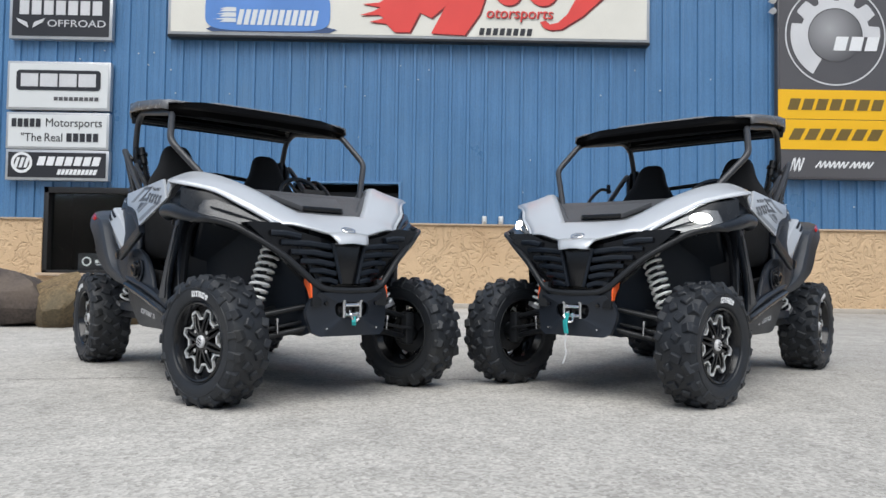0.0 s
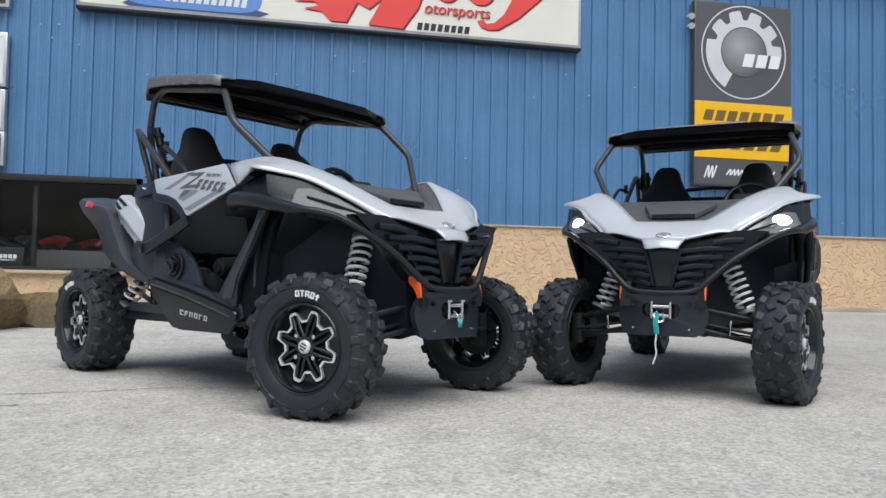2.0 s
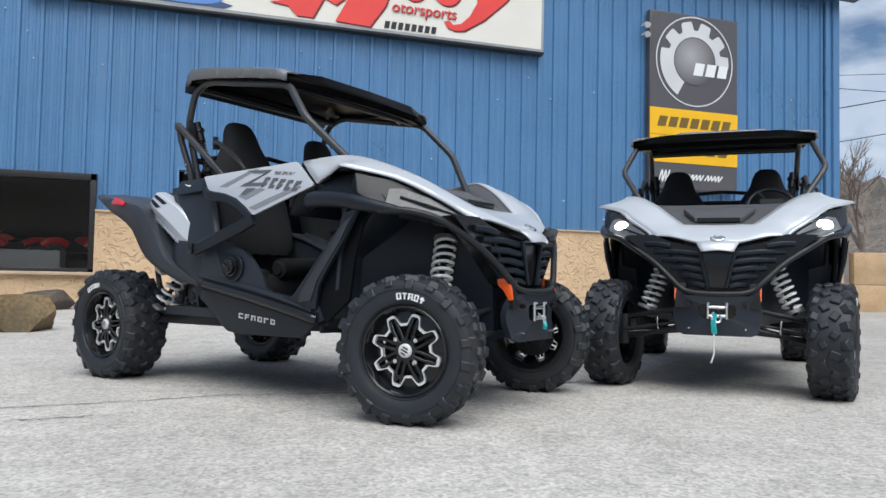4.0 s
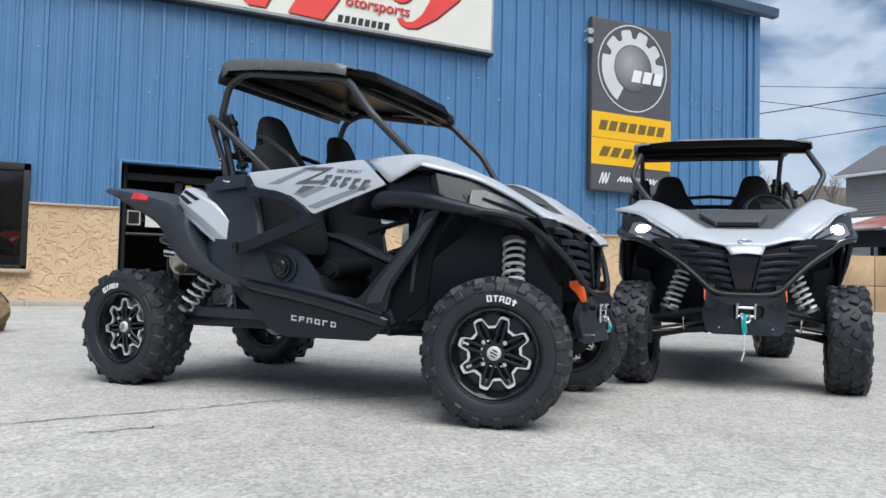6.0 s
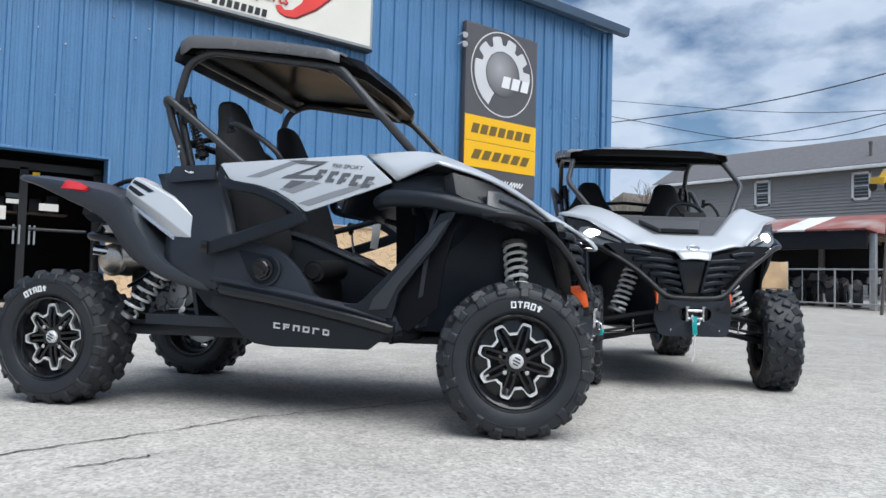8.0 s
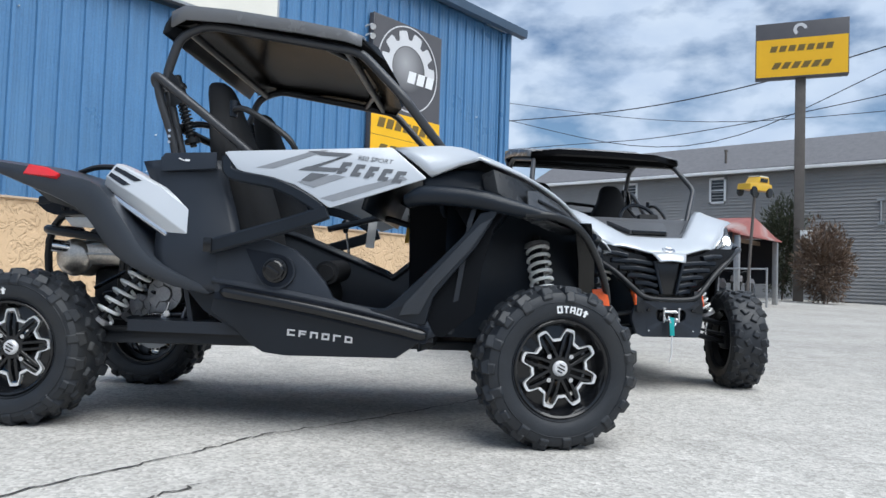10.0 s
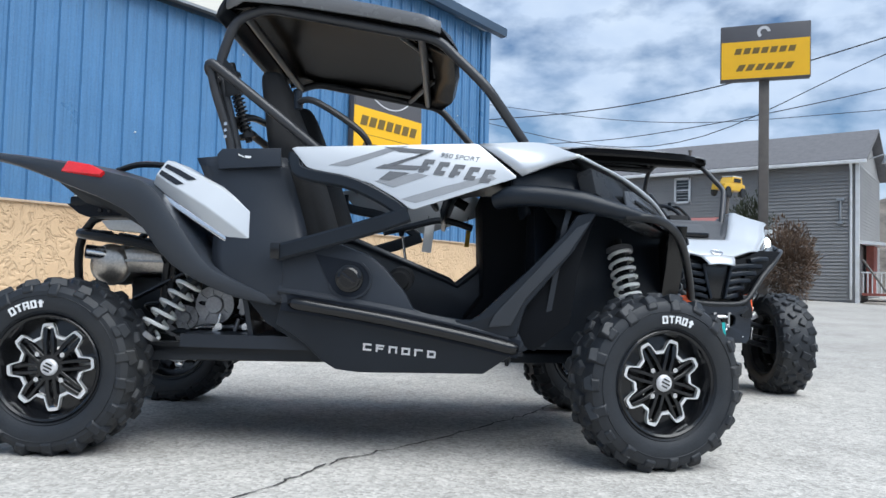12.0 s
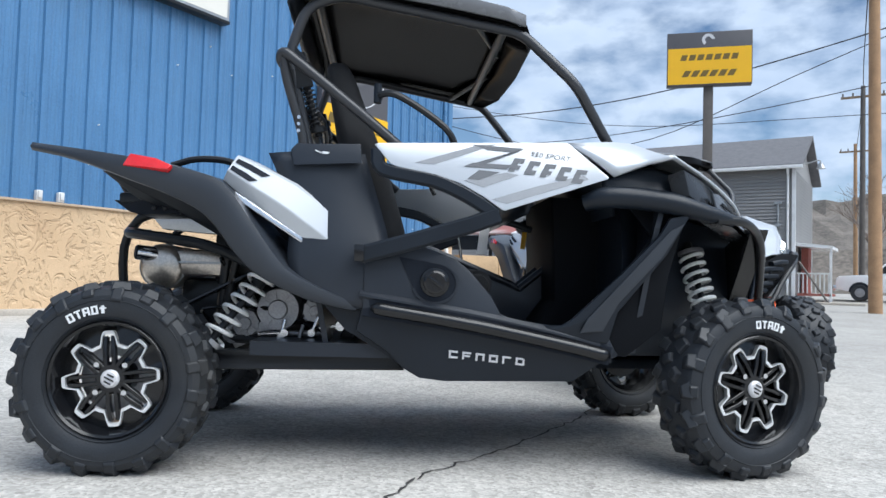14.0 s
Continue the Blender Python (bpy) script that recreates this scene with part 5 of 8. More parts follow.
def suspension(utv):
    for s in (1, -1):
        # front arms
        for z0, z1, dx in ((0.385, 0.30, 0.0), (0.50, 0.42, 0.0)):
            for x0 in (1.02, 1.27):
                bm = flat_bm()
                rod(bm, (x0, 0.16 * s, z0), (1.145, 0.53 * s, z1), 0.015)
                part("front_control_arm", bm, BLACK_STEEL, utv)
        bm = flat_bm()
        rod(bm, (1.24, 0.14 * s, 0.42), (1.20, 0.54 * s, 0.35), 0.009)
        part("tie_rod", bm, BLACK_STEEL, utv)
        bm = flat_bm()
        rod(bm, (1.14, 0.10 * s, 0.36), (1.145, 0.56 * s, 0.325), 0.016)
        part("drive_shaft", bm, BLACK_GLOSS, utv)
        bm = flat_bm()
        rod(bm, (1.25, 0.34 * s, 0.425), (1.25, 0.335 * s, 0.355), 0.006)
        rod(bm, (1.25, 0.34 * s, 0.415), (1.25, 0.34 * s, 0.435), 0.012)
        part("sway_link", bm, CHROME, utv)
        bm = flat_bm()
        box(bm, (1.145, 0.55 * s, 0.35), (0.08, 0.06, 0.19), bevel=0.015)
        part("steering_knuckle", bm, BLACK_STEEL, utv)
        coil_shock(utv, (1.058, 0.272 * s, 0.845), (1.112, 0.425 * s, 0.46), 0.049, 9)
        # rear trailing arm, boxed steel
        bm = flat_bm()
        plate(bm, mirror([(-1.16, 0.50, 0.385), (-0.80, 0.58, 0.415), (-0.17, 0.56, 0.42), (-0.14, 0.56, 0.35), (-0.80, 0.58, 0.345), (-1.18, 0.50, 0.28)], s), (0, -0.06 * s, 0), 0.008)
        part("trailing_arm", bm, BLACK_STEEL, utv, "boxed black trailing arm")
        for z in (0.325, 0.40):
            bm = flat_bm()
            rod(bm, (-1.20, 0.12 * s, z), (-1.16, 0.54 * s, z - 0.01), 0.013)
            part("radius_rod", bm, BLACK_STEEL, utv)
        bm = flat_bm()
        rod(bm, (-1.10, 0.12 * s, 0.36), (-1.145, 0.56 * s, 0.325), 0.018)
        part("drive_shaft", bm, BLACK_GLOSS, utv)
        coil_shock(utv, (-0.64, 0.44 * s, 0.74), (-0.87, 0.54 * s, 0.42), 0.046, 7)
    bm = flat_bm()
    box(bm, (-1.14, 0, 0.40), (0.24, 0.27, 0.20), bevel=0.03)
    part("rear_gear_case", bm, BLACK_STEEL, utv)


def silver_sides(utv, s):
    def skin_y(z):
        return 0.664 + 0.058 * (1.195 - z) / 0.25

    def on(x, z, lift=0.0):
        return (x, (skin_y(z) + lift) * s, z)

    # door skin with graphics
    prof = [(-0.275, 1.166), (-0.26, 1.172), (0.42, 1.203), (0.435, 1.198), (0.575, 1.078), (0.572, 1.070), (0.38, 1.004), (0.195, 0.940), (0.182, 0.942), (0.12, 0.985), (0.03, 1.035), (-0.08, 1.066), (-0.19, 1.085), (-0.215, 1.095)]
    bm = flat_bm()
    plate(bm, [on(x, z) for x, z in prof], (0, 0.016 * s, 0), 0.005)
    skin = part("door_skin", bm, SILVER, utv, "silver door panel with grey angular graphics")

    def mark(pts, mat, lift=0.0, name="door_graphic"):
        bm = flat_bm()
        plate(bm, [on(x, z, 0.0165 + lift) for x, z in pts], (0, 0.0012 * s, 0))
        return part(name, bm, mat, skin, flat=True)

    mark([(-0.13, 1.103), (0.10, 1.180), (0.165, 1.185), (-0.06, 1.100)], DECAL_MID)
    mark([(0.145, 0.978), (0.20, 0.965), (0.50, 1.066), (0.48, 1.08), (0.30, 1.03)], DECAL_MID)
    mark([(0.045, 1.045), (0.115, 1.022), (0.245, 1.072), (0.20, 1.08)], DECAL_MID)
    # stand-in strokes of the model emblem
    mark([(0.075, 1.180), (0.265, 1.172), (0.235, 1.156), (0.13, 1.163)], DECAL, 0.001, "emblem_stroke")
    mark([(0.235, 1.156), (0.265, 1.172), (0.095, 1.098), (0.045, 1.096)], DECAL, 0.0015, "emblem_stroke")
    mark([(0.045, 1.096), (0.20, 1.092), (0.22, 1.108), (0.08, 1.112)], DECAL, 0.001, "emblem_stroke")
    mark([(0.10, 1.085), (0.175, 1.08), (0.10, 1.048), (0.06, 1.052)], DECAL, 0.001, "emblem_stroke")
    for k in range(5):
        x, z = 0.222 + 0.057 * k, 1.113 - 0.0085 * k
        mark([(x - 0.018, z - 0.028), (x + 0.004, z - 0.029), (x + 0.030, z + 0.021), (x + 0.008, z + 0.022)], DECAL, 0.001, "emblem_block")
        mark([(x + 0.001, z + 0.007), (x + 0.040, z + 0.004), (x + 0.048, z + 0.020), (x + 0.010, z + 0.022)], DECAL, 0.0014, "emblem_block")
        mark([(x - 0.014, z - 0.018 - 0.010 * (k in (1, 3, 4))), (x + 0.022, z - 0.020 - 0.010 * (k in (1, 3, 4))), (x + 0.030, z - 0.006 - 0.008 * (k in (1, 3, 4))), (x - 0.006, z - 0.004 - 0.008 * (k in (1, 3, 4)))], DECAL, 0.0018, "emblem_block")
    m = Matrix.Translation(on(0.36, 1.146, 0.0182)) @ (pose(0, 0, 0, 0, 6.0, 0) @ pose(0, 0, 0, 77, 0, 0) if s < 0 else pose(0, 0, 0, 0, -6.0, 0) @ pose(0, 0, 0, 77, 0, 180))
    if s > 0:
        m = Matrix.Translation(on(0.36, 1.146, 0.0182)) @ pose(0, 0, 0, 0, 6.0, 0) @ pose(0, 0, 0, 0, 0, 180) @ pose(0, 0, 0, 77, 0, 0)
    lettering("model_lettering", "950 SPORT", 0.027, DECAL, m, skin, depth=0.0006, italic=0.25, stretch=1.15)
    # rear silver pod with louvres, all on one slanting plane
    def pod_pt(x, z, lift=0.0):
        return (x, (0.628 - 0.08 * (x + 0.6) - 0.13 * (z - 0.95) + lift) * s, z)

    top = [(-0.758, 1.114), (-0.70, 1.092), (-0.545, 1.018), (-0.43, 0.932), (-0.356, 0.848)]
    low = [(-0.806, 1.020), (-0.765, 0.985), (-0.625, 0.888), (-0.515, 0.815), (-0.438, 0.776)]

    def across(i, f, lift):
        (x0, z0), (x1, z1) = top[i], low[i]
        return pod_pt(x0 + (x1 - x0) * f, z0 + (z1 - z0) * f, lift)

    bm = flat_bm()
    rows = []
    for i in range(5):
        k = (0.80, 1.0, 1.0, 0.9, 0.55)[i]
        rows.append([across(i, -0.06, -0.03), across(i, 0.0, 0.026 * k), across(i, 0.06, 0.036 * k), across(i, 0.60, 0.050 * k), across(i, 0.64, 0.049 * k), across(i, 0.97, 0.020 * k), across(i, 1.03, -0.03)])
    grid(bm, rows)
    for r in (rows[0], rows[-1]):
        bm.faces.new([bm.verts.new(p) for p in r])
    pod = part("side_pod", bm, SILVER, utv, "silver rear side pod with dark louvres", angle=14)
    bm = flat_bm()
    plate(bm, [pod_pt(x, z) for x, z in ((-0.825, 1.0), (-0.61, 0.862), (-0.43, 0.748), (-0.41, 0.757), (-0.60, 0.878), (-0.81, 1.015))], (0, 0.020 * s, 0), 0.004)
    part("pod_trim", bm, CHROME, pod, "bright trim strip below the pod")

    def facet(a, f):
        i = min(int(a), 3)
        p, q = Vector(across(i, f, 0.0)), Vector(across(i + 1, f, 0.0))
        v = p.lerp(q, a - i)
        k = 0.80 + 0.20 * min(a, 1.0)
        return (v.x, v.y + ((0.036 + 0.014 * (f - 0.06) / 0.54) * k + 0.001) * s, v.z)

    # flat dark plates on the pod stand in for the shaded louvre slots
    for f0, f1, a0, a1 in ((0.12, 0.27, 0.15, 1.45), (0.40, 0.56, 0.12, 1.30)):
        bm = flat_bm()
        plate(bm, [facet(a0, f0), facet(1.0, f0), facet(a1, f0 + 0.02), facet(a1 - 0.12, f1), facet(1.0, f1), facet(a0, f1)], (0, 0.002 * s, 0))
        part("louvre", bm, MATT_BLACK, pod)


def dark_sides(utv, s):
    # door frame bar round the opening, and its lower strap
    bm = flat_bm()
    ring = strip(0.050, 0.034, 0.5)
    path = [(-0.262, 0.672, 1.15), (-0.255, 0.68, 1.09), (-0.20, 0.69, 1.065), (-0.06, 0.70, 1.040), (0.04, 0.708, 1.00), (0.12, 0.715, 0.955), (0.158, 0.718, 0.925)]
    sweep(bm, smooth_path(mirror(path, s), 3), ring, up=(0, 1, 0))
    door_ob = part("door", bm, BLACK_PLASTIC, utv, "black moulded door frame")
    bm = flat_bm()
    sweep(bm, mirror([(0.175, 0.718, 0.925), (0.08, 0.717, 0.888), (-0.12, 0.712, 0.825), (-0.315, 0.705, 0.768)], s), strip(0.062, 0.036, 0.5), up=(0, 1, 0))
    part("door_strap", bm, BLACK_PLASTIC, door_ob)
    bm = flat_bm()
    box(bm, (-0.315, 0.725 * s, 0.775), (0.035, 0.02, 0.06), bevel=0.005)
    part("door_latch", bm, BLACK_GLOSS, door_ob)
    # badge strip behind the door and the flank below it
    bm = flat_bm()
    plate(bm, mirror([(-0.575, 0.615, 1.145), (-0.555, 0.615, 1.168), (-0.325, 0.635, 1.172), (-0.318, 0.645, 1.10), (-0.56, 0.635, 1.085)], s), (0, 0.016 * s, 0), 0.006)
    pan = part("rear_quarter_panel", bm, GREY_PLASTIC, utv, "charcoal quarter panel with a small white badge")
    for k in range(3):
        bm = flat_bm()
        box(bm, (-0.475 + 0.026 * k, 0.645 * s, 1.138 - 0.004 * k), (0.024, 0.010, 0.004 + 0.005 * (k == 1)), (0, 24 - 18 * k, 0))
        part("badge_stroke", bm, WHITE_MARK, pan)
    bm = flat_bm()
    rows = [[(-0.655, 0.60, 1.13), (-0.46, 0.612, 1.15), (-0.31, 0.60, 1.14)], [(-0.58, 0.61, 0.98), (-0.42, 0.64, 0.98), (-0.26, 0.59, 0.97)], [(-0.56, 0.635, 0.84), (-0.38, 0.66, 0.84), (-0.22, 0.60, 0.84)], [(-0.58, 0.655, 0.70), (-0.40, 0.67, 0.72), (-0.20, 0.63, 0.74)], [(-0.48, 0.65, 0.60), (-0.36, 0.655, 0.58), (-0.20, 0.64, 0.58)]]
    grid(bm, [mirror(r, s) for r in rows])
    soft(part("flank_panel", bm, GREY_PLASTIC, utv, "charcoal flank panel behind the door"), 0.03)
    bm = flat_bm()
    plate(bm, mirror([(-0.52, 0.60, 0.68), (-0.18, 0.61, 0.68), (-0.12, 0.61, 0.35), (-0.22, 0.61, 0.42), (-0.36, 0.60, 0.50)], s), (0, 0.02 * s, 0))
    part("sill_closing_panel", bm, BLACK_PLASTIC, utv)
    # tub side with fuel filler
    bm = flat_bm()
    plate(bm, mirror([(-0.30, 0.635, 0.80), (-0.24, 0.64, 0.815), (-0.08, 0.63, 0.808), (0.03, 0.625, 0.768), (0.085, 0.622, 0.725), (0.165, 0.622, 0.635), (0.200, 0.622, 0.572), (0.24, 0.624, 0.555), (0.42, 0.632, 0.530), (0.50, 0.638, 0.52), (0.60, 0.645, 0.49), (0.62, 0.645, 0.45), (0.60, 0.645, 0.42), (-0.30, 0.645, 0.58)], s), (0, 0.03 * s, 0), 0.012)
    tub = part("tub_side", bm, GREY_PLASTIC, utv, "black moulded cockpit side")
    # flat dark drop laid on the side in place of a shaded filler pocket
    bm = flat_bm()
    drop = [(-0.175, 0.768)] + [(-0.044 + 0.078 * math.cos(a), 0.676 + 0.070 * math.sin(a)) for a in [radians(200 + 10 * k) for k in range(25)]]
    plate(bm, [(x, 0.6665 * s, z) for x, z in drop], (0, 0.002 * s, 0))
    fr = part("filler_shade", bm, MATT_BLACK, tub, "flat dark plate standing in for the filler pocket's shade")
    bm = flat_bm()
    arc = [(-0.044 + 0.080 * math.cos(a), 0.668 * s, 0.676 + 0.072 * math.sin(a)) for a in [radians(195 + 11 * k) for k in range(21)]]
    sweep(bm, arc, strip(0.010, 0.008), up=(0, 1, 0))
    part("pocket_lip", bm, GREY_PLASTIC, fr)
    bm = flat_bm()
    lathe(bm, [(0.054, 0.0), (0.052, 0.012 * s), (0.043, 0.014 * s), (0.041, 0.032 * s), (0.034, 0.037 * s), (0.0, 0.037 * s)], "y", 22)
    for k in range(8):
        a = 2 * math.pi * k / 8
        box(bm, (0.041 * math.cos(a), 0.023 * s, 0.041 * math.sin(a)), (0.008, 0.018, 0.010), (0, -math.degrees(a), 0), 0.002)
    box(bm, (0, 0.040 * s, 0), (0.060, 0.010, 0.014), (0, 35, 0), 0.003)
    fc = part("fuel_cap", bm, BLACK_GLOSS, tub, "ribbed black fuel cap")
    fc.location = (-0.044, 0.668 * s, 0.680)
    # rocker tube and skirt
    bm = flat_bm()
    tube(bm, mirror([(-0.27, 0.68, 0.585), (-0.20, 0.685, 0.575), (0.10, 0.69, 0.530), (0.40, 0.69, 0.473), (0.56, 0.685, 0.438), (0.585, 0.67, 0.432)], s), 0.024, 4, 14, scale=[0.35, 0.72, 0.92] + [1.0] * 15 + [0.92, 0.72, 0.35])
    slider = part("rock_slider", bm, BLACK_GLOSS, utv, "gloss black rock slider tube")
    # dark strip behind the tube stands in for the shade of its groove
    bm = flat_bm()
    sweep(bm, smooth_path(mirror([(-0.295, 0.668, 0.588), (-0.20, 0.674, 0.575), (0.10, 0.678, 0.530), (0.40, 0.678, 0.473), (0.60, 0.674, 0.430)], s), 4), strip(0.008, 0.070, 0.6))
    part("slider_shade", bm, MATT_BLACK, slider)
    bm = flat_bm()
    sweep(bm, smooth_path(mirror([(-0.31, 0.664, 0.630), (-0.20, 0.668, 0.612), (0.10, 0.668, 0.566), (0.38, 0.672, 0.511), (0.56, 0.670, 0.468)], s), 4), strip(0.030, 0.036, 0.95))
    part("sill_fold", bm, GREY_PLASTIC, utv, "rounded charcoal fold along the sill")
    bm = flat_bm()
    plate(bm, mirror([(-0.30, 0.635, 0.60), (-0.28, 0.64, 0.615), (0.60, 0.655, 0.475), (0.635, 0.655, 0.43), (0.565, 0.65, 0.40), (0.47, 0.635, 0.332), (0.0, 0.63, 0.325), (-0.09, 0.63, 0.335), (-0.15, 0.63, 0.37), (-0.21, 0.635, 0.43), (-0.32, 0.635, 0.50)], s), (0, 0.018 * s, 0), 0.008)
    sk = part("rocker_skirt", bm, BLACK_PLASTIC, utv, "black rocker skirt with pale block emblem")
    for k in range(6):
        bm = flat_bm()
        x, z = 0.03 + 0.0485 * k, 0.4235 - 0.0042 * k
        box(bm, (x - 0.012, 0.660 * s, z), (0.007, 0.005, 0.026), (0, 5, 0))
        box(bm, (x, 0.660 * s, z + 0.010), (0.032, 0.005, 0.007), (0, 5, 0))
        if k in (0, 3, 5):
            box(bm, (x, 0.660 * s, z - 0.010), (0.032, 0.005, 0.007), (0, 5, 0))
        if k in (2, 3, 5):
            box(bm, (x + 0.013, 0.660 * s, z), (0.007, 0.005, 0.026), (0, 5, 0))
        if k == 1:
            box(bm, (x, 0.660 * s, z - 0.001), (0.024, 0.005, 0.006), (0, 5, 0))
        part("emblem_block", bm, SIGN_SILVER, sk)
    # flat strut in front of the foot well
    bm = flat_bm()
    plate(bm, mirror([(0.88, 0.70, 0.955), (0.80, 0.70, 0.935), (0.763, 0.698, 0.872), (0.618, 0.688, 0.720), (0.495, 0.672, 0.600), (0.455, 0.666, 0.560), (0.420, 0.660, 0.537), (0.36, 0.655, 0.536), (0.36, 0.652, 0.500), (0.50, 0.655, 0.470), (0.59, 0.662, 0.478), (0.62, 0.675, 0.590), (0.70, 0.690, 0.690), (0.79, 0.698, 0.800)], s), (0, 0.026 * s, 0), 0.009)
    strut = part("front_strut", bm, BLACK_PLASTIC, utv, "black diagonal strut that flows into the sill")
    bm = flat_bm()
    plate(bm, mirror([(0.850, 0.727, 0.915), (0.800, 0.726, 0.890), (0.770, 0.725, 0.857), (0.640, 0.714, 0.712), (0.505, 0.698, 0.562), (0.482, 0.690, 0.512), (0.566, 0.690, 0.520), (0.619, 0.702, 0.622), (0.770, 0.723, 0.792)], s), (0, 0.008 * s, 0), 0.004)
    part("strut_facet", bm, FENDER_GREY, strut, "lighter grey facet of the strut")
    # liner coloured with the cavity's shade as well as its own black
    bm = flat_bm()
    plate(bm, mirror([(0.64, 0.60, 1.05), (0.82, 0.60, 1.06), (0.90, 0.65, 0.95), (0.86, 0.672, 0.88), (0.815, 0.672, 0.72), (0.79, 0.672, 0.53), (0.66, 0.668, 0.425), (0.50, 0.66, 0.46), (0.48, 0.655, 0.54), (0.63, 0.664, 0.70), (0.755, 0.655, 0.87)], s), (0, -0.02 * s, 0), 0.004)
    part("inner_fender", bm, WELL_SHADE, utv, "black inner fender liner")
    bm = flat_bm()
    grid(bm, [mirror([(x, 0.615, z), (x + 0.01, 0.56, z), (x + 0.03, 0.40, z), (x + 0.05, 0.20, z)], s) for x, z in ((0.90, 1.03), (0.86, 0.93), (0.745, 0.755), (0.63, 0.60), (0.55, 0.48), (0.56, 0.36))])
    soft(part("wheel_house", bm, BLACK_PLASTIC, utv, "black moulded wheel house liner"), 0.012, 1)
    # dark panel between wing edge and fender bar
    bm = flat_bm()
    grid(bm, [mirror(r, s) for r in ([(0.56, 0.67, 1.07), (0.66, 0.655, 1.11), (0.76, 0.64, 1.13), (0.88, 0.62, 1.10)], [(0.56, 0.67, 1.03), (0.66, 0.67, 1.04), (0.78, 0.665, 1.05), (0.94, 0.635, 1.03)], [(0.54, 0.665, 0.99), (0.66, 0.675, 0.99), (0.80, 0.675, 0.99), (1.0, 0.65, 0.965)])])
    soft(part("fender_cheek", bm, BLACK_PLASTIC, utv, "black fender cheek"), 0.02)


def rear_fender(utv, s):
    # rows along the spine: outer lower lip, outer edge, inner edge
    rows = [
        [(-1.50, 0.575, 1.120), (-1.505, 0.555, 1.136), (-1.47, 0.42, 1.148)],
        [(-1.32, 0.655, 1.078), (-1.30, 0.638, 1.106), (-1.27, 0.43, 1.125)],
        [(-1.10, 0.714, 1.002), (-1.10, 0.686, 1.076), (-1.08, 0.43, 1.10)],
        [(-0.95, 0.736, 0.948), (-0.94, 0.704, 1.044), (-0.92, 0.44, 1.06)],
        [(-0.835, 0.744, 0.884), (-0.80, 0.708, 1.000), (-0.76, 0.45, 1.0)],
        [(-0.735, 0.742, 0.760), (-0.69, 0.706, 0.86), (-0.64, 0.46, 0.85)],
        [(-0.66, 0.725, 0.69), (-0.57, 0.695, 0.705), (-0.52, 0.50, 0.73)],
        [(-0.50, 0.69, 0.61), (-0.41, 0.67, 0.625), (-0.40, 0.52, 0.66)],
        [(-0.33, 0.66, 0.57), (-0.30, 0.65, 0.585), (-0.32, 0.54, 0.62)],
    ]
    bm = flat_bm()
    cols = [smooth_path(c, 4) for c in zip(*[mirror(r, s) for r in rows])]
    grid(bm, list(zip(*cols)))
    f = part("rear_fender", bm, FENDER_GREY, utv, "charcoal rear fender sweeping up to a fin", angle=24)
    m = f.modifiers.new("thickness", "SOLIDIFY")
    m.thickness, m.offset = 0.018, 0
    bm = flat_bm()
    plate(bm, mirror([(-1.135, 0.690, 1.044), (-1.115, 0.680, 1.086), (-1.02, 0.698, 1.070), (-0.965, 0.708, 1.046), (-0.975, 0.720, 1.030)], s), (0, 0.015 * s, 0.012), 0.005)
    part("tail_lamp", bm, RED, f, "red tail lamp lens")
    # inner sheet below the fender
    bm = flat_bm()
    plate(bm, mirror([(-1.28, 0.50, 1.06), (-0.90, 0.60, 1.0), (-0.70, 0.63, 0.78), (-0.42, 0.63, 0.60), (-0.55, 0.55, 0.80), (-0.80, 0.52, 0.92), (-1.0, 0.50, 0.92), (-1.15, 0.48, 0.96)], s), (0, -0.012 * s, 0), 0.003)
    part("fender_liner", bm, BLACK_PLASTIC, f)


def bent(pts, r):
    """Straight runs with short rounded bends of about r."""
    p = [Vector(q) for q in pts]
    out = [p[0]]
    for a, b, c in zip(p, p[1:], p[2:]):
        u, v = b + (a - b).normalized() * r, b + (c - b).normalized() * r
        for k in range(6):
            t = k / 5
            out.append(u * (1 - t) ** 2 + b * 2 * t * (1 - t) + v * t * t)
    return out + [p[-1]]


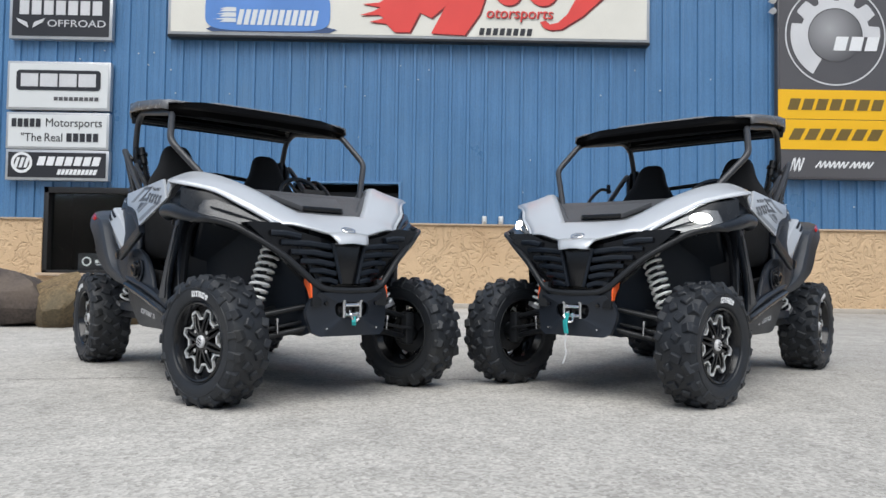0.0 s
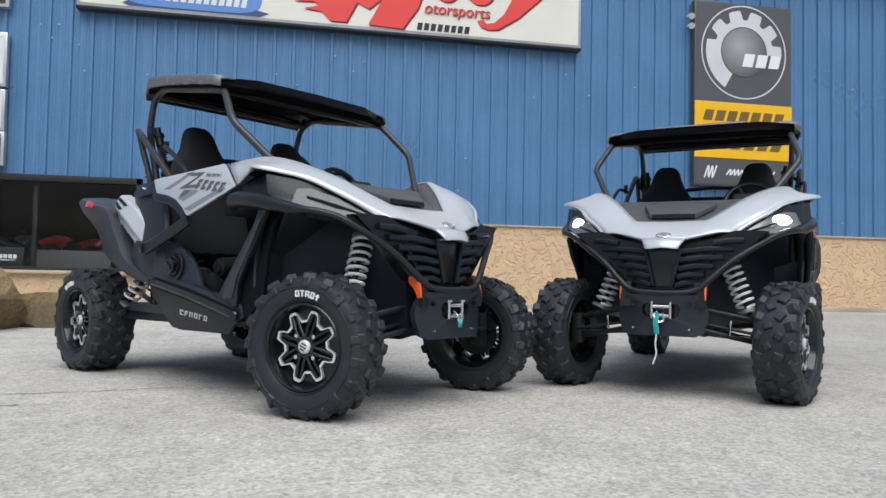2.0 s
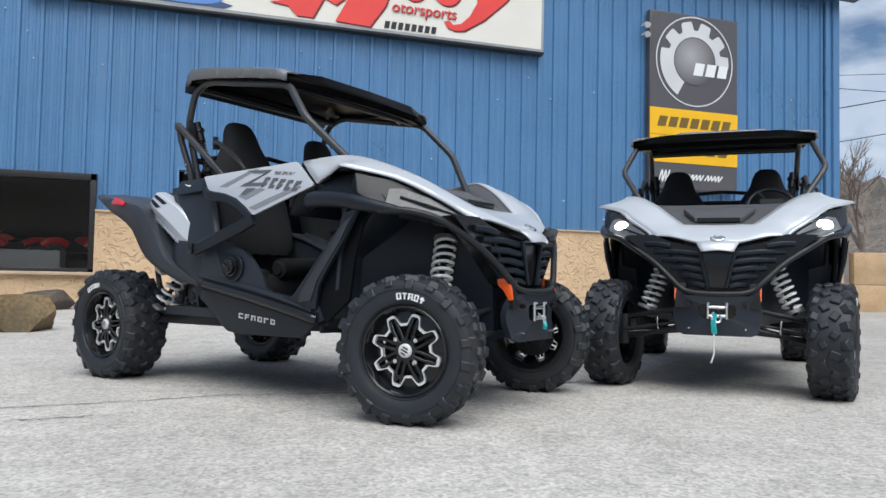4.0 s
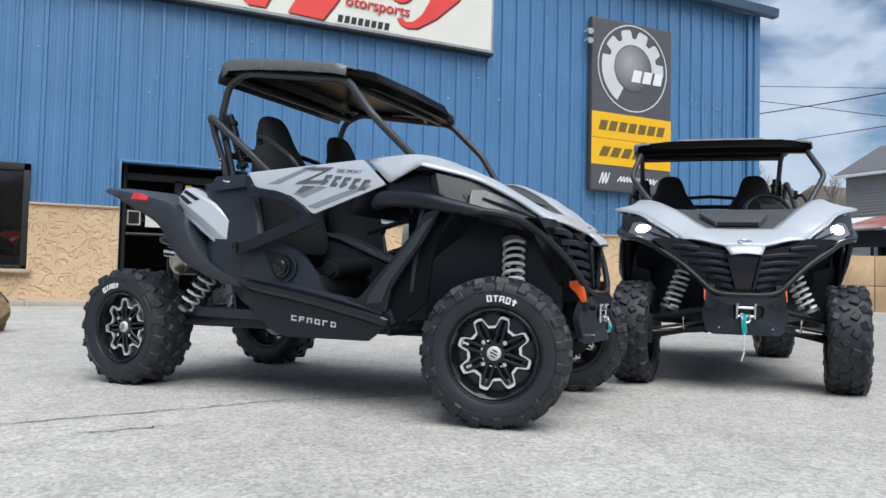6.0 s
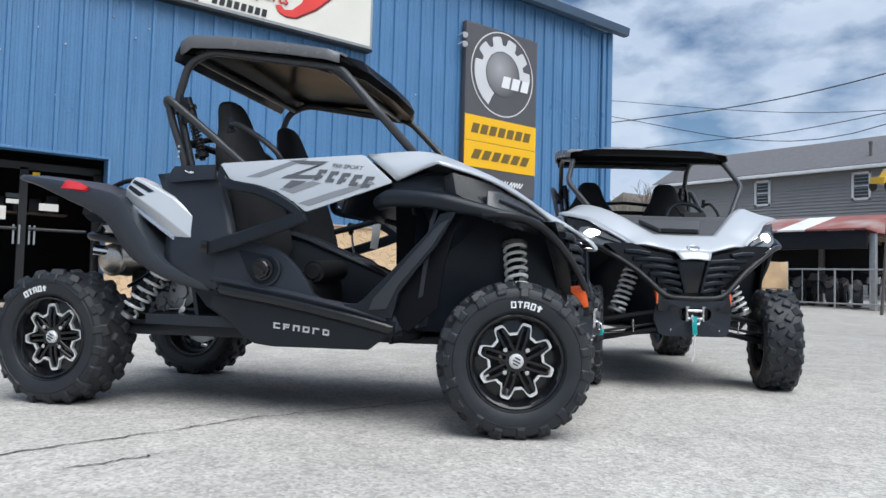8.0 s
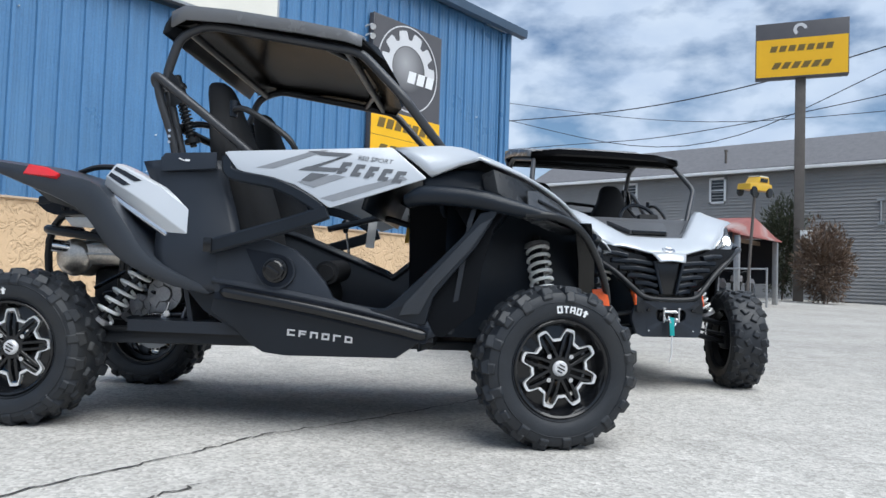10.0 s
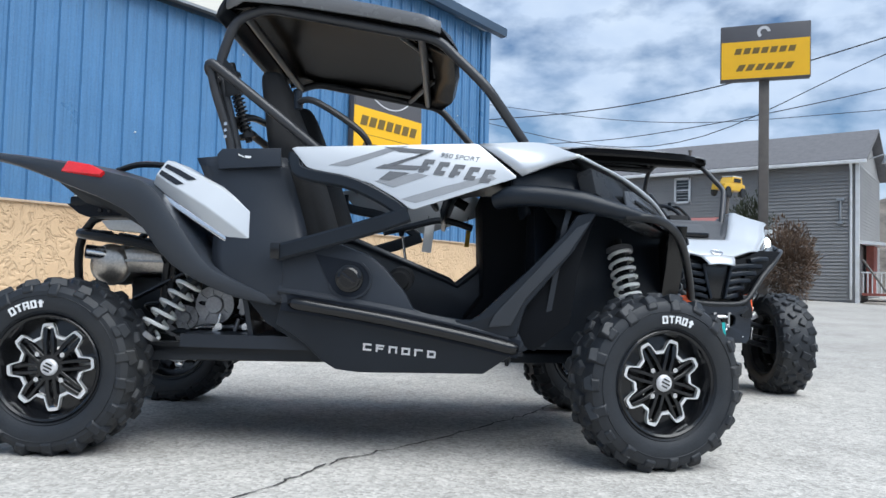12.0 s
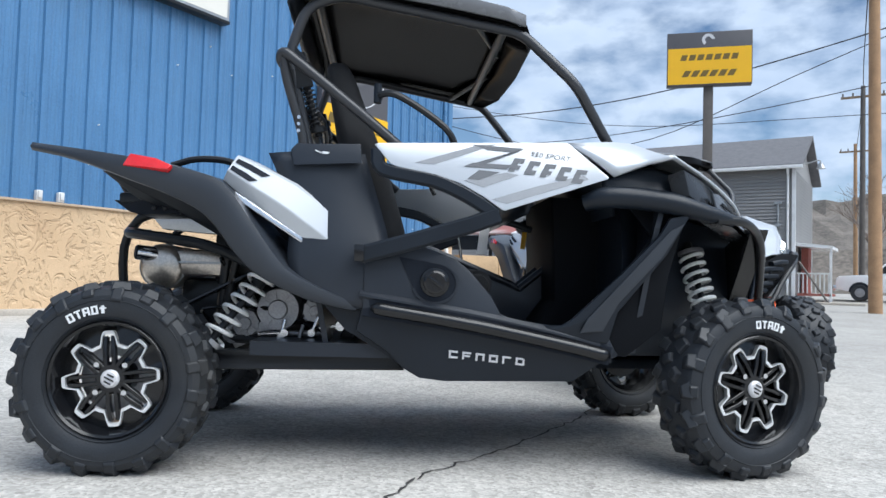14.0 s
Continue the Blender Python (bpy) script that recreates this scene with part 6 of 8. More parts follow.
def cage_and_roof(utv):
    R = 0.023
    for s in (1, -1):
        bm = flat_bm()
        p = mirror([(0.70, 0.475, 1.14), (0.46, 0.655, 1.425), (0.265, 0.585, 1.630), (-0.42, 0.565, 1.745), (-0.545, 0.56, 1.695), (-0.605, 0.555, 1.51), (-0.51, 0.53, 1.12)], s)
        sweep(bm, bent(p, 0.055), circle(R * 0.86, 12), up=(0, 1, 0))
        part("cage_side_tube", bm, GREY_TUBE, utv, "dark grey steel roll cage tube")
        bm = flat_bm()
        tube(bm, mirror([(-0.595, 0.575, 1.44), (-0.625, 0.60, 1.475), (-0.615, 0.62, 1.50), (-0.56, 0.625, 1.465), (-0.30, 0.625, 1.265), (-0.17, 0.62, 1.16)], s), R * 0.84, 4)
        part("cage_brace", bm, GREY_TUBE, utv)
        bm = flat_bm()
        tube(bm, mirror([(-0.615, 0.61, 1.485), (-0.60, 0.60, 1.40), (-0.545, 0.575, 1.22), (-0.535, 0.57, 1.13)], s), R * 0.80, 4)
        part("cage_brace", bm, GREY_TUBE, utv)
        for z in (1.27, 1.245, 1.22):
            bm = flat_bm()
            rod(bm, (-0.555, 0.587 * s, z), (-0.555, 0.602 * s, z), 0.007, segs=8)
            part("cage_bolt", bm, CHROME, utv)
        coil = coil_shock(utv, (-0.565, 0.52 * s, 1.50), (-0.49, 0.49 * s, 1.22), 0.022, 13)
        for c in coil.children:
            c.data.materials[0] = BLACK_STEEL
        tagged(coil, "black damper between cage and seat frame")
        bm = flat_bm()
        plate(bm, mirror([(-0.60, 0.57, 1.56), (-0.54, 0.57, 1.50), (-0.51, 0.57, 1.40), (-0.585, 0.565, 1.38)], s), (0, -0.008 * s, 0))
        part("gusset", bm, BLACK_STEEL, utv)
        bm = flat_bm()
        rod(bm, (0.10, 0.565 * s, 1.66), (0.24, 0.16 * s, 1.675), 0.014)
        part("roof_strut", bm, BLACK_STEEL, utv)
    for x, z, y in ((0.20, 1.645, 0.57), (-0.50, 1.715, 0.56), (-0.55, 1.30, 0.54)):
        bm = flat_bm()
        rod(bm, (x, -y, z), (x, y, z), 0.018)
        part("cage_cross_tube", bm, BLACK_STEEL, utv)
    for s in (1, -1):
        bm = flat_bm()
        tube(bm, [(-0.55, 0.52 * s, 1.30), (-0.53, 0.30 * s, 1.36), (-0.52, 0.0, 1.385)], 0.015, 4)
        part("harness_bar", bm, BLACK_STEEL, utv)
    # roof: a shell that climbs to the rear, with a flat side facet and a raised middle
    prof = [(-0.57, 0.60, 1.792), (-0.50, 0.625, 1.812), (-0.30, 0.634, 1.792), (0.0, 0.634, 1.748), (0.20, 0.632, 1.712), (0.275, 0.618, 1.690)]
    rows = []
    for i, (x, y, z) in enumerate(prof):
        d = 0.066 - 0.004 * i
        rows.append([(x, -y - 0.004, z - d), (x, -y, z), (x, -y + 0.05, z + 0.012), (x, -0.34, z + 0.016), (x, -0.28, z + 0.036), (x, 0.28, z + 0.036), (x, 0.34, z + 0.016), (x, y - 0.05, z + 0.012), (x, y, z), (x, y + 0.004, z - d)])
    bm = flat_bm()
    grid(bm, rows)
    roof = part("roof", bm, ROOF_GREY, utv, "charcoal hard roof with a black underside", angle=20)
    m = roof.modifiers.new("thickness", "SOLIDIFY")
    m.thickness = 0.012
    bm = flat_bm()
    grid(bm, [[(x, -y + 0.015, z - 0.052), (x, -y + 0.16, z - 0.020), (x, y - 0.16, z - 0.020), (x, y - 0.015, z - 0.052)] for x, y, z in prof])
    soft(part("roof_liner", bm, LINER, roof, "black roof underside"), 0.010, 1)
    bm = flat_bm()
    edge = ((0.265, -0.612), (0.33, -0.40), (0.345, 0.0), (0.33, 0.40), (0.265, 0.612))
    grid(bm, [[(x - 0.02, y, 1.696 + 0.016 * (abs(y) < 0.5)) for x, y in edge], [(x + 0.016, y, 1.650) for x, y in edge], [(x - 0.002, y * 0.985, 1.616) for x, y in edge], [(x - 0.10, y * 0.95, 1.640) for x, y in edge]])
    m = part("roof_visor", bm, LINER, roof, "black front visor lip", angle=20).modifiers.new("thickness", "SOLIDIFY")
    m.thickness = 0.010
    bm = flat_bm()
    grid(bm, [[(-0.555, -0.60, 1.79), (-0.575, 0, 1.82), (-0.555, 0.60, 1.79)], [(-0.60, -0.59, 1.735), (-0.62, 0, 1.75), (-0.60, 0.59, 1.735)], [(-0.61, -0.58, 1.70), (-0.63, 0, 1.71), (-0.61, 0.58, 1.70)]])
    soft(part("roof_rear_lip", bm, BLACK_PLASTIC, roof, "black rear roof lip"), 0.012, 1)


def seat(utv, s):
    y = 0.33 * s
    st = new("seat")
    st.parent = utv
    tagged(st, "black bucket seat with a tall shouldered back")
    # backrest as stacked rounded sections, leaning back
    rows = [(0.0, 0.25, 0.09), (0.16, 0.255, 0.10), (0.34, 0.25, 0.095), (0.48, 0.235, 0.085), (0.575, 0.195, 0.075), (0.635, 0.155, 0.07), (0.68, 0.122, 0.065), (0.75, 0.108, 0.060), (0.805, 0.085, 0.05), (0.83, 0.045, 0.03)]
    bm = flat_bm()
    rings = []
    for h, w, d in rows:
        x, z = -0.20 - 0.29 * h, 0.72 + h
        ring = []
        for k in range(20):
            a = 2 * math.pi * k / 20
            c, q = math.cos(a), math.sin(a)
            ring.append(bm.verts.new((x + d * math.copysign(abs(c) ** 0.7, c), y + w * math.copysign(abs(q) ** 0.6, q), z)))
        rings.append(ring)
    for r0, r1 in zip(rings, rings[1:]):
        for k in range(20):
            bm.faces.new((r0[k], r0[(k + 1) % 20], r1[(k + 1) % 20], r1[k]))
    bm.faces.new(rings[0][::-1])
    bm.faces.new(rings[-1])
    b = part("seat_back", bm, FABRIC, st)
    m = b.modifiers.new("smooth", "SUBSURF")
    m.levels = m.render_levels = 1
    bm = flat_bm()
    box(bm, (-0.05, y, 0.57), (0.38, 0.46, 0.13), (0, -4, 0), 0.05)
    part("seat_cushion", bm, FABRIC, st)
    for k in (-1, 1):
        bm = flat_bm()
        box(bm, (-0.08, y + 0.22 * k, 0.61), (0.34, 0.07, 0.14), (0, 4, 0), 0.03)
        part("seat_bolster", bm, FABRIC, st)


def cockpit(utv):
    bm = flat_bm()
    plate(bm, [(-0.70, -0.60, 0.40), (0.62, -0.63, 0.40), (0.62, 0.63, 0.40), (-0.70, 0.60, 0.40)], (0, 0, 0.05))
    plate(bm, [(0.68, -0.655, 0.44), (0.68, 0.655, 0.44), (0.75, 0.70, 0.90), (0.78, 0.69, 1.0), (0.78, 0.60, 1.08), (0.78, -0.60, 1.08), (0.78, -0.69, 1.0), (0.75, -0.70, 0.90)], (0.02, 0, 0))
    plate(bm, [(-0.42, -0.58, 0.44), (-0.42, 0.58, 0.44), (-0.55, 0.58, 1.10), (-0.55, -0.58, 1.10)], (-0.02, 0, 0))
    part("floor_tub", bm, GREY_PLASTIC, utv, "black moulded floor tub", flat=True)
    bm = flat_bm()
    plate(bm, [(-0.25, -0.07, 0.45), (0.60, -0.07, 0.45), (0.62, -0.07, 0.80), (0.50, -0.07, 0.77), (0.37, -0.07, 0.665), (0.33, -0.07, 0.69), (-0.11, -0.07, 0.862), (-0.25, -0.07, 0.90)], (0, 0.14, 0), 0.02)
    part("centre_tunnel", bm, FENDER_GREY, utv)
    # foot well likewise takes its depth of shade from the colour
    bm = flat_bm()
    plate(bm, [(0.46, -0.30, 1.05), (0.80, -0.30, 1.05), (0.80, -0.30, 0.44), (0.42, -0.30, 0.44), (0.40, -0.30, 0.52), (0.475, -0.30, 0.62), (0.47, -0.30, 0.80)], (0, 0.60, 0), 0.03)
    part("foot_well", bm, WELL_SHADE, utv, "black moulded foot well")
    bm = flat_bm()
    grid(bm, [[(0.30, -0.58, 0.95), (0.30, 0.58, 0.95)], [(0.34, -0.58, 1.10), (0.34, 0.58, 1.10)], [(0.42, -0.58, 1.165), (0.42, 0.58, 1.165)], [(0.60, -0.56, 1.16), (0.60, 0.56, 1.16)], [(0.64, -0.56, 0.95), (0.64, 0.56, 0.95)]])
    soft(part("dashboard", bm, BLACK_PLASTIC, utv, "black moulded dashboard"), 0.02, 1)
    bm = flat_bm()
    box(bm, (0.36, 0.33, 1.185), (0.05, 0.16, 0.08), (0, -20, 0), 0.015)
    part("instrument_pod", bm, FABRIC, utv)
    for name, x, z, w, h, mat, lab in (("paper_tag", 0.23, 0.885, 0.045, 0.14, WHITE_MARK, "white paper tag on a string"), ("warning_tag", 0.42, 0.885, 0.022, 0.08, SIGN_YELLOW, "yellow paper tag")):
        bm = flat_bm()
        box(bm, (x, 0.1, z), (w, 0.003, h), (0, 6, 0))
        part(name, bm, mat, utv, lab)
        bm = flat_bm()
        rod(bm, (x, 0.1, z + h / 2), (x, 0.1, 0.99), 0.0025, segs=6)
        part("tag_string", bm, BLACK_PLASTIC, utv)
    bm = flat_bm()
    rod(bm, (0.125, 0.05, 0.78), (0.106, 0.05, 0.905), 0.007, 0.006, 10)
    lever = part("gear_lever", bm, CHROME, utv, "thin steel gear lever")
    bm = flat_bm()
    lathe(bm, [(0.0, -0.034), (0.010, -0.032), (0.015, -0.012), (0.021, 0.010), (0.022, 0.024), (0.014, 0.035), (0.0, 0.037)], "z", 16)
    knob = part("lever_knob", bm, BLACK_PLASTIC, lever, "black lever knob")
    knob.location = (0.104, 0.05, 0.918)
    bm = flat_bm()
    tube(bm, [(0.44, 0.02, 0.93), (0.30, 0.02, 0.965), (0.16, 0.02, 0.935), (0.02, 0.02, 0.90)], 0.016, 4, 10)
    part("grab_handle", bm, BLACK_PLASTIC, utv, "black grab handle below the dash")
    for y in (-0.074, 0.074):
        bm = flat_bm()
        sweep(bm, [(-0.25, y, 0.893), (-0.10, y, 0.852), (0.33, y, 0.683), (0.37, y, 0.660), (0.49, y, 0.758)], strip(0.034, 0.030, 0.8))
        part("tunnel_edge", bm, FENDER_GREY, utv)
    for s in (1, -1):
        bm = flat_bm()
        rod(bm, (0.135, 0.52 * s, 0.675), (0.130, 0.16 * s, 0.690), 0.052, segs=20)
        bmesh.ops.bevel(bm, geom=[e for e in bm.edges if len(e.link_faces) == 2 and e.calc_face_angle() > 1.0], offset=0.018, segments=3, affect="EDGES")
        part("seat_front_roll", bm, FABRIC, utv, "rounded black seat front")
    # steering wheel
    m = pose(0.19, 0.33, 1.185, 0, 62 - 90, 0) @ pose(0, 0, 0, 0, 90, 0)
    bm = flat_bm()
    ring = [m @ Vector((0.155 * math.cos(2 * math.pi * k / 36), 0.155 * math.sin(2 * math.pi * k / 36), 0)) for k in range(37)]
    sweep(bm, ring, circle(0.015, 8), up=tuple(m.to_3x3() @ Vector((0, 0, 1))), caps=False)
    sw = part("steering_wheel", bm, BLACK_PLASTIC, utv, "black steering wheel")
    bm = flat_bm()
    for a in (0, 120, 240):
        a = radians(a)
        rod(bm, m @ Vector((0, 0, 0)), m @ Vector((0.15 * math.sin(a), 0.15 * math.cos(a), 0)), 0.011)
    rod(bm, m @ Vector((0, 0, -0.02)), m @ Vector((0, 0, 0.02)), 0.045)
    part("wheel_spoke", bm, FABRIC, sw)
    bm = flat_bm()
    rod(bm, (0.2, 0.33, 1.18), (0.42, 0.33, 1.06), 0.025)
    part("steering_column", bm, BLACK_PLASTIC, utv)
    for s in (1, -1):
        seat(utv, s)
        bm = flat_bm()
        tube(bm, [(0.03, 0.63 * s, 1.15), (-0.02, 0.66 * s, 1.24), (-0.18, 0.66 * s, 1.345), (-0.25, 0.64 * s, 1.36), (-0.27, 0.60 * s, 1.34)], 0.013, 4, 8)
        part("shoulder_bar", bm, BLACK_STEEL, utv)
        bm = flat_bm()
        rod(bm, (-0.27, 0.62 * s, 1.33), (-0.27, 0.62 * s, 1.40), 0.015)
        part("damper_knob", bm, BLACK_PLASTIC, utv)


def rear_end(utv):
    bm = flat_bm()
    box(bm, (-0.78, 0, 0.50), (0.52, 0.56, 0.34), bevel=0.04)
    box(bm, (-0.72, 0, 0.78), (0.36, 0.66, 0.26), bevel=0.03)
    part("engine_block", bm, BLACK_STEEL, utv, "black engine and gearbox block")
    for x, z, r, dy in ((-0.632, 0.557, 0.086, -0.37), (-0.492, 0.556, 0.046, -0.37), (-0.76, 0.50, 0.055, -0.34)):
        bm = flat_bm()
        rod(bm, (x, dy + 0.10, z), (x, dy - 0.03, z), r, r * 0.92, 26)
        rod(bm, (x, dy - 0.03, z), (x, dy - 0.045, z), r * 0.45, r * 0.4, 18)
        for k in range(8):
            a = 2 * math.pi * k / 8 + 0.2
            box(bm, (x + r * 0.66 * math.cos(a), dy - 0.032, z + r * 0.66 * math.sin(a)), (r * 0.44, 0.010, 0.008), (0, -math.degrees(a), 0))
            rod(bm, (x + r * 0.84 * math.cos(a), dy, z + r * 0.84 * math.sin(a)), (x + r * 0.84 * math.cos(a), dy - 0.036, z + r * 0.84 * math.sin(a)), 0.008, segs=6)
        part("engine_cover", bm, ALLOY, utv, "round cast engine cover")
    for k, (a, b, r) in enumerate((((-0.70, -0.36, 0.46), (-0.42, -0.38, 0.47), 0.012), ((-0.52, -0.38, 0.555), (-0.55, -0.39, 0.44), 0.008), ((-0.40, -0.36, 0.50), (-0.30, -0.40, 0.66), 0.018), ((-0.85, -0.36, 0.46), (-0.80, -0.40, 0.74), 0.016), ((-0.90, 0.36, 0.46), (-0.80, 0.40, 0.74), 0.016))):
        bm = flat_bm()
        rod(bm, a, b, r)
        part("engine_pipe", bm, ALLOY if k < 2 else BLACK_STEEL, utv)
    for a, b, r in (((-0.60, -0.42, 0.52), (-0.615, -0.425, 0.455), 0.006), ((-0.70, -0.41, 0.462), (-0.60, -0.43, 0.470), 0.007), ((-0.44, -0.40, 0.62), (-0.50, -0.405, 0.47), 0.007), ((-0.47, -0.41, 0.49), (-0.39, -0.41, 0.50), 0.009)):
        bm = flat_bm()
        rod(bm, a, b, r, segs=10)
        rod(bm, Vector(b) + Vector((0, 0.012, 0)), Vector(b) - Vector((0, 0.012, 0)), r * 2.1, segs=10)
        part("linkage", bm, CHROME, utv, "bright steel linkage")
    rnd = random.Random(21)
    for k in range(34):
        x, z = rnd.uniform(-0.92, -0.34), rnd.uniform(0.43, 0.72)
        bm = flat_bm()
        if k % 3 == 0:
            tube(bm, [(x, -0.34, z), (x + rnd.uniform(-0.08, 0.08), -0.40, z + 0.05), (x + rnd.uniform(-0.15, 0.15), -0.37, z + rnd.uniform(-0.08, 0.14))], rnd.uniform(0.006, 0.012), 4, 8)
            part("hose", bm, BLACK_GLOSS, utv)
        elif k % 3 == 1:
            rod(bm, (x, -0.30, z), (x, -0.375, z), rnd.uniform(0.010, 0.022), segs=8)
            part("engine_bolt", bm, ALLOY, utv)
        else:
            box(bm, (x, -0.34, z), (rnd.uniform(0.03, 0.09), 0.05, rnd.uniform(0.02, 0.06)), (0, rnd.uniform(-30, 30), 0), 0.005)
            part("bracket", bm, rnd.choice([ALLOY, BLACK_STEEL, BLACK_GLOSS]), utv)
    for s in (1, -1):
        bm = flat_bm()
        tube(bm, [(-0.45, 0.38 * s, 0.44), (-0.80, 0.36 * s, 0.44), (-1.15, 0.30 * s, 0.50), (-1.26, 0.28 * s, 0.66), (-1.20, 0.30 * s, 0.90), (-0.80, 0.42 * s, 0.98), (-0.58, 0.50 * s, 1.08)], 0.018, 4, 10)
        part("rear_frame_tube", bm, BLACK_STEEL, utv)
        bm = flat_bm()
        tube(bm, [(-0.86, 0.36 * s, 0.45), (-0.84, 0.38 * s, 0.75), (-0.80, 0.40 * s, 0.95)], 0.018, 3, 10)
        part("rear_frame_tube", bm, BLACK_STEEL, utv)
        bm = flat_bm()
        tube(bm, [(-1.235, 0.06 * s, 0.850), (-1.225, 0.34 * s, 0.842), (-1.13, 0.44 * s, 0.828), (-0.90, 0.465 * s, 0.797), (-0.72, 0.48 * s, 0.728)], 0.021, 4, 10)
        part("rear_bumper_tube", bm, BLACK_STEEL, utv)
        bm = flat_bm()
        tube(bm, [(-1.30, 0.30 * s, 1.085), (-1.24, 0.32 * s, 1.00), (-1.18, 0.36 * s, 0.995)], 0.014, 4, 8)
        part("grab_rail", bm, BLACK_STEEL, utv)
        bm = flat_bm()
        tube(bm, [(-1.05, 0.42 * s, 1.10), (-0.95, 0.44 * s, 1.125), (-0.82, 0.46 * s, 1.115), (-0.76, 0.47 * s, 1.06)], 0.013, 4, 8)
        part("bed_rail", bm, BLACK_STEEL, utv)
    # cargo bed
    bm = flat_bm()
    plate(bm, [(-1.24, -0.42, 0.99), (-0.62, -0.46, 1.02), (-0.62, 0.46, 1.02), (-1.24, 0.42, 0.99)], (0, 0, -0.04), 0.01)
    box(bm, (-0.96, 0, 0.945), (0.42, 0.80, 0.08), bevel=0.02)
    part("cargo_bed", bm, BLACK_PLASTIC, utv, "shallow black cargo bed")
    bm = flat_bm()
    plate(bm, [(-1.105, -0.435, 0.892), (-0.882, -0.455, 0.898), (-0.830, -0.46, 0.836), (-1.070, -0.435, 0.853)], (0, 0.06, 0), 0.006)
    part("heat_shield", bm, SIGN_FRAME, utv, "bare aluminium heat shield")
    bm = flat_bm()
    plate(bm, [(-1.27, -0.40, 0.962), (-1.10, -0.45, 0.955), (-0.95, -0.46, 0.945), (-0.96, -0.46, 0.915), (-1.16, -0.44, 0.905), (-1.205, -0.42, 0.918)], (0, 0.84, 0), 0.008)
    part("tail_panel", bm, MATT_BLACK, utv, "black stepped tail panel")
    for x, z in ((-1.10, 0.93), (-1.06, 0.93)):
        bm = flat_bm()
        rod(bm, (x, -0.46, z), (x, -0.445, z), 0.008, segs=8)
        part("panel_rivet", bm, BLACK_GLOSS, utv)
    # muffler across the tail, its domed end plate looking out to the side
    bm = flat_bm()
    lathe(bm, [(0.0, -0.392), (0.060, -0.388), (0.078, -0.378), (0.084, -0.362), (0.084, 0.20), (0.0, 0.20)], "y", 32)
    ex = part("muffler", bm, EXHAUST, utv, "heat-coloured steel muffler", angle=50)
    ex.location = (-1.085, 0, 0.712)
    for y in (-0.362, -0.24, -0.05):
        bm = flat_bm()
        lathe(bm, [(0.084, -0.006), (0.088, -0.003), (0.088, 0.003), (0.084, 0.006)], "y", 32)
        ringp = part("muffler_band", bm, GALV, ex)
        ringp.location = (0, y, 0)
    bm = flat_bm()
    box(bm, (0.145, -0.24, 0.018), (0.20, 0.28, 0.105), bevel=0.030)
    part("expansion_box", bm, EXHAUST, ex, "brown-tinted steel expansion box")
    bm = flat_bm()
    box(bm, (0.145, -0.383, 0.018), (0.16, 0.008, 0.010), bevel=0.002)
    part("seam", bm, GALV, ex)
    bm = flat_bm()
    tube(bm, [(0.03, -0.30, 0.05), (-0.02, -0.36, 0.045), (-0.09, -0.40, 0.052)], 0.029, 4, 20)
    part("tail_pipe", bm, CHROME, ex, "bright tail pipe")
    bm = flat_bm()
    rod(bm, (-0.085, -0.397, 0.0515), (-0.094, -0.402, 0.0525), 0.024, segs=20)
    part("pipe_mouth", bm, MATT_BLACK, ex)
    bm = flat_bm()
    tube(bm, [(0.24, -0.26, 0.02), (0.31, -0.28, -0.02), (0.34, -0.26, -0.10), (0.36, -0.20, -0.16)], 0.026, 4, 14)
    part("header_pipe", bm, EXHAUST, ex)


def front_core(utv):
    bm = flat_bm()
    secs = [(0.66, 0.54, 0.42, 1.13), (0.92, 0.30, 0.40, 1.00), (1.10, 0.24, 0.38, 0.96), (1.28, 0.18, 0.38, 0.93)]
    rings = []
    for x, w, z0, z1 in secs:
        rings.append([bm.verts.new(p) for p in ((x, -w, z0), (x, -w * 1.15, (z0 + z1) / 2), (x, -w, z1), (x, w, z1), (x, w * 1.15, (z0 + z1) / 2), (x, w, z0))])
    for a, b in zip(rings, rings[1:]):
        for k in range(6):
            bm.faces.new((a[k], a[(k + 1) % 6], b[(k + 1) % 6], b[k]))
    bm.faces.new(rings[0])
    bm.faces.new(rings[-1])
    part("front_frame_cover", bm, BLACK_PLASTIC, utv, "black frame cover between the front wheels")
    bm = flat_bm()
    plate(bm, [(-0.70, -0.42, 0.335), (1.25, -0.20, 0.335), (1.36, -0.17, 0.37), (1.36, 0.17, 0.37), (1.25, 0.20, 0.335), (-0.70, 0.42, 0.335)], (0, 0, 0.04), 0.006)
    part("skid_plate", bm, BLACK_PLASTIC, utv)


def side_by_side(x, y, fx, fy, lit, steer, label):
    a = math.degrees(math.atan2(fy, fx))
    utv = thing("side_by_side", pose(x, y, 0, 0, 0, a), label, "off-road vehicle", "two parked side-by-sides")
    for s in (1, -1):
        wheel(utv, 1.135, 0.622 * s, 0.225, s, steer)
        wheel(utv, -1.142, 0.615 * s, 0.268, s)
        silver_sides(utv, s)
        dark_sides(utv, s)
        rear_fender(utv, s)
        headlamp(utv, s, lit)
    hood_parts(utv)
    grille(utv)
    bumper(utv)
    winch(utv)
    strap(utv, lit)
    suspension(utv)
    front_core(utv)
    cage_and_roof(utv)
    cockpit(utv)
    rear_end(utv)
    return utv


side_by_side(-0.2775, 5.295, 0.607, -0.795, False, 15, "silver and black two-seat off-road side-by-side, headlamps off")
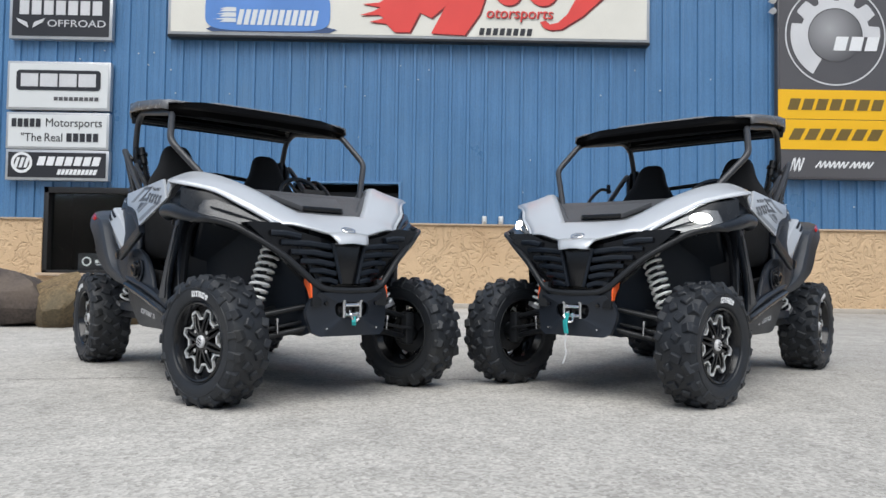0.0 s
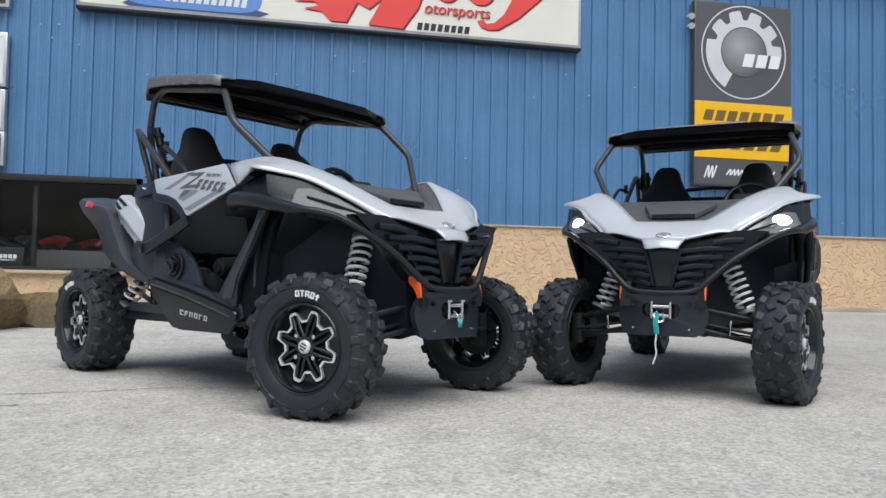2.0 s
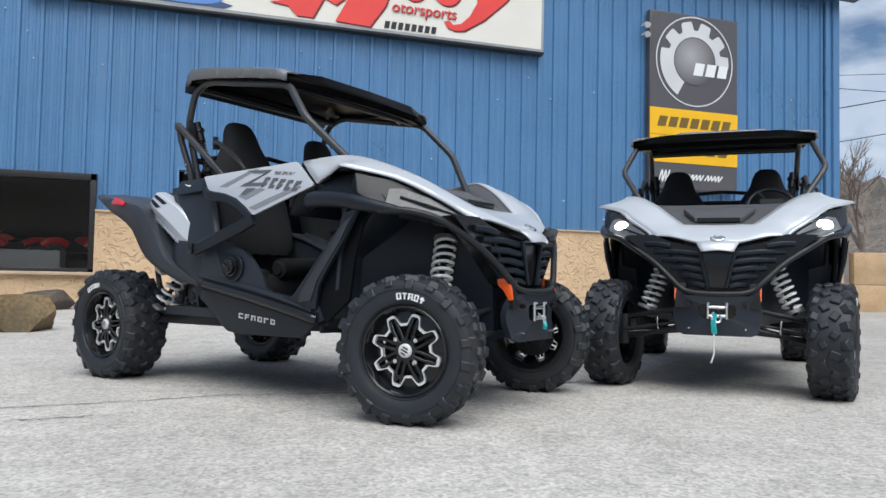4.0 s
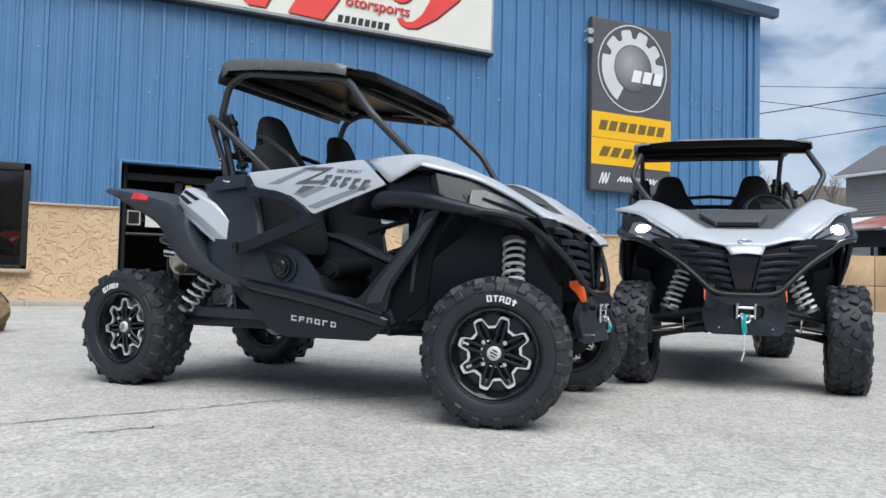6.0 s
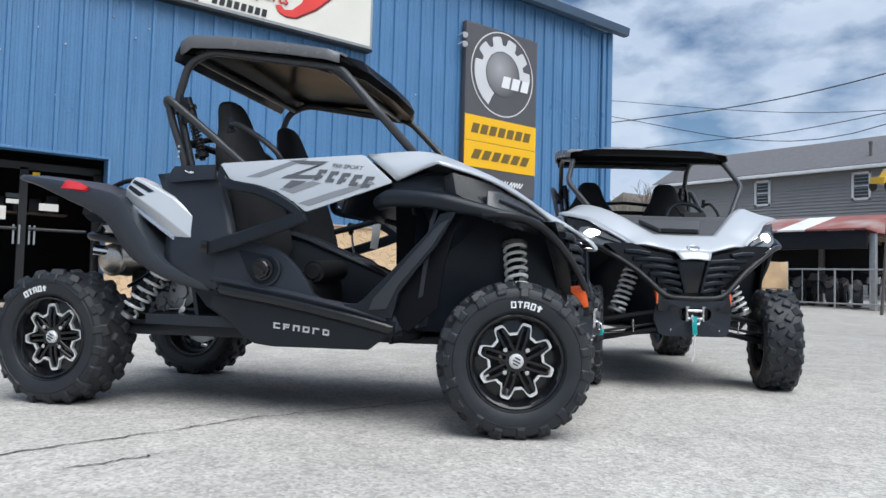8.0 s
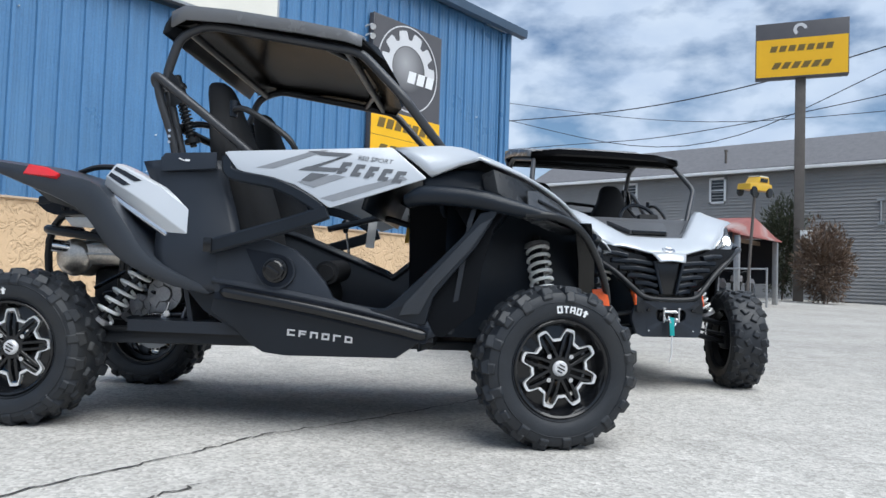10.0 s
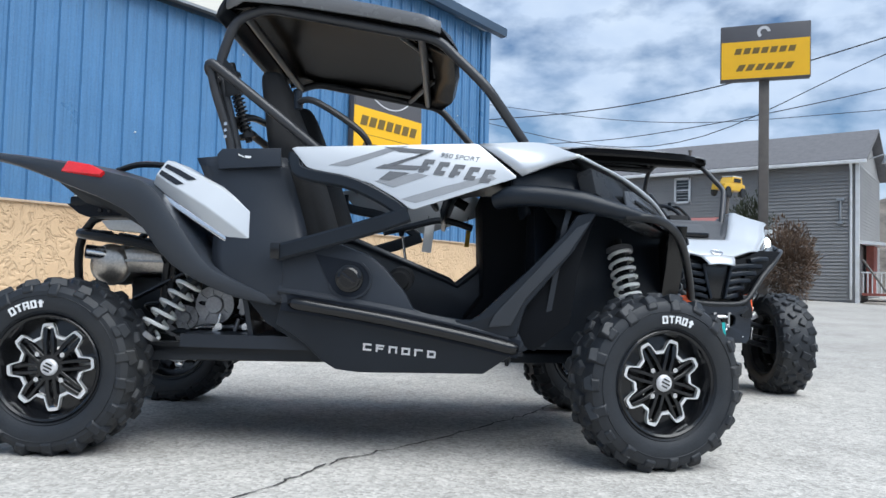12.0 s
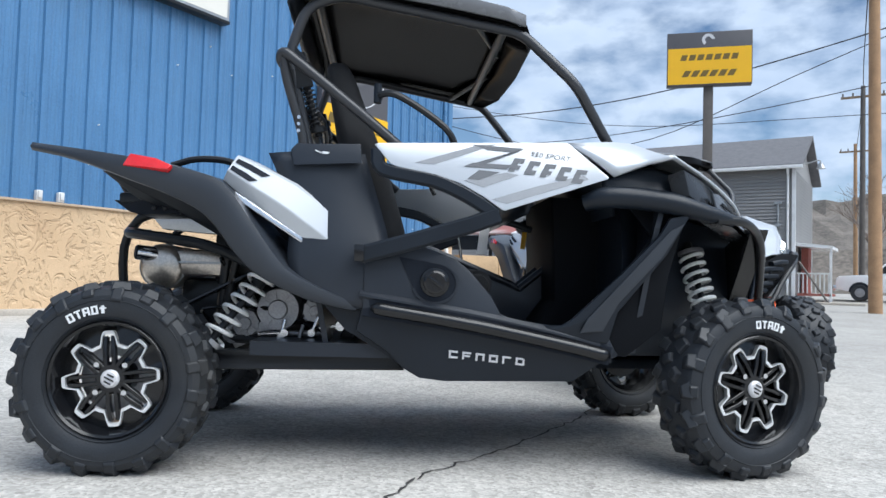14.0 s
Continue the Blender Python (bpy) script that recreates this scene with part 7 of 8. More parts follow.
side_by_side(2.69, 5.44, -0.638, -0.770, True, -11, "silver and black two-seat off-road side-by-side, headlamps lit")

# ---- inside the shop openings ----


def quad_bike(x, y, z, heading, paint, label, k=1.0):
    """A parked four-wheeler, seen far off or through glass."""
    q = thing("quad_bike", pose(x, y, z, 0, 0, heading) @ Matrix.Diagonal((k, k, k, 1)), label, "quad bike", "parked quad bikes")
    for dx in (0.62, -0.62):
        for s in (1, -1):
            bm = flat_bm()
            lathe(bm, [(0.12, -0.11), (0.24, -0.12), (0.30, -0.08), (0.31, 0.0), (0.30, 0.08), (0.24, 0.12), (0.12, 0.11)], "y", 22)
            ob = part("wheel", bm, RUBBER, q)
            ob.location = (dx, 0.42 * s, 0.31)
            bm = flat_bm()
            lathe(bm, [(0.0, -0.05), (0.12, -0.08), (0.13, 0.0), (0.12, 0.08), (0.0, 0.05)], "y", 16)
            part("hub", bm, ALLOY, ob)
            bm = flat_bm()
            tube(bm, [(dx - 0.36, 0.40 * s, 0.55), (dx - 0.2, 0.42 * s, 0.70), (dx + 0.1, 0.42 * s, 0.72), (dx + 0.36, 0.40 * s, 0.60)], 0.11, 4, 8)
            part("mudguard", bm, paint, q)
    bm = flat_bm()
    box(bm, (0, 0, 0.50), (1.2, 0.30, 0.30), bevel=0.06)
    part("engine_block", bm, BLACK_STEEL, q)
    bm = flat_bm()
    plate(bm, [(0.75, -0.18, 0.72), (0.55, -0.16, 0.92), (0.20, -0.14, 0.90), (-0.05, -0.13, 0.78), (0.3, -0.16, 0.62)], (0, 0.34, 0), 0.03)
    part("bodywork", bm, paint, q)
    bm = flat_bm()
    box(bm, (-0.30, 0, 0.82), (0.62, 0.28, 0.12), (0, 4, 0), 0.04)
    part("seat", bm, FABRIC, q)
    bm = flat_bm()
    tube(bm, [(0.18, -0.38, 1.08), (0.28, -0.2, 1.04), (0.34, 0, 0.98), (0.28, 0.2, 1.04), (0.18, 0.38, 1.08)], 0.016, 4, 8)
    part("handlebar", bm, BLACK_STEEL, q)
    bm = flat_bm()
    for dy in (-0.24, -0.08, 0.08, 0.24):
        rod(bm, (-0.90, dy, 0.80), (-0.45, dy, 0.80), 0.012, segs=8)
    rod(bm, (-0.90, -0.26, 0.80), (-0.90, 0.26, 0.80), 0.012, segs=8)
    part("rear_rack", bm, BLACK_STEEL, q)
    return q


def counter(x0, x1, y, z, mat, label):
    bm = flat_bm()
    box(bm, ((x0 + x1) / 2, y, z / 2 + 0.06), (x1 - x0, 0.5, z - 0.12), bevel=0.01)
    tagged(part("display_plinth", bm, mat), label, "plinth")


counter(-4.16, -3.05, 13.55, 0.95, SIGN_GREY, "low grey display plinth behind the glass")
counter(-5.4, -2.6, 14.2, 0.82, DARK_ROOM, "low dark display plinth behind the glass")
quad_bike(-3.0, 14.2, 0.76, 20, TOY_RED, "red four-wheeler displayed in the showroom window", 0.50)
quad_bike(-3.9, 14.25, 0.76, 200, TOY_RED, "red four-wheeler displayed in the showroom window", 0.50)
quad_bike(-4.8, 14.25, 0.76, 25, SIGN_GREY, "dark four-wheeler displayed in the showroom window", 0.50)
t = thing("window_board", pose(-4.63, 12.93, 0.67), "black display board with a white round emblem", "display board")
bm = flat_bm()
box(bm, (0, 0, 0.15), (0.84, 0.03, 0.30), bevel=0.005)
part("board", bm, SIGN_BLACK, t)
shape_on(t, "round_emblem", ring_shape(0.055, 0.08, 0, 6.28, 24, -0.27, 0.16), -0.022, WHITE_MARK)
block_word(t, 0.1, 0.16, 0.46, 0.06, 7, -0.022, WHITE_MARK)
bar_on(t, "emblem_line", 0.1, 0.105, 0.42, 0.012, -0.022, WHITE_MARK)

# inner entrance: door leaves with push bars, notices on the glass
t = thing("entrance_doors", pose(-0.47, 13.1, 0.13), "dark inner entrance doors with pale upright pulls", "door")
bm = flat_bm()
for x in (-0.86, -0.07, 0.86):
    box(bm, (x, 0, 0.95), (0.10 if x else 0.14, 0.05, 1.9))
box(bm, (0, 0, 1.92), (1.8, 0.05, 0.10))
part("door_stile", bm, FRAME_DARK, t)
for x0, x1 in ((-0.80, -0.14), (0.0, 0.72)):
    bm = flat_bm()
    rod(bm, (x0, -0.07, 1.06), (x1, -0.07, 1.06), 0.022)
    part("push_bar", bm, GREY_TUBE, t, "grey metal push bar")
for x in (-0.17, -0.10, 0.02, 0.08):
    bm = flat_bm()
    box(bm, (x, -0.05, 0.98), (0.022, 0.03, 0.26))
    part("door_pull", bm, GALV, t)
for x, z, w, h, m in ((-0.69, 1.30, 0.22, 0.25, FRAME_DARK), (-0.69, 1.30, 0.18, 0.21, PAPER), (-0.69, 1.30, 0.15, 0.18, DARK_ROOM), (-0.40, 1.26, 0.26, 0.18, PAPER), (-0.20, 1.50, 0.16, 0.06, GREY_TUBE), (-0.20, 1.42, 0.15, 0.06, PAPER), (0.24, 1.37, 0.24, 0.10, PAPER), (0.07, 1.80, 0.09, 0.08, SIGN_YELLOW)):
    bm = flat_bm()
    box(bm, (x, -0.070 if m is DARK_ROOM else -0.062 if m is PAPER else -0.054, z), (w, 0.008, h))
    part("notice", bm, m, t, "small notice on the glass")
t = thing("wall_shelf", pose(-0.6, 14.6, 1.5), "dark wall shelf with small boxed goods", "shelf")
bm = flat_bm()
box(bm, (0, 0, 0), (1.8, 0.3, 0.03))
part("board", bm, TIMBER, t)
rnd = random.Random(11)
for k in range(7):
    bm = flat_bm()
    h = rnd.uniform(0.1, 0.28)
    box(bm, (-0.75 + 0.24 * k, -0.02, 0.015 + h / 2), (rnd.uniform(0.1, 0.2), 0.15, h), bevel=0.01)
    part("carton", bm, rnd.choice([SIGN_GREY, SIGN_BLACK, GREY_TUBE]), t)

# ---- beyond the shop corner ----


def low_wall():
    a, b = Vector((11.58, 12.45)), Vector((15.55, 10.45))
    d = (b - a).normalized()
    ang = math.degrees(math.atan2(d.y, d.x))
    L = (b - a).length
    w = thing("retaining_wall", pose(a.x, a.y, 0, 0, 0, ang), "low stained concrete retaining wall", "wall", kind="structure")
    n = 4
    for k in range(n):
        for r in range(2):
            bm = flat_bm()
            box(bm, (L * (k + 0.5) / n, 0.12, 0.34 + 0.66 * r), (L / n - 0.012, 0.28, 0.65), bevel=0.02)
            part("block", bm, TAN_BLOCK, w)
    bm = flat_bm()
    box(bm, (L + 0.04, 0.10, 0.72), (0.07, 0.07, 1.25), bevel=0.008)
    part("end_post", bm, GALV, w)


low_wall()


def carport():
    c = thing("carport", pose(21.2, 0, 0.13), "open carport with a rusty red and white striped metal roof", "carport")
    for k in range(10):
        bm = flat_bm()
        y0 = 10.4 + 0.85 * k
        plate(bm, [(-1.2, y0, 2.30), (-1.2, y0 + 0.85, 2.30), (1.0, y0 + 0.85, 2.86), (1.0, y0, 2.86)], (0, 0, 0.05), 0.0)
        part("roof_sheet", bm, ROOF_RED if k % 3 < 2 else WHITE_METAL, c)
        bm = flat_bm()
        plate(bm, [(1.0, y0, 2.86), (1.0, y0 + 0.85, 2.86), (3.2, y0 + 0.85, 2.35), (3.2, y0, 2.35)], (0, 0, 0.05), 0.0)
        part("roof_sheet", bm, ROOF_RED if k % 3 < 2 else WHITE_METAL, c)
    bm = flat_bm()
    plate(bm, [(-1.2, 10.4, 2.30), (1.0, 10.4, 2.86), (3.2, 10.4, 2.35), (3.1, 10.15, 2.2), (-1.1, 10.15, 2.2)], (0, 0, 0.04))
    part("roof_sheet", bm, ROOF_RED, c)
    for y, h in ((10.3, 2.2), (13.4, 2.25), (18.4, 2.25)):
        for x in (-0.9, 2.9):
            bm = flat_bm()
            box(bm, (x, y, h / 2), (0.16, 0.16, h), bevel=0.01)
            part("post", bm, GALV, c)
    # deep black front band imitates the shaded underside of the roof
    bm = flat_bm()
    box(bm, (-1.06, 14.6, 2.02), (0.10, 8.4, 0.52))
    part("shade_beam", bm, BLACK_STEEL, c)
    # dark sheet added at the back to imitate shade inside the carport
    bm = flat_bm()
    plate(bm, [(3.1, 10.4, 0.75), (3.1, 18.8, 0.75), (3.1, 18.8, 2.3), (3.1, 10.4, 2.3)], (0.04, 0, 0))
    part("shade_panel", bm, BLACK_STEEL, c, "added dark sheet standing in for the shade under the roof")
    for k in range(11):
        bm = flat_bm()
        box(bm, (1.0, 10.9 + 0.7 * k, 2.16), (4.2, 0.06, 0.14))
        part("rafter", bm, TIMBER, c)


carport()


def rail_fence(x, y0, y1):
    f = thing("rail_fence", pose(x, 0, ground_height(x, 12)), "galvanised steel rail fence in front of the carport", "fence")
    for z in (0.15, 1.12):
        bm = flat_bm()
        rod(bm, (0, y0, z), (0, y1, z), 0.025, segs=8)
        part("rail", bm, GALV, f)
    n = int((y1 - y0) / 0.45)
    for k in range(n + 1):
        bm = flat_bm()
        y = y0 + (y1 - y0) * k / n
        rod(bm, (0, y, 0.0 if k % 4 == 0 else 0.15), (0, y, 1.16), 0.03 if k % 4 == 0 else 0.014, segs=8)
        part("picket", bm, GALV, f)


rail_fence(19.6, 9.2, 18.0)
quad_bike(21.6, 12.3, ground_height(21.6, 12), 190, SIGN_GREY, "dark four-wheeler parked under the carport", 1.1)
quad_bike(21.8, 13.9, ground_height(21.6, 12), 175, SIGN_GREY, "dark four-wheeler parked under the carport", 1.1)
quad_bike(21.4, 15.6, ground_height(21.6, 12), 185, TOY_RED, "red four-wheeler parked under the carport", 1.1)
quad_bike(21.4, 10.7, ground_height(21.6, 12), 200, SIGN_GREY, "dark four-wheeler parked under the carport", 1.0)
quad_bike(17.2, 13.6, ground_height(17.2, 13.6), 215, TOY_RED, "red and white four-wheeler parked beside the shop", 1.1)


def toy_truck(x, y, z):
    t = thing("yellow_truck_sign", pose(x, y, ground_height(x, y), -4, 0, 162) @ Matrix.Diagonal((0.80, 0.80, 1.0, 1)), "small yellow truck body mounted on a post", "sign")
    bm = flat_bm()
    rod(bm, (0, 0, 0), (0, 0, z - 0.28), 0.05, segs=12)
    part("post", bm, POLE_STEEL, t)
    bm = flat_bm()
    plate(bm, [(0.62, -0.26, z - 0.10), (0.60, -0.26, z + 0.06), (0.28, -0.26, z + 0.10), (-0.55, -0.26, z + 0.10), (-0.60, -0.26, z - 0.10)], (0, 0.52, 0), 0.02)
    part("body", bm, YELLOW_PAINT, t, "yellow truck body")
    bm = flat_bm()
    plate(bm, [(0.24, -0.24, z + 0.10), (0.10, -0.22, z + 0.28), (-0.38, -0.22, z + 0.28), (-0.48, -0.24, z + 0.10)], (0, 0.46, 0), 0.02)
    cab = part("cab", bm, YELLOW_PAINT, t)
    bm = flat_bm()
    box(bm, (-0.14, 0, z + 0.19), (0.40, 0.475, 0.11))
    part("side_window", bm, WINDOW_DARK, cab)
    bm = flat_bm()
    box(bm, (-0.14, 0, z + 0.295), (0.5, 0.44, 0.03), bevel=0.01)
    part("roof_panel", bm, SIGN_PALE, cab)
    for dx in (0.42, -0.42):
        for s in (1, -1):
            bm = flat_bm()
            lathe(bm, [(0.0, -0.05), (0.13, -0.05), (0.14, 0.0), (0.13, 0.05), (0.0, 0.05)], "y", 18)
            ob = part("wheel", bm, RUBBER, t)
            ob.location = (dx, 0.27 * s, z - 0.14)


toy_truck(18.3, 9.35, 3.44)


def pole_sign():
    a = math.degrees(math.atan2(-3.4, 1.1))
    t = thing("pole_sign", pose(30.6, 11.28, ground_height(30, 11), 0, 0, a), "tall roadside pole sign, charcoal over yellow", "sign")
    w, z0, z1, d = 3.6, 9.55, 11.95, 0.5
    bm = flat_bm()
    box(bm, (0, 0.15, z0 / 2 + 0.4), (0.40, 0.34, z0 + 0.8), bevel=0.02)
    part("pole", bm, POLE_STEEL, t)
    bm = flat_bm()
    box(bm, (0.28, -0.06, 3.03 - ground_height(30, 11)), (0.46, 0.22, 0.40), bevel=0.02)
    part("meter_box", bm, SIGN_PALE, t, "pale grey meter box on the pole")
    bm = flat_bm()
    box(bm, (0, 0, (z0 + z1) / 2), (w, d, z1 - z0), bevel=0.03)
    part("cabinet", bm, SIGN_GREY, t)
    y = -d / 2 - 0.004
    zs = z0 + (z1 - z0) * 0.70
    shape_on(t, "yellow_face", [(-w / 2 + 0.04, z0 + 0.05), (w / 2 - 0.04, z0 + 0.05), (w / 2 - 0.04, zs), (-w / 2 + 0.04, zs)], y, SIGN_YELLOW, "yellow sign face")
    block_word(t, 0, z0 + 1.25, 2.5, 0.26, 7, y - 0.006, SIGN_BROWN, 0.08, 0.28)
    block_word(t, 0, z0 + 0.52, 2.3, 0.28, 6, y - 0.006, SIGN_BROWN, 0.16, 0.30)
    shape_on(t, "gear_emblem", ring_shape(0.14, 0.27, radians(5), radians(235), 24, -0.05, zs + 0.36), y, SIGN_SILVER)


pole_sign()


def house():
    h = thing("house", pose(35, 0, 0.1), "long grey vinyl-sided building with a shingled roof", "house")
    y0, y1, zt = 8.3, 27.4, 6.45
    bm = flat_bm()
    box(bm, (3.5, (y0 + y1) / 2, zt / 2), (6.96, y1 - y0 - 0.04, zt))
    plate(bm, [(0.02, y0 + 0.02, zt), (3.5, y0 + 0.02, 8.3), (6.98, y0 + 0.02, zt)], (0, 0.1, 0))
    part("wall", bm, VINYL, h)
    # lapped boards, each tilted out at its foot
    n = 40
    bm = flat_bm()
    for k in range(n):
        z = zt * k / n
        dz = zt / n
        for pts in ([(-0.06, y0, z), (-0.06, y1, z), (0.0, y1, z + dz), (0.0, y0, z + dz)], [(-0.06, y0, z), (0.02, y0, z), (0.02, y1, z), (-0.06, y1, z)], [(0.0, y0 - 0.035, z), (7, y0 - 0.035, z), (7, y0, z + dz), (0, y0, z + dz)]):
            bm.faces.new([bm.verts.new(p) for p in pts])
    part("siding", bm, VINYL, h, "lapped grey siding boards", flat=True)["kind"] = "stuff"
    bm = flat_bm()
    plate(bm, [(-0.45, y0 - 0.4, 6.42), (-0.45, y1 + 0.4, 6.42), (3.5, y1 + 0.4, 8.42), (3.5, y0 - 0.4, 8.42)], (0, 0, 0.16))
    plate(bm, [(7.45, y0 - 0.4, 6.42), (7.45, y1 + 0.4, 6.42), (3.5, y1 + 0.4, 8.42), (3.5, y0 - 0.4, 8.42)], (0, 0, 0.16))
    part("roof", bm, SHINGLE, h)
    bm = flat_bm()
    sweep(bm, [(-0.50, y0 - 0.4, 6.44), (-0.50, y1 + 0.4, 6.44)], strip(0.14, 0.16))
    part("gutter", bm, WHITE_METAL, h, "pale metal gutter")
    bm = flat_bm()
    box(bm, (-0.06, y0 + 0.02, zt / 2), (0.10, 0.16, zt))
    part("corner_board", bm, WHITE_METAL, h)
    bm = flat_bm()
    tube(bm, [(-0.48, y0 + 0.25, 6.4), (-0.12, y0 + 0.28, 6.1), (-0.10, y0 + 0.28, 5.8), (-0.10, y0 + 0.28, 0.2)], 0.055, 1, 8)
    part("downspout", bm, WHITE_METAL, h)
    for yc in (16.36, 21.23):
        bm = flat_bm()
        for c, s in ((0, 0.62), (0.10, 0.86, 0.10)), ((0, -0.62), (0.10, 0.86, 0.10)), ((-0.38, 0), (0.10, 0.10, 1.34)), ((0.38, 0), (0.10, 0.10, 1.34)), ((0, 0), (0.07, 0.7, 0.05)):
            box(bm, (-0.05, yc + c[0], 5.60 + c[1]), s)
        wd = part("window_frame", bm, WHITE_METAL, h, "white window frame")
        bm = flat_bm()
        box(bm, (-0.03, yc, 5.60), (0.03, 0.7, 1.2))
        part("pane", bm, WINDOW_DARK, wd)
    bm = flat_bm()
    rod(bm, (0.6, 16.2, 6.9), (0.6, 16.2, 7.75), 0.07, segs=10)
    rod(bm, (0.6, 16.2, 7.7), (0.6, 16.2, 7.8), 0.10, segs=10)
    part("vent_pipe", bm, POLE_STEEL, h)
    bm = flat_bm()
    rod(bm, (-0.1, 9.0, 3.7), (-0.1, 9.0, 4.75), 0.045, segs=8)
    box(bm, (-0.1, 9.0, 3.72), (0.16, 0.24, 0.14))
    box(bm, (-0.1, 9.0, 4.78), (0.16, 0.34, 0.10))
    part("meter_pipe", bm, GALV, h, "grey service pipe on the wall")
    bm = flat_bm()
    tube(bm, [(0.1, y0 - 0.42, 6.6), (0.1, y0 - 1.0, 6.75), (0.1, y0 - 1.1, 6.6)], 0.03, 3, 8)
    arm = part("lamp_arm", bm, GALV, h)
    bm = flat_bm()
    rod(bm, (0.1, y0 - 1.1, 6.62), (0.1, y0 - 1.1, 6.35), 0.10, 0.2, 16)
    part("lamp_shade", bm, GALV, arm, "pale round lamp shade")
    # porch at the end wall
    bm = flat_bm()
    box(bm, (1.6, y0 - 0.8, 0.45), (2.4, 1.4, 0.12))
    box(bm, (1.9, y0 - 0.3, 1.6), (1.2, 0.3, 2.2))
    part("porch", bm, BRICK_RED, h, "red brick porch front")
    bm = flat_bm()
    box(bm, (1.6, y0 - 0.8, 2.75), (2.8, 1.6, 0.14), (6, 0, 0))
    part("porch_roof", bm, WHITE_METAL, h)
    for k in range(8):
        bm = flat_bm()
        box(bm, (0.45, y0 - 0.15 - 0.18 * k, 0.95), (0.05, 0.05, 0.95))
        part("baluster", bm, WHITE_METAL, h)
    bm = flat_bm()
    box(bm, (0.45, y0 - 0.8, 1.45), (0.07, 1.5, 0.07))
    box(bm, (0.45, y0 - 1.5, 1.4), (0.1, 0.1, 2.6))
    part("porch_rail", bm, WHITE_METAL, h)
    bm = flat_bm()
    rod(bm, (-0.9, y0 - 1.6, 0.0), (0.0, y0 - 0.2, 2.0), 0.05, segs=8)
    part("stair_rail", bm, POLE_STEEL, h)


house()


def leafy_bush(name, x, y, r, h, mat, seed, count, label, category):
    """Many small tilted sprays round a few stems."""
    rnd = random.Random(seed)
    t = thing(name, pose(x, y, ground_height(x, y)), label, category)
    bm = flat_bm()
    for k in range(7):
        a = rnd.uniform(0, 6.28)
        tube(bm, [(0, 0, 0), (0.25 * r * math.cos(a), 0.25 * r * math.sin(a), 0.4 * h), (0.6 * r * math.cos(a), 0.6 * r * math.sin(a), 0.85 * h)], 0.03, 3, 6)
    part("trunk", bm, BARK, t)
    verts, faces = [], []
    while len(faces) < count:
        u = Vector((rnd.gauss(0, 1), rnd.gauss(0, 1), rnd.gauss(0, 1)))
        u.normalize()
        k = rnd.random() ** 0.4
        lump = 1 + 0.42 * noise.noise(u * 2.9 + Vector((seed, 0, 0))) + 0.16 * noise.noise(u * 7.0)
        p = Vector((u.x * r * k * lump, u.y * r * k * lump, 0.54 * h + u.z * 0.5 * h * k * lump))
        if p.z < 0.05:
            continue
        d = (u + Vector((rnd.uniform(-0.7, 0.7), rnd.uniform(-0.7, 0.7), rnd.uniform(-0.2, 0.9)))).normalized()
        s = d.cross(Vector((rnd.uniform(-1, 1), rnd.uniform(-1, 1), 1))).normalized()
        L, w = rnd.uniform(0.10, 0.24), rnd.uniform(0.015, 0.04)
        i = len(verts)
        verts += [p - s * w, p + s * w, p + d * L]
        faces.append((i, i + 1, i + 2))
    me = bpy.data.meshes.new("crown")
    me.from_pydata(verts, [], faces)
    me.materials.append(mat)
    ob = new("crown", me)
    ob.parent = t
    return t


leafy_bush("shrub", 29.2, 9.95, 1.10, 2.95, CONIFER, 3, 7000, "rounded brown winter shrub by the pole", "shrub")
leafy_bush("evergreen_bush", 31.2, 12.1, 1.05, 4.3, material("dull_evergreen", (0.055, 0.062, 0.035), 0.9, 0, 0.4, 4), 5, 8000, "tall dull green evergreen beside the house", "bush")


def bare_tree(x, y, h, seed):
    rnd = random.Random(seed)
    t = thing("bare_tree", pose(x, y, ground_height(x, y)), "bare grey-brown winter tree behind the shop", "tree", "bare winter trees")
    bm = flat_bm()
    segs = []

    def grow(p, d, L, r, depth):
        q = p + d * L
        segs.append((p, q, r))
        if depth == 0:
            return
        for _ in range(3 if depth > 1 else 4):
            n = (d + Vector((rnd.uniform(-0.75, 0.75), rnd.uniform(-0.75, 0.75), rnd.uniform(-0.1, 0.5)))).normalized()
            grow(p + d * L * rnd.uniform(0.55, 1.0), n, L * rnd.uniform(0.55, 0.8), r * 0.58, depth - 1)

    grow(Vector((0, 0, 0)), Vector((0, 0, 1)), h * 0.34, h * 0.018, 5)
    verts, faces = [], []
    for p, q, r in segs:
        d = (q - p).normalized()
        u = d.cross(Vector((0.3, 0.8, 0.1))).normalized()
        v = d.cross(u)
        i = len(verts)
        for c, k in ((p, 1.0), (q, 0.6)):
            for a in range(3):
                verts.append(c + (u * math.cos(2.094 * a) + v * math.sin(2.094 * a)) * r * k)
        for a in range(3):
            faces.append((i + a, i + (a + 1) % 3, i + 3 + (a + 1) % 3, i + 3 + a))
    bm.free()
    me = bpy.data.meshes.new("crown")
    me.from_pydata(verts, [], faces)
    me.materials.append(TWIG)
    ob = new("crown", me)
    ob.parent = t


for k, (x, y, h) in enumerate(((40, 38, 11), (44, 44, 12), (37, 42, 10), (49, 46, 13), (33, 44, 11), (55, 44, 12), (52, 2, 10), (60, 6, 12), (58, -3, 11), (70, 3, 13))):
    bare_tree(x, y, h, 40 + k)


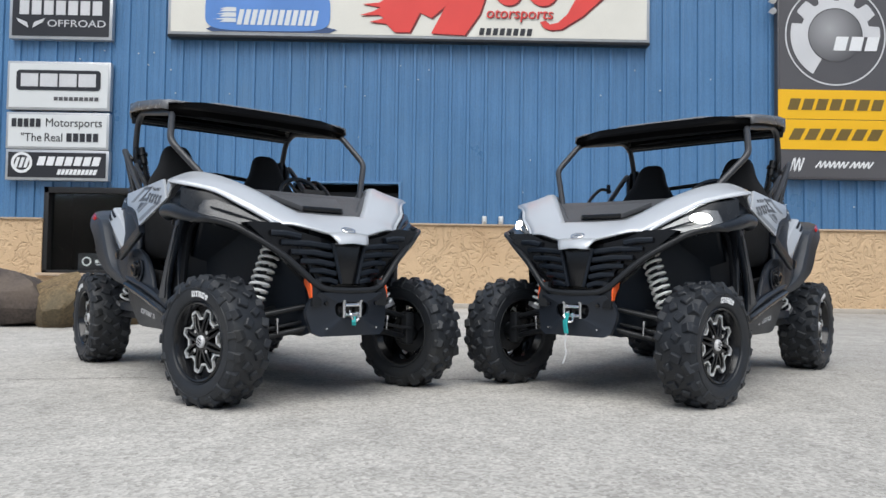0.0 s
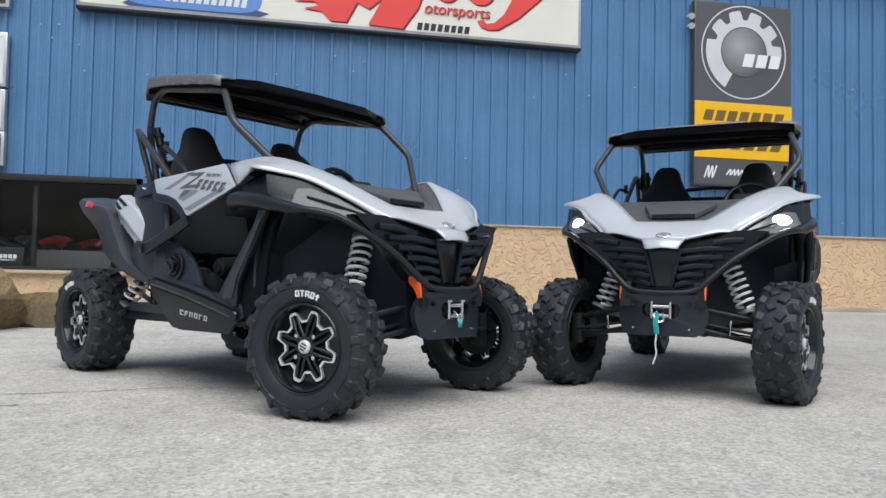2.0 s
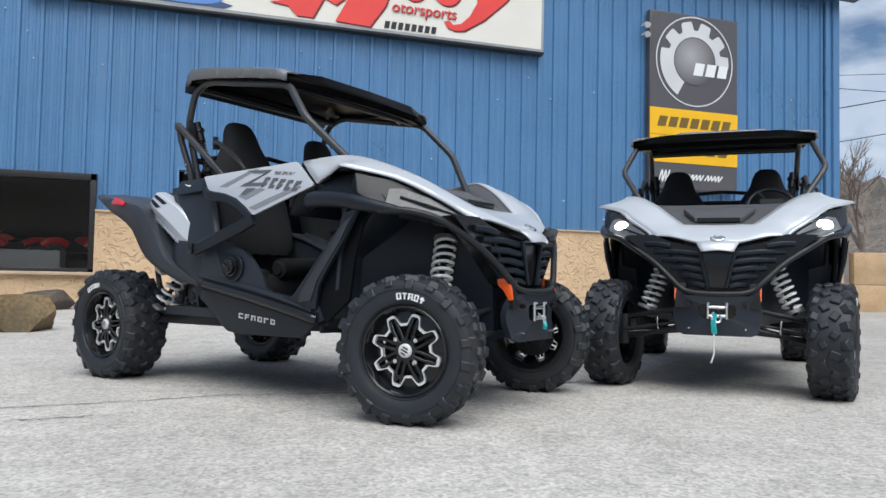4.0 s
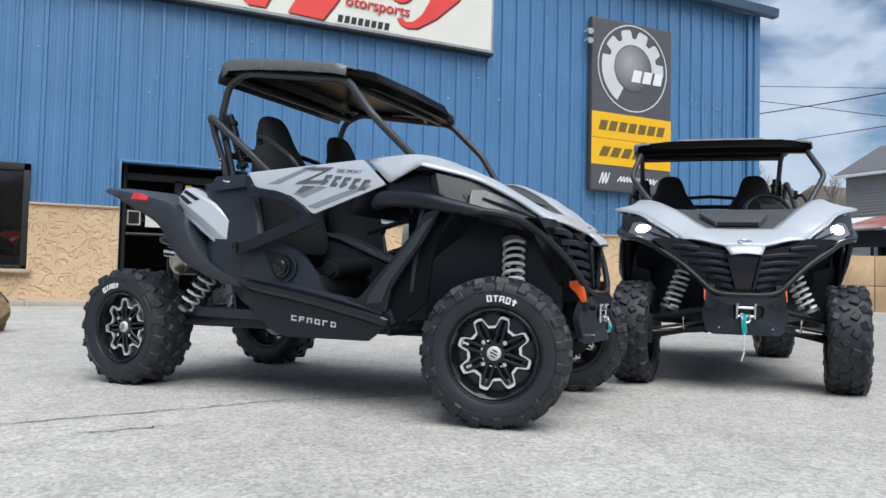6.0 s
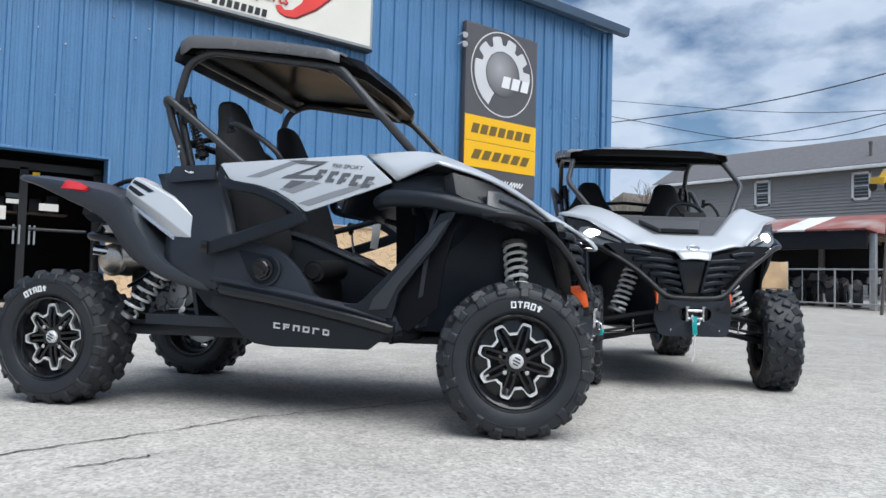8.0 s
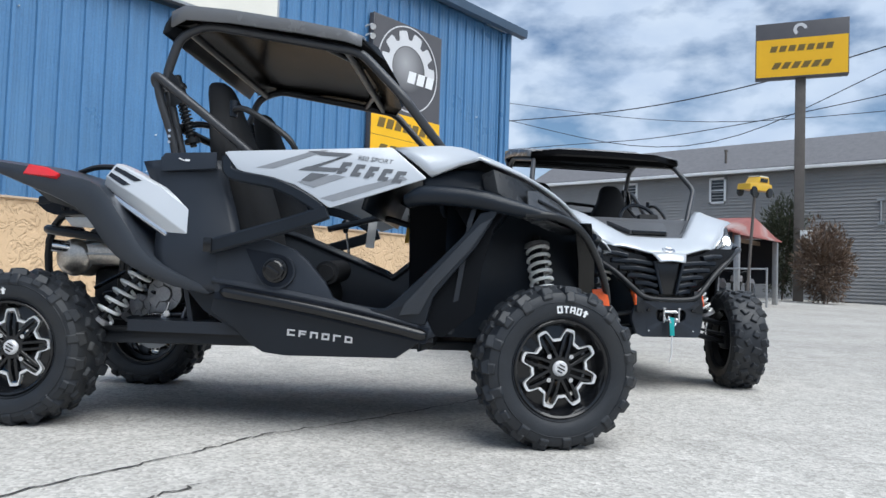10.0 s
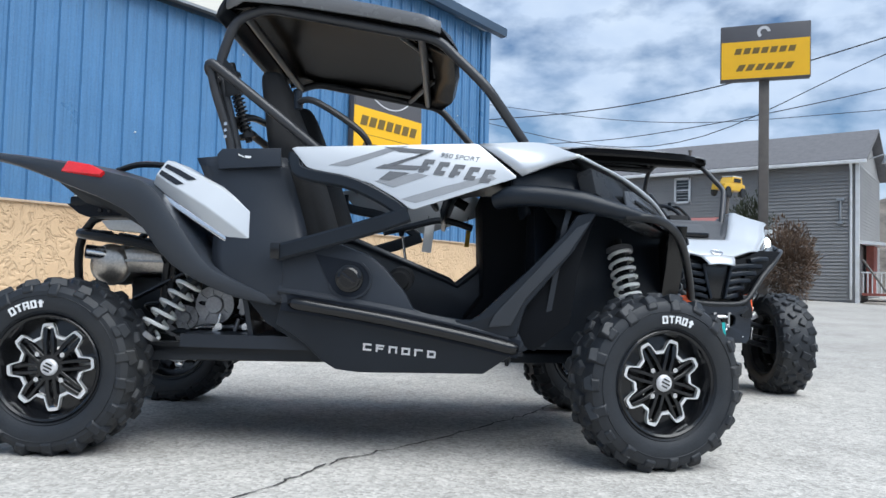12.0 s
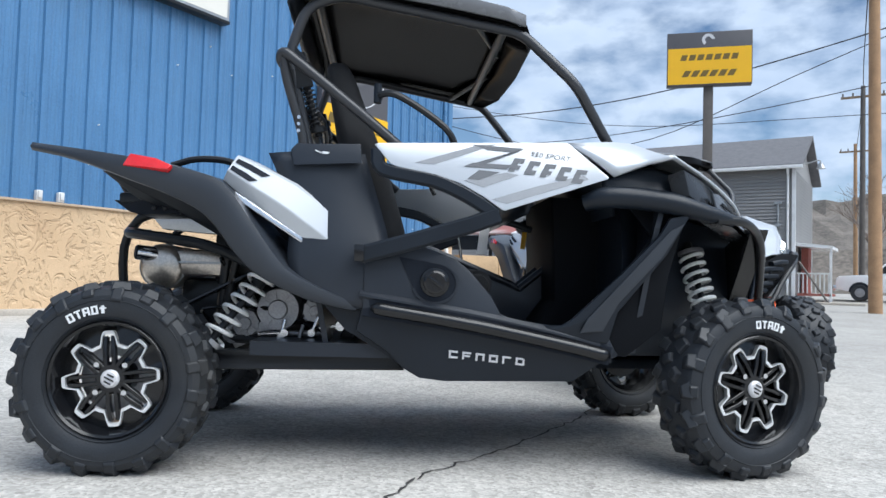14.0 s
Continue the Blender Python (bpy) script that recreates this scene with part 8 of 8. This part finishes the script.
def hills():
    """Wooded ridge round the horizon; its unseen half, added behind the camera, darkens reflections."""
    rows = []
    n = 420
    for j in range(9):
        row = []
        for i in range(n):
            a = radians(-60 + 360 * i / (n - 1))
            r = 150 + 16 * j
            f = j / 8
            z = (10 + 32 * f) * (0.75 + 0.35 * noise.noise(Vector((a * 3, 0.4 * j, 1)))) + 3.2 * f * noise.noise(Vector((a * 60, j * 2.0, 3))) + 2.6 * f * noise.noise(Vector((a * 190, j * 3.0, 7)))
            row.append((r * math.cos(a), r * math.sin(a), z if j else 0))
        rows.append(row)
    bm = flat_bm()
    grid(bm, rows)
    return tagged(part("backdrop", bm, material("wooded_hillside", (0.125, 0.108, 0.092), 0.95, 0, 0.6, 0.08, 0.0, 1.1, dirt=(0.085, 0.080, 0.060)), flat=True), "grey-brown wooded winter ridge, unseen rear half added to darken reflections", "hillside", kind="structure")


hills()


def utility_pole(x, y, h, r, mat, lean, label):
    t = thing("utility_pole", pose(x, y, ground_height(x, y), 0, 0, 0), label, "utility pole", "roadside utility poles")
    bm = flat_bm()
    rod(bm, (0, 0, 0), (lean, lean * 0.4, h), r, r * 0.72, 14)
    part("pole", bm, mat, t)
    bm = flat_bm()
    box(bm, (lean, lean * 0.4, h - 0.6), (0.1, 2.2, 0.12))
    arm = part("crossarm", bm, TIMBER, t)
    for dy in (-1.0, -0.5, 0.5, 1.0):
        bm = flat_bm()
        rod(bm, (lean, lean * 0.4 + dy, h - 0.54), (lean, lean * 0.4 + dy, h - 0.36), 0.04, 0.05, 8)
        part("insulator", bm, POLE_STEEL, arm)


utility_pole(23.2, 4.52, 13.5, 0.20, POLE_BROWN, 0.15, "brown timber utility pole by the road")
utility_pole(44, 6.0, 12, 0.17, POLE_STEEL, -0.1, "weathered grey utility pole further along the road")
utility_pole(62, 7.4, 12, 0.17, POLE_BROWN, 0.1, "weathered brown utility pole further along the road")


def cable(pts, r=0.02):
    bm = flat_bm()
    sweep(bm, smooth_path(pts, 8), circle(r, 6))
    tagged(part("overhead_cable", bm, WIRE), "thin dark overhead cable across the sky", "cable", "overhead cables")


cable([(31.5, 44, 11.2), (31.5, 27, 9.95), (31.5, 16.7, 9.75), (31.5, 6.8, 11.1), (31.5, -8, 14.4)], 0.028)
cable([(31.5, 44, 15.4), (31.5, 28.9, 10.5), (31.5, 16.7, 7.5), (31.5, 6.8, 10.4), (31.5, -6, 15.2)])
cable([(31.5, 38, 8.6), (31.5, 23.8, 8.2), (31.5, 16.7, 8.1), (31.5, 6.8, 9.0), (31.5, -8, 11.2)])
cable([(31.5, 42, 14.6), (31.5, 28.9, 11.4), (31.5, 16.7, 8.7), (31.5, 6.8, 8.1), (31.5, -8, 7.9)], 0.016)
cable([(23.35, 4.6, 12.9), (34, 5.4, 11.2), (44, 6.0, 11.5), (62, 7.4, 11.5)])


def pickup(x, y, heading):
    z = ground_height(x, y)
    t = thing("pickup_truck", pose(x, y, z, 0, 0, heading), "white crew-cab pickup truck parked by the road", "pickup truck")
    bm = flat_bm()
    prof = [(2.85, 0.55), (2.90, 0.80), (2.85, 1.10), (2.70, 1.20), (1.45, 1.28), (0.75, 1.86), (0.45, 1.92), (-1.10, 1.90), (-1.30, 1.30), (-2.85, 1.28), (-2.92, 0.60), (-2.2, 0.45), (-1.35, 0.42), (1.4, 0.42), (2.3, 0.45)]
    plate(bm, [(a, -0.95, b) for a, b in prof], (0, 1.9, 0), 0.05)
    body = part("body", bm, TRUCK_WHITE, t, "white painted body")
    for s in (1, -1):
        bm = flat_bm()
        plate(bm, [(1.20, 0.96 * s, 1.34), (0.70, 0.95 * s, 1.78), (0.10, 0.95 * s, 1.80), (0.10, 0.96 * s, 1.34)], (0, 0.006 * s, 0))
        part("side_window", bm, WINDOW_DARK, t)
        bm = flat_bm()
        plate(bm, [(0.0, 0.96 * s, 1.34), (0.0, 0.95 * s, 1.80), (-1.0, 0.95 * s, 1.80), (-1.1, 0.96 * s, 1.34)], (0, 0.006 * s, 0))
        part("side_window", bm, WINDOW_DARK, t)
        bm = flat_bm()
        box(bm, (2.80, 0.72 * s, 0.95), (0.16, 0.38, 0.2), bevel=0.03)
        part("headlight", bm, LENS_OFF, t)
        for dx in (1.85, -1.85):
            bm = flat_bm()
            lathe(bm, [(0.47, 0.955), (0.47, 0.962), (0.0, 0.962)], "y", 28)
            for v in bm.verts:
                v.co = Vector((v.co.x + dx, v.co.y * s, max(v.co.z + 0.45, 0.42)))
            part("wheel_arch", bm, BLACK_PLASTIC, t)
            bm = flat_bm()
            lathe(bm, [(0.22, -0.13), (0.36, -0.14), (0.40, -0.08), (0.40, 0.08), (0.36, 0.14), (0.22, 0.13)], "y", 28)
            ob = part("wheel", bm, RUBBER, t)
            ob.location = (dx, 0.86 * s, 0.40)
            bm = flat_bm()
            lathe(bm, [(0.0, -0.12), (0.06, -0.13), (0.24, -0.10), (0.25, 0.0), (0.24, 0.10), (0.06, 0.13), (0.0, 0.12)], "y", 20)
            part("rim", bm, ALLOY, ob)
    bm = flat_bm()
    box(bm, (2.93, 0, 0.62), (0.16, 1.86, 0.26), bevel=0.04)
    part("front_bumper", bm, CHROME, t)
    bm = flat_bm()
    box(bm, (2.88, 0, 0.95), (0.06, 1.1, 0.30), bevel=0.02)
    part("front_grille", bm, BLACK_GLOSS, t)


pickup(38.6, 3.9, 90)
bm = flat_bm()
box(bm, (34.2, 6.6, ground_height(34.2, 6.6) + 0.03), (1.2, 2.6, 0.16), bevel=0.03)
tagged(part("kerb_slab", bm, CONCRETE), "low pale concrete slab by the porch", "kerb", kind="structure")
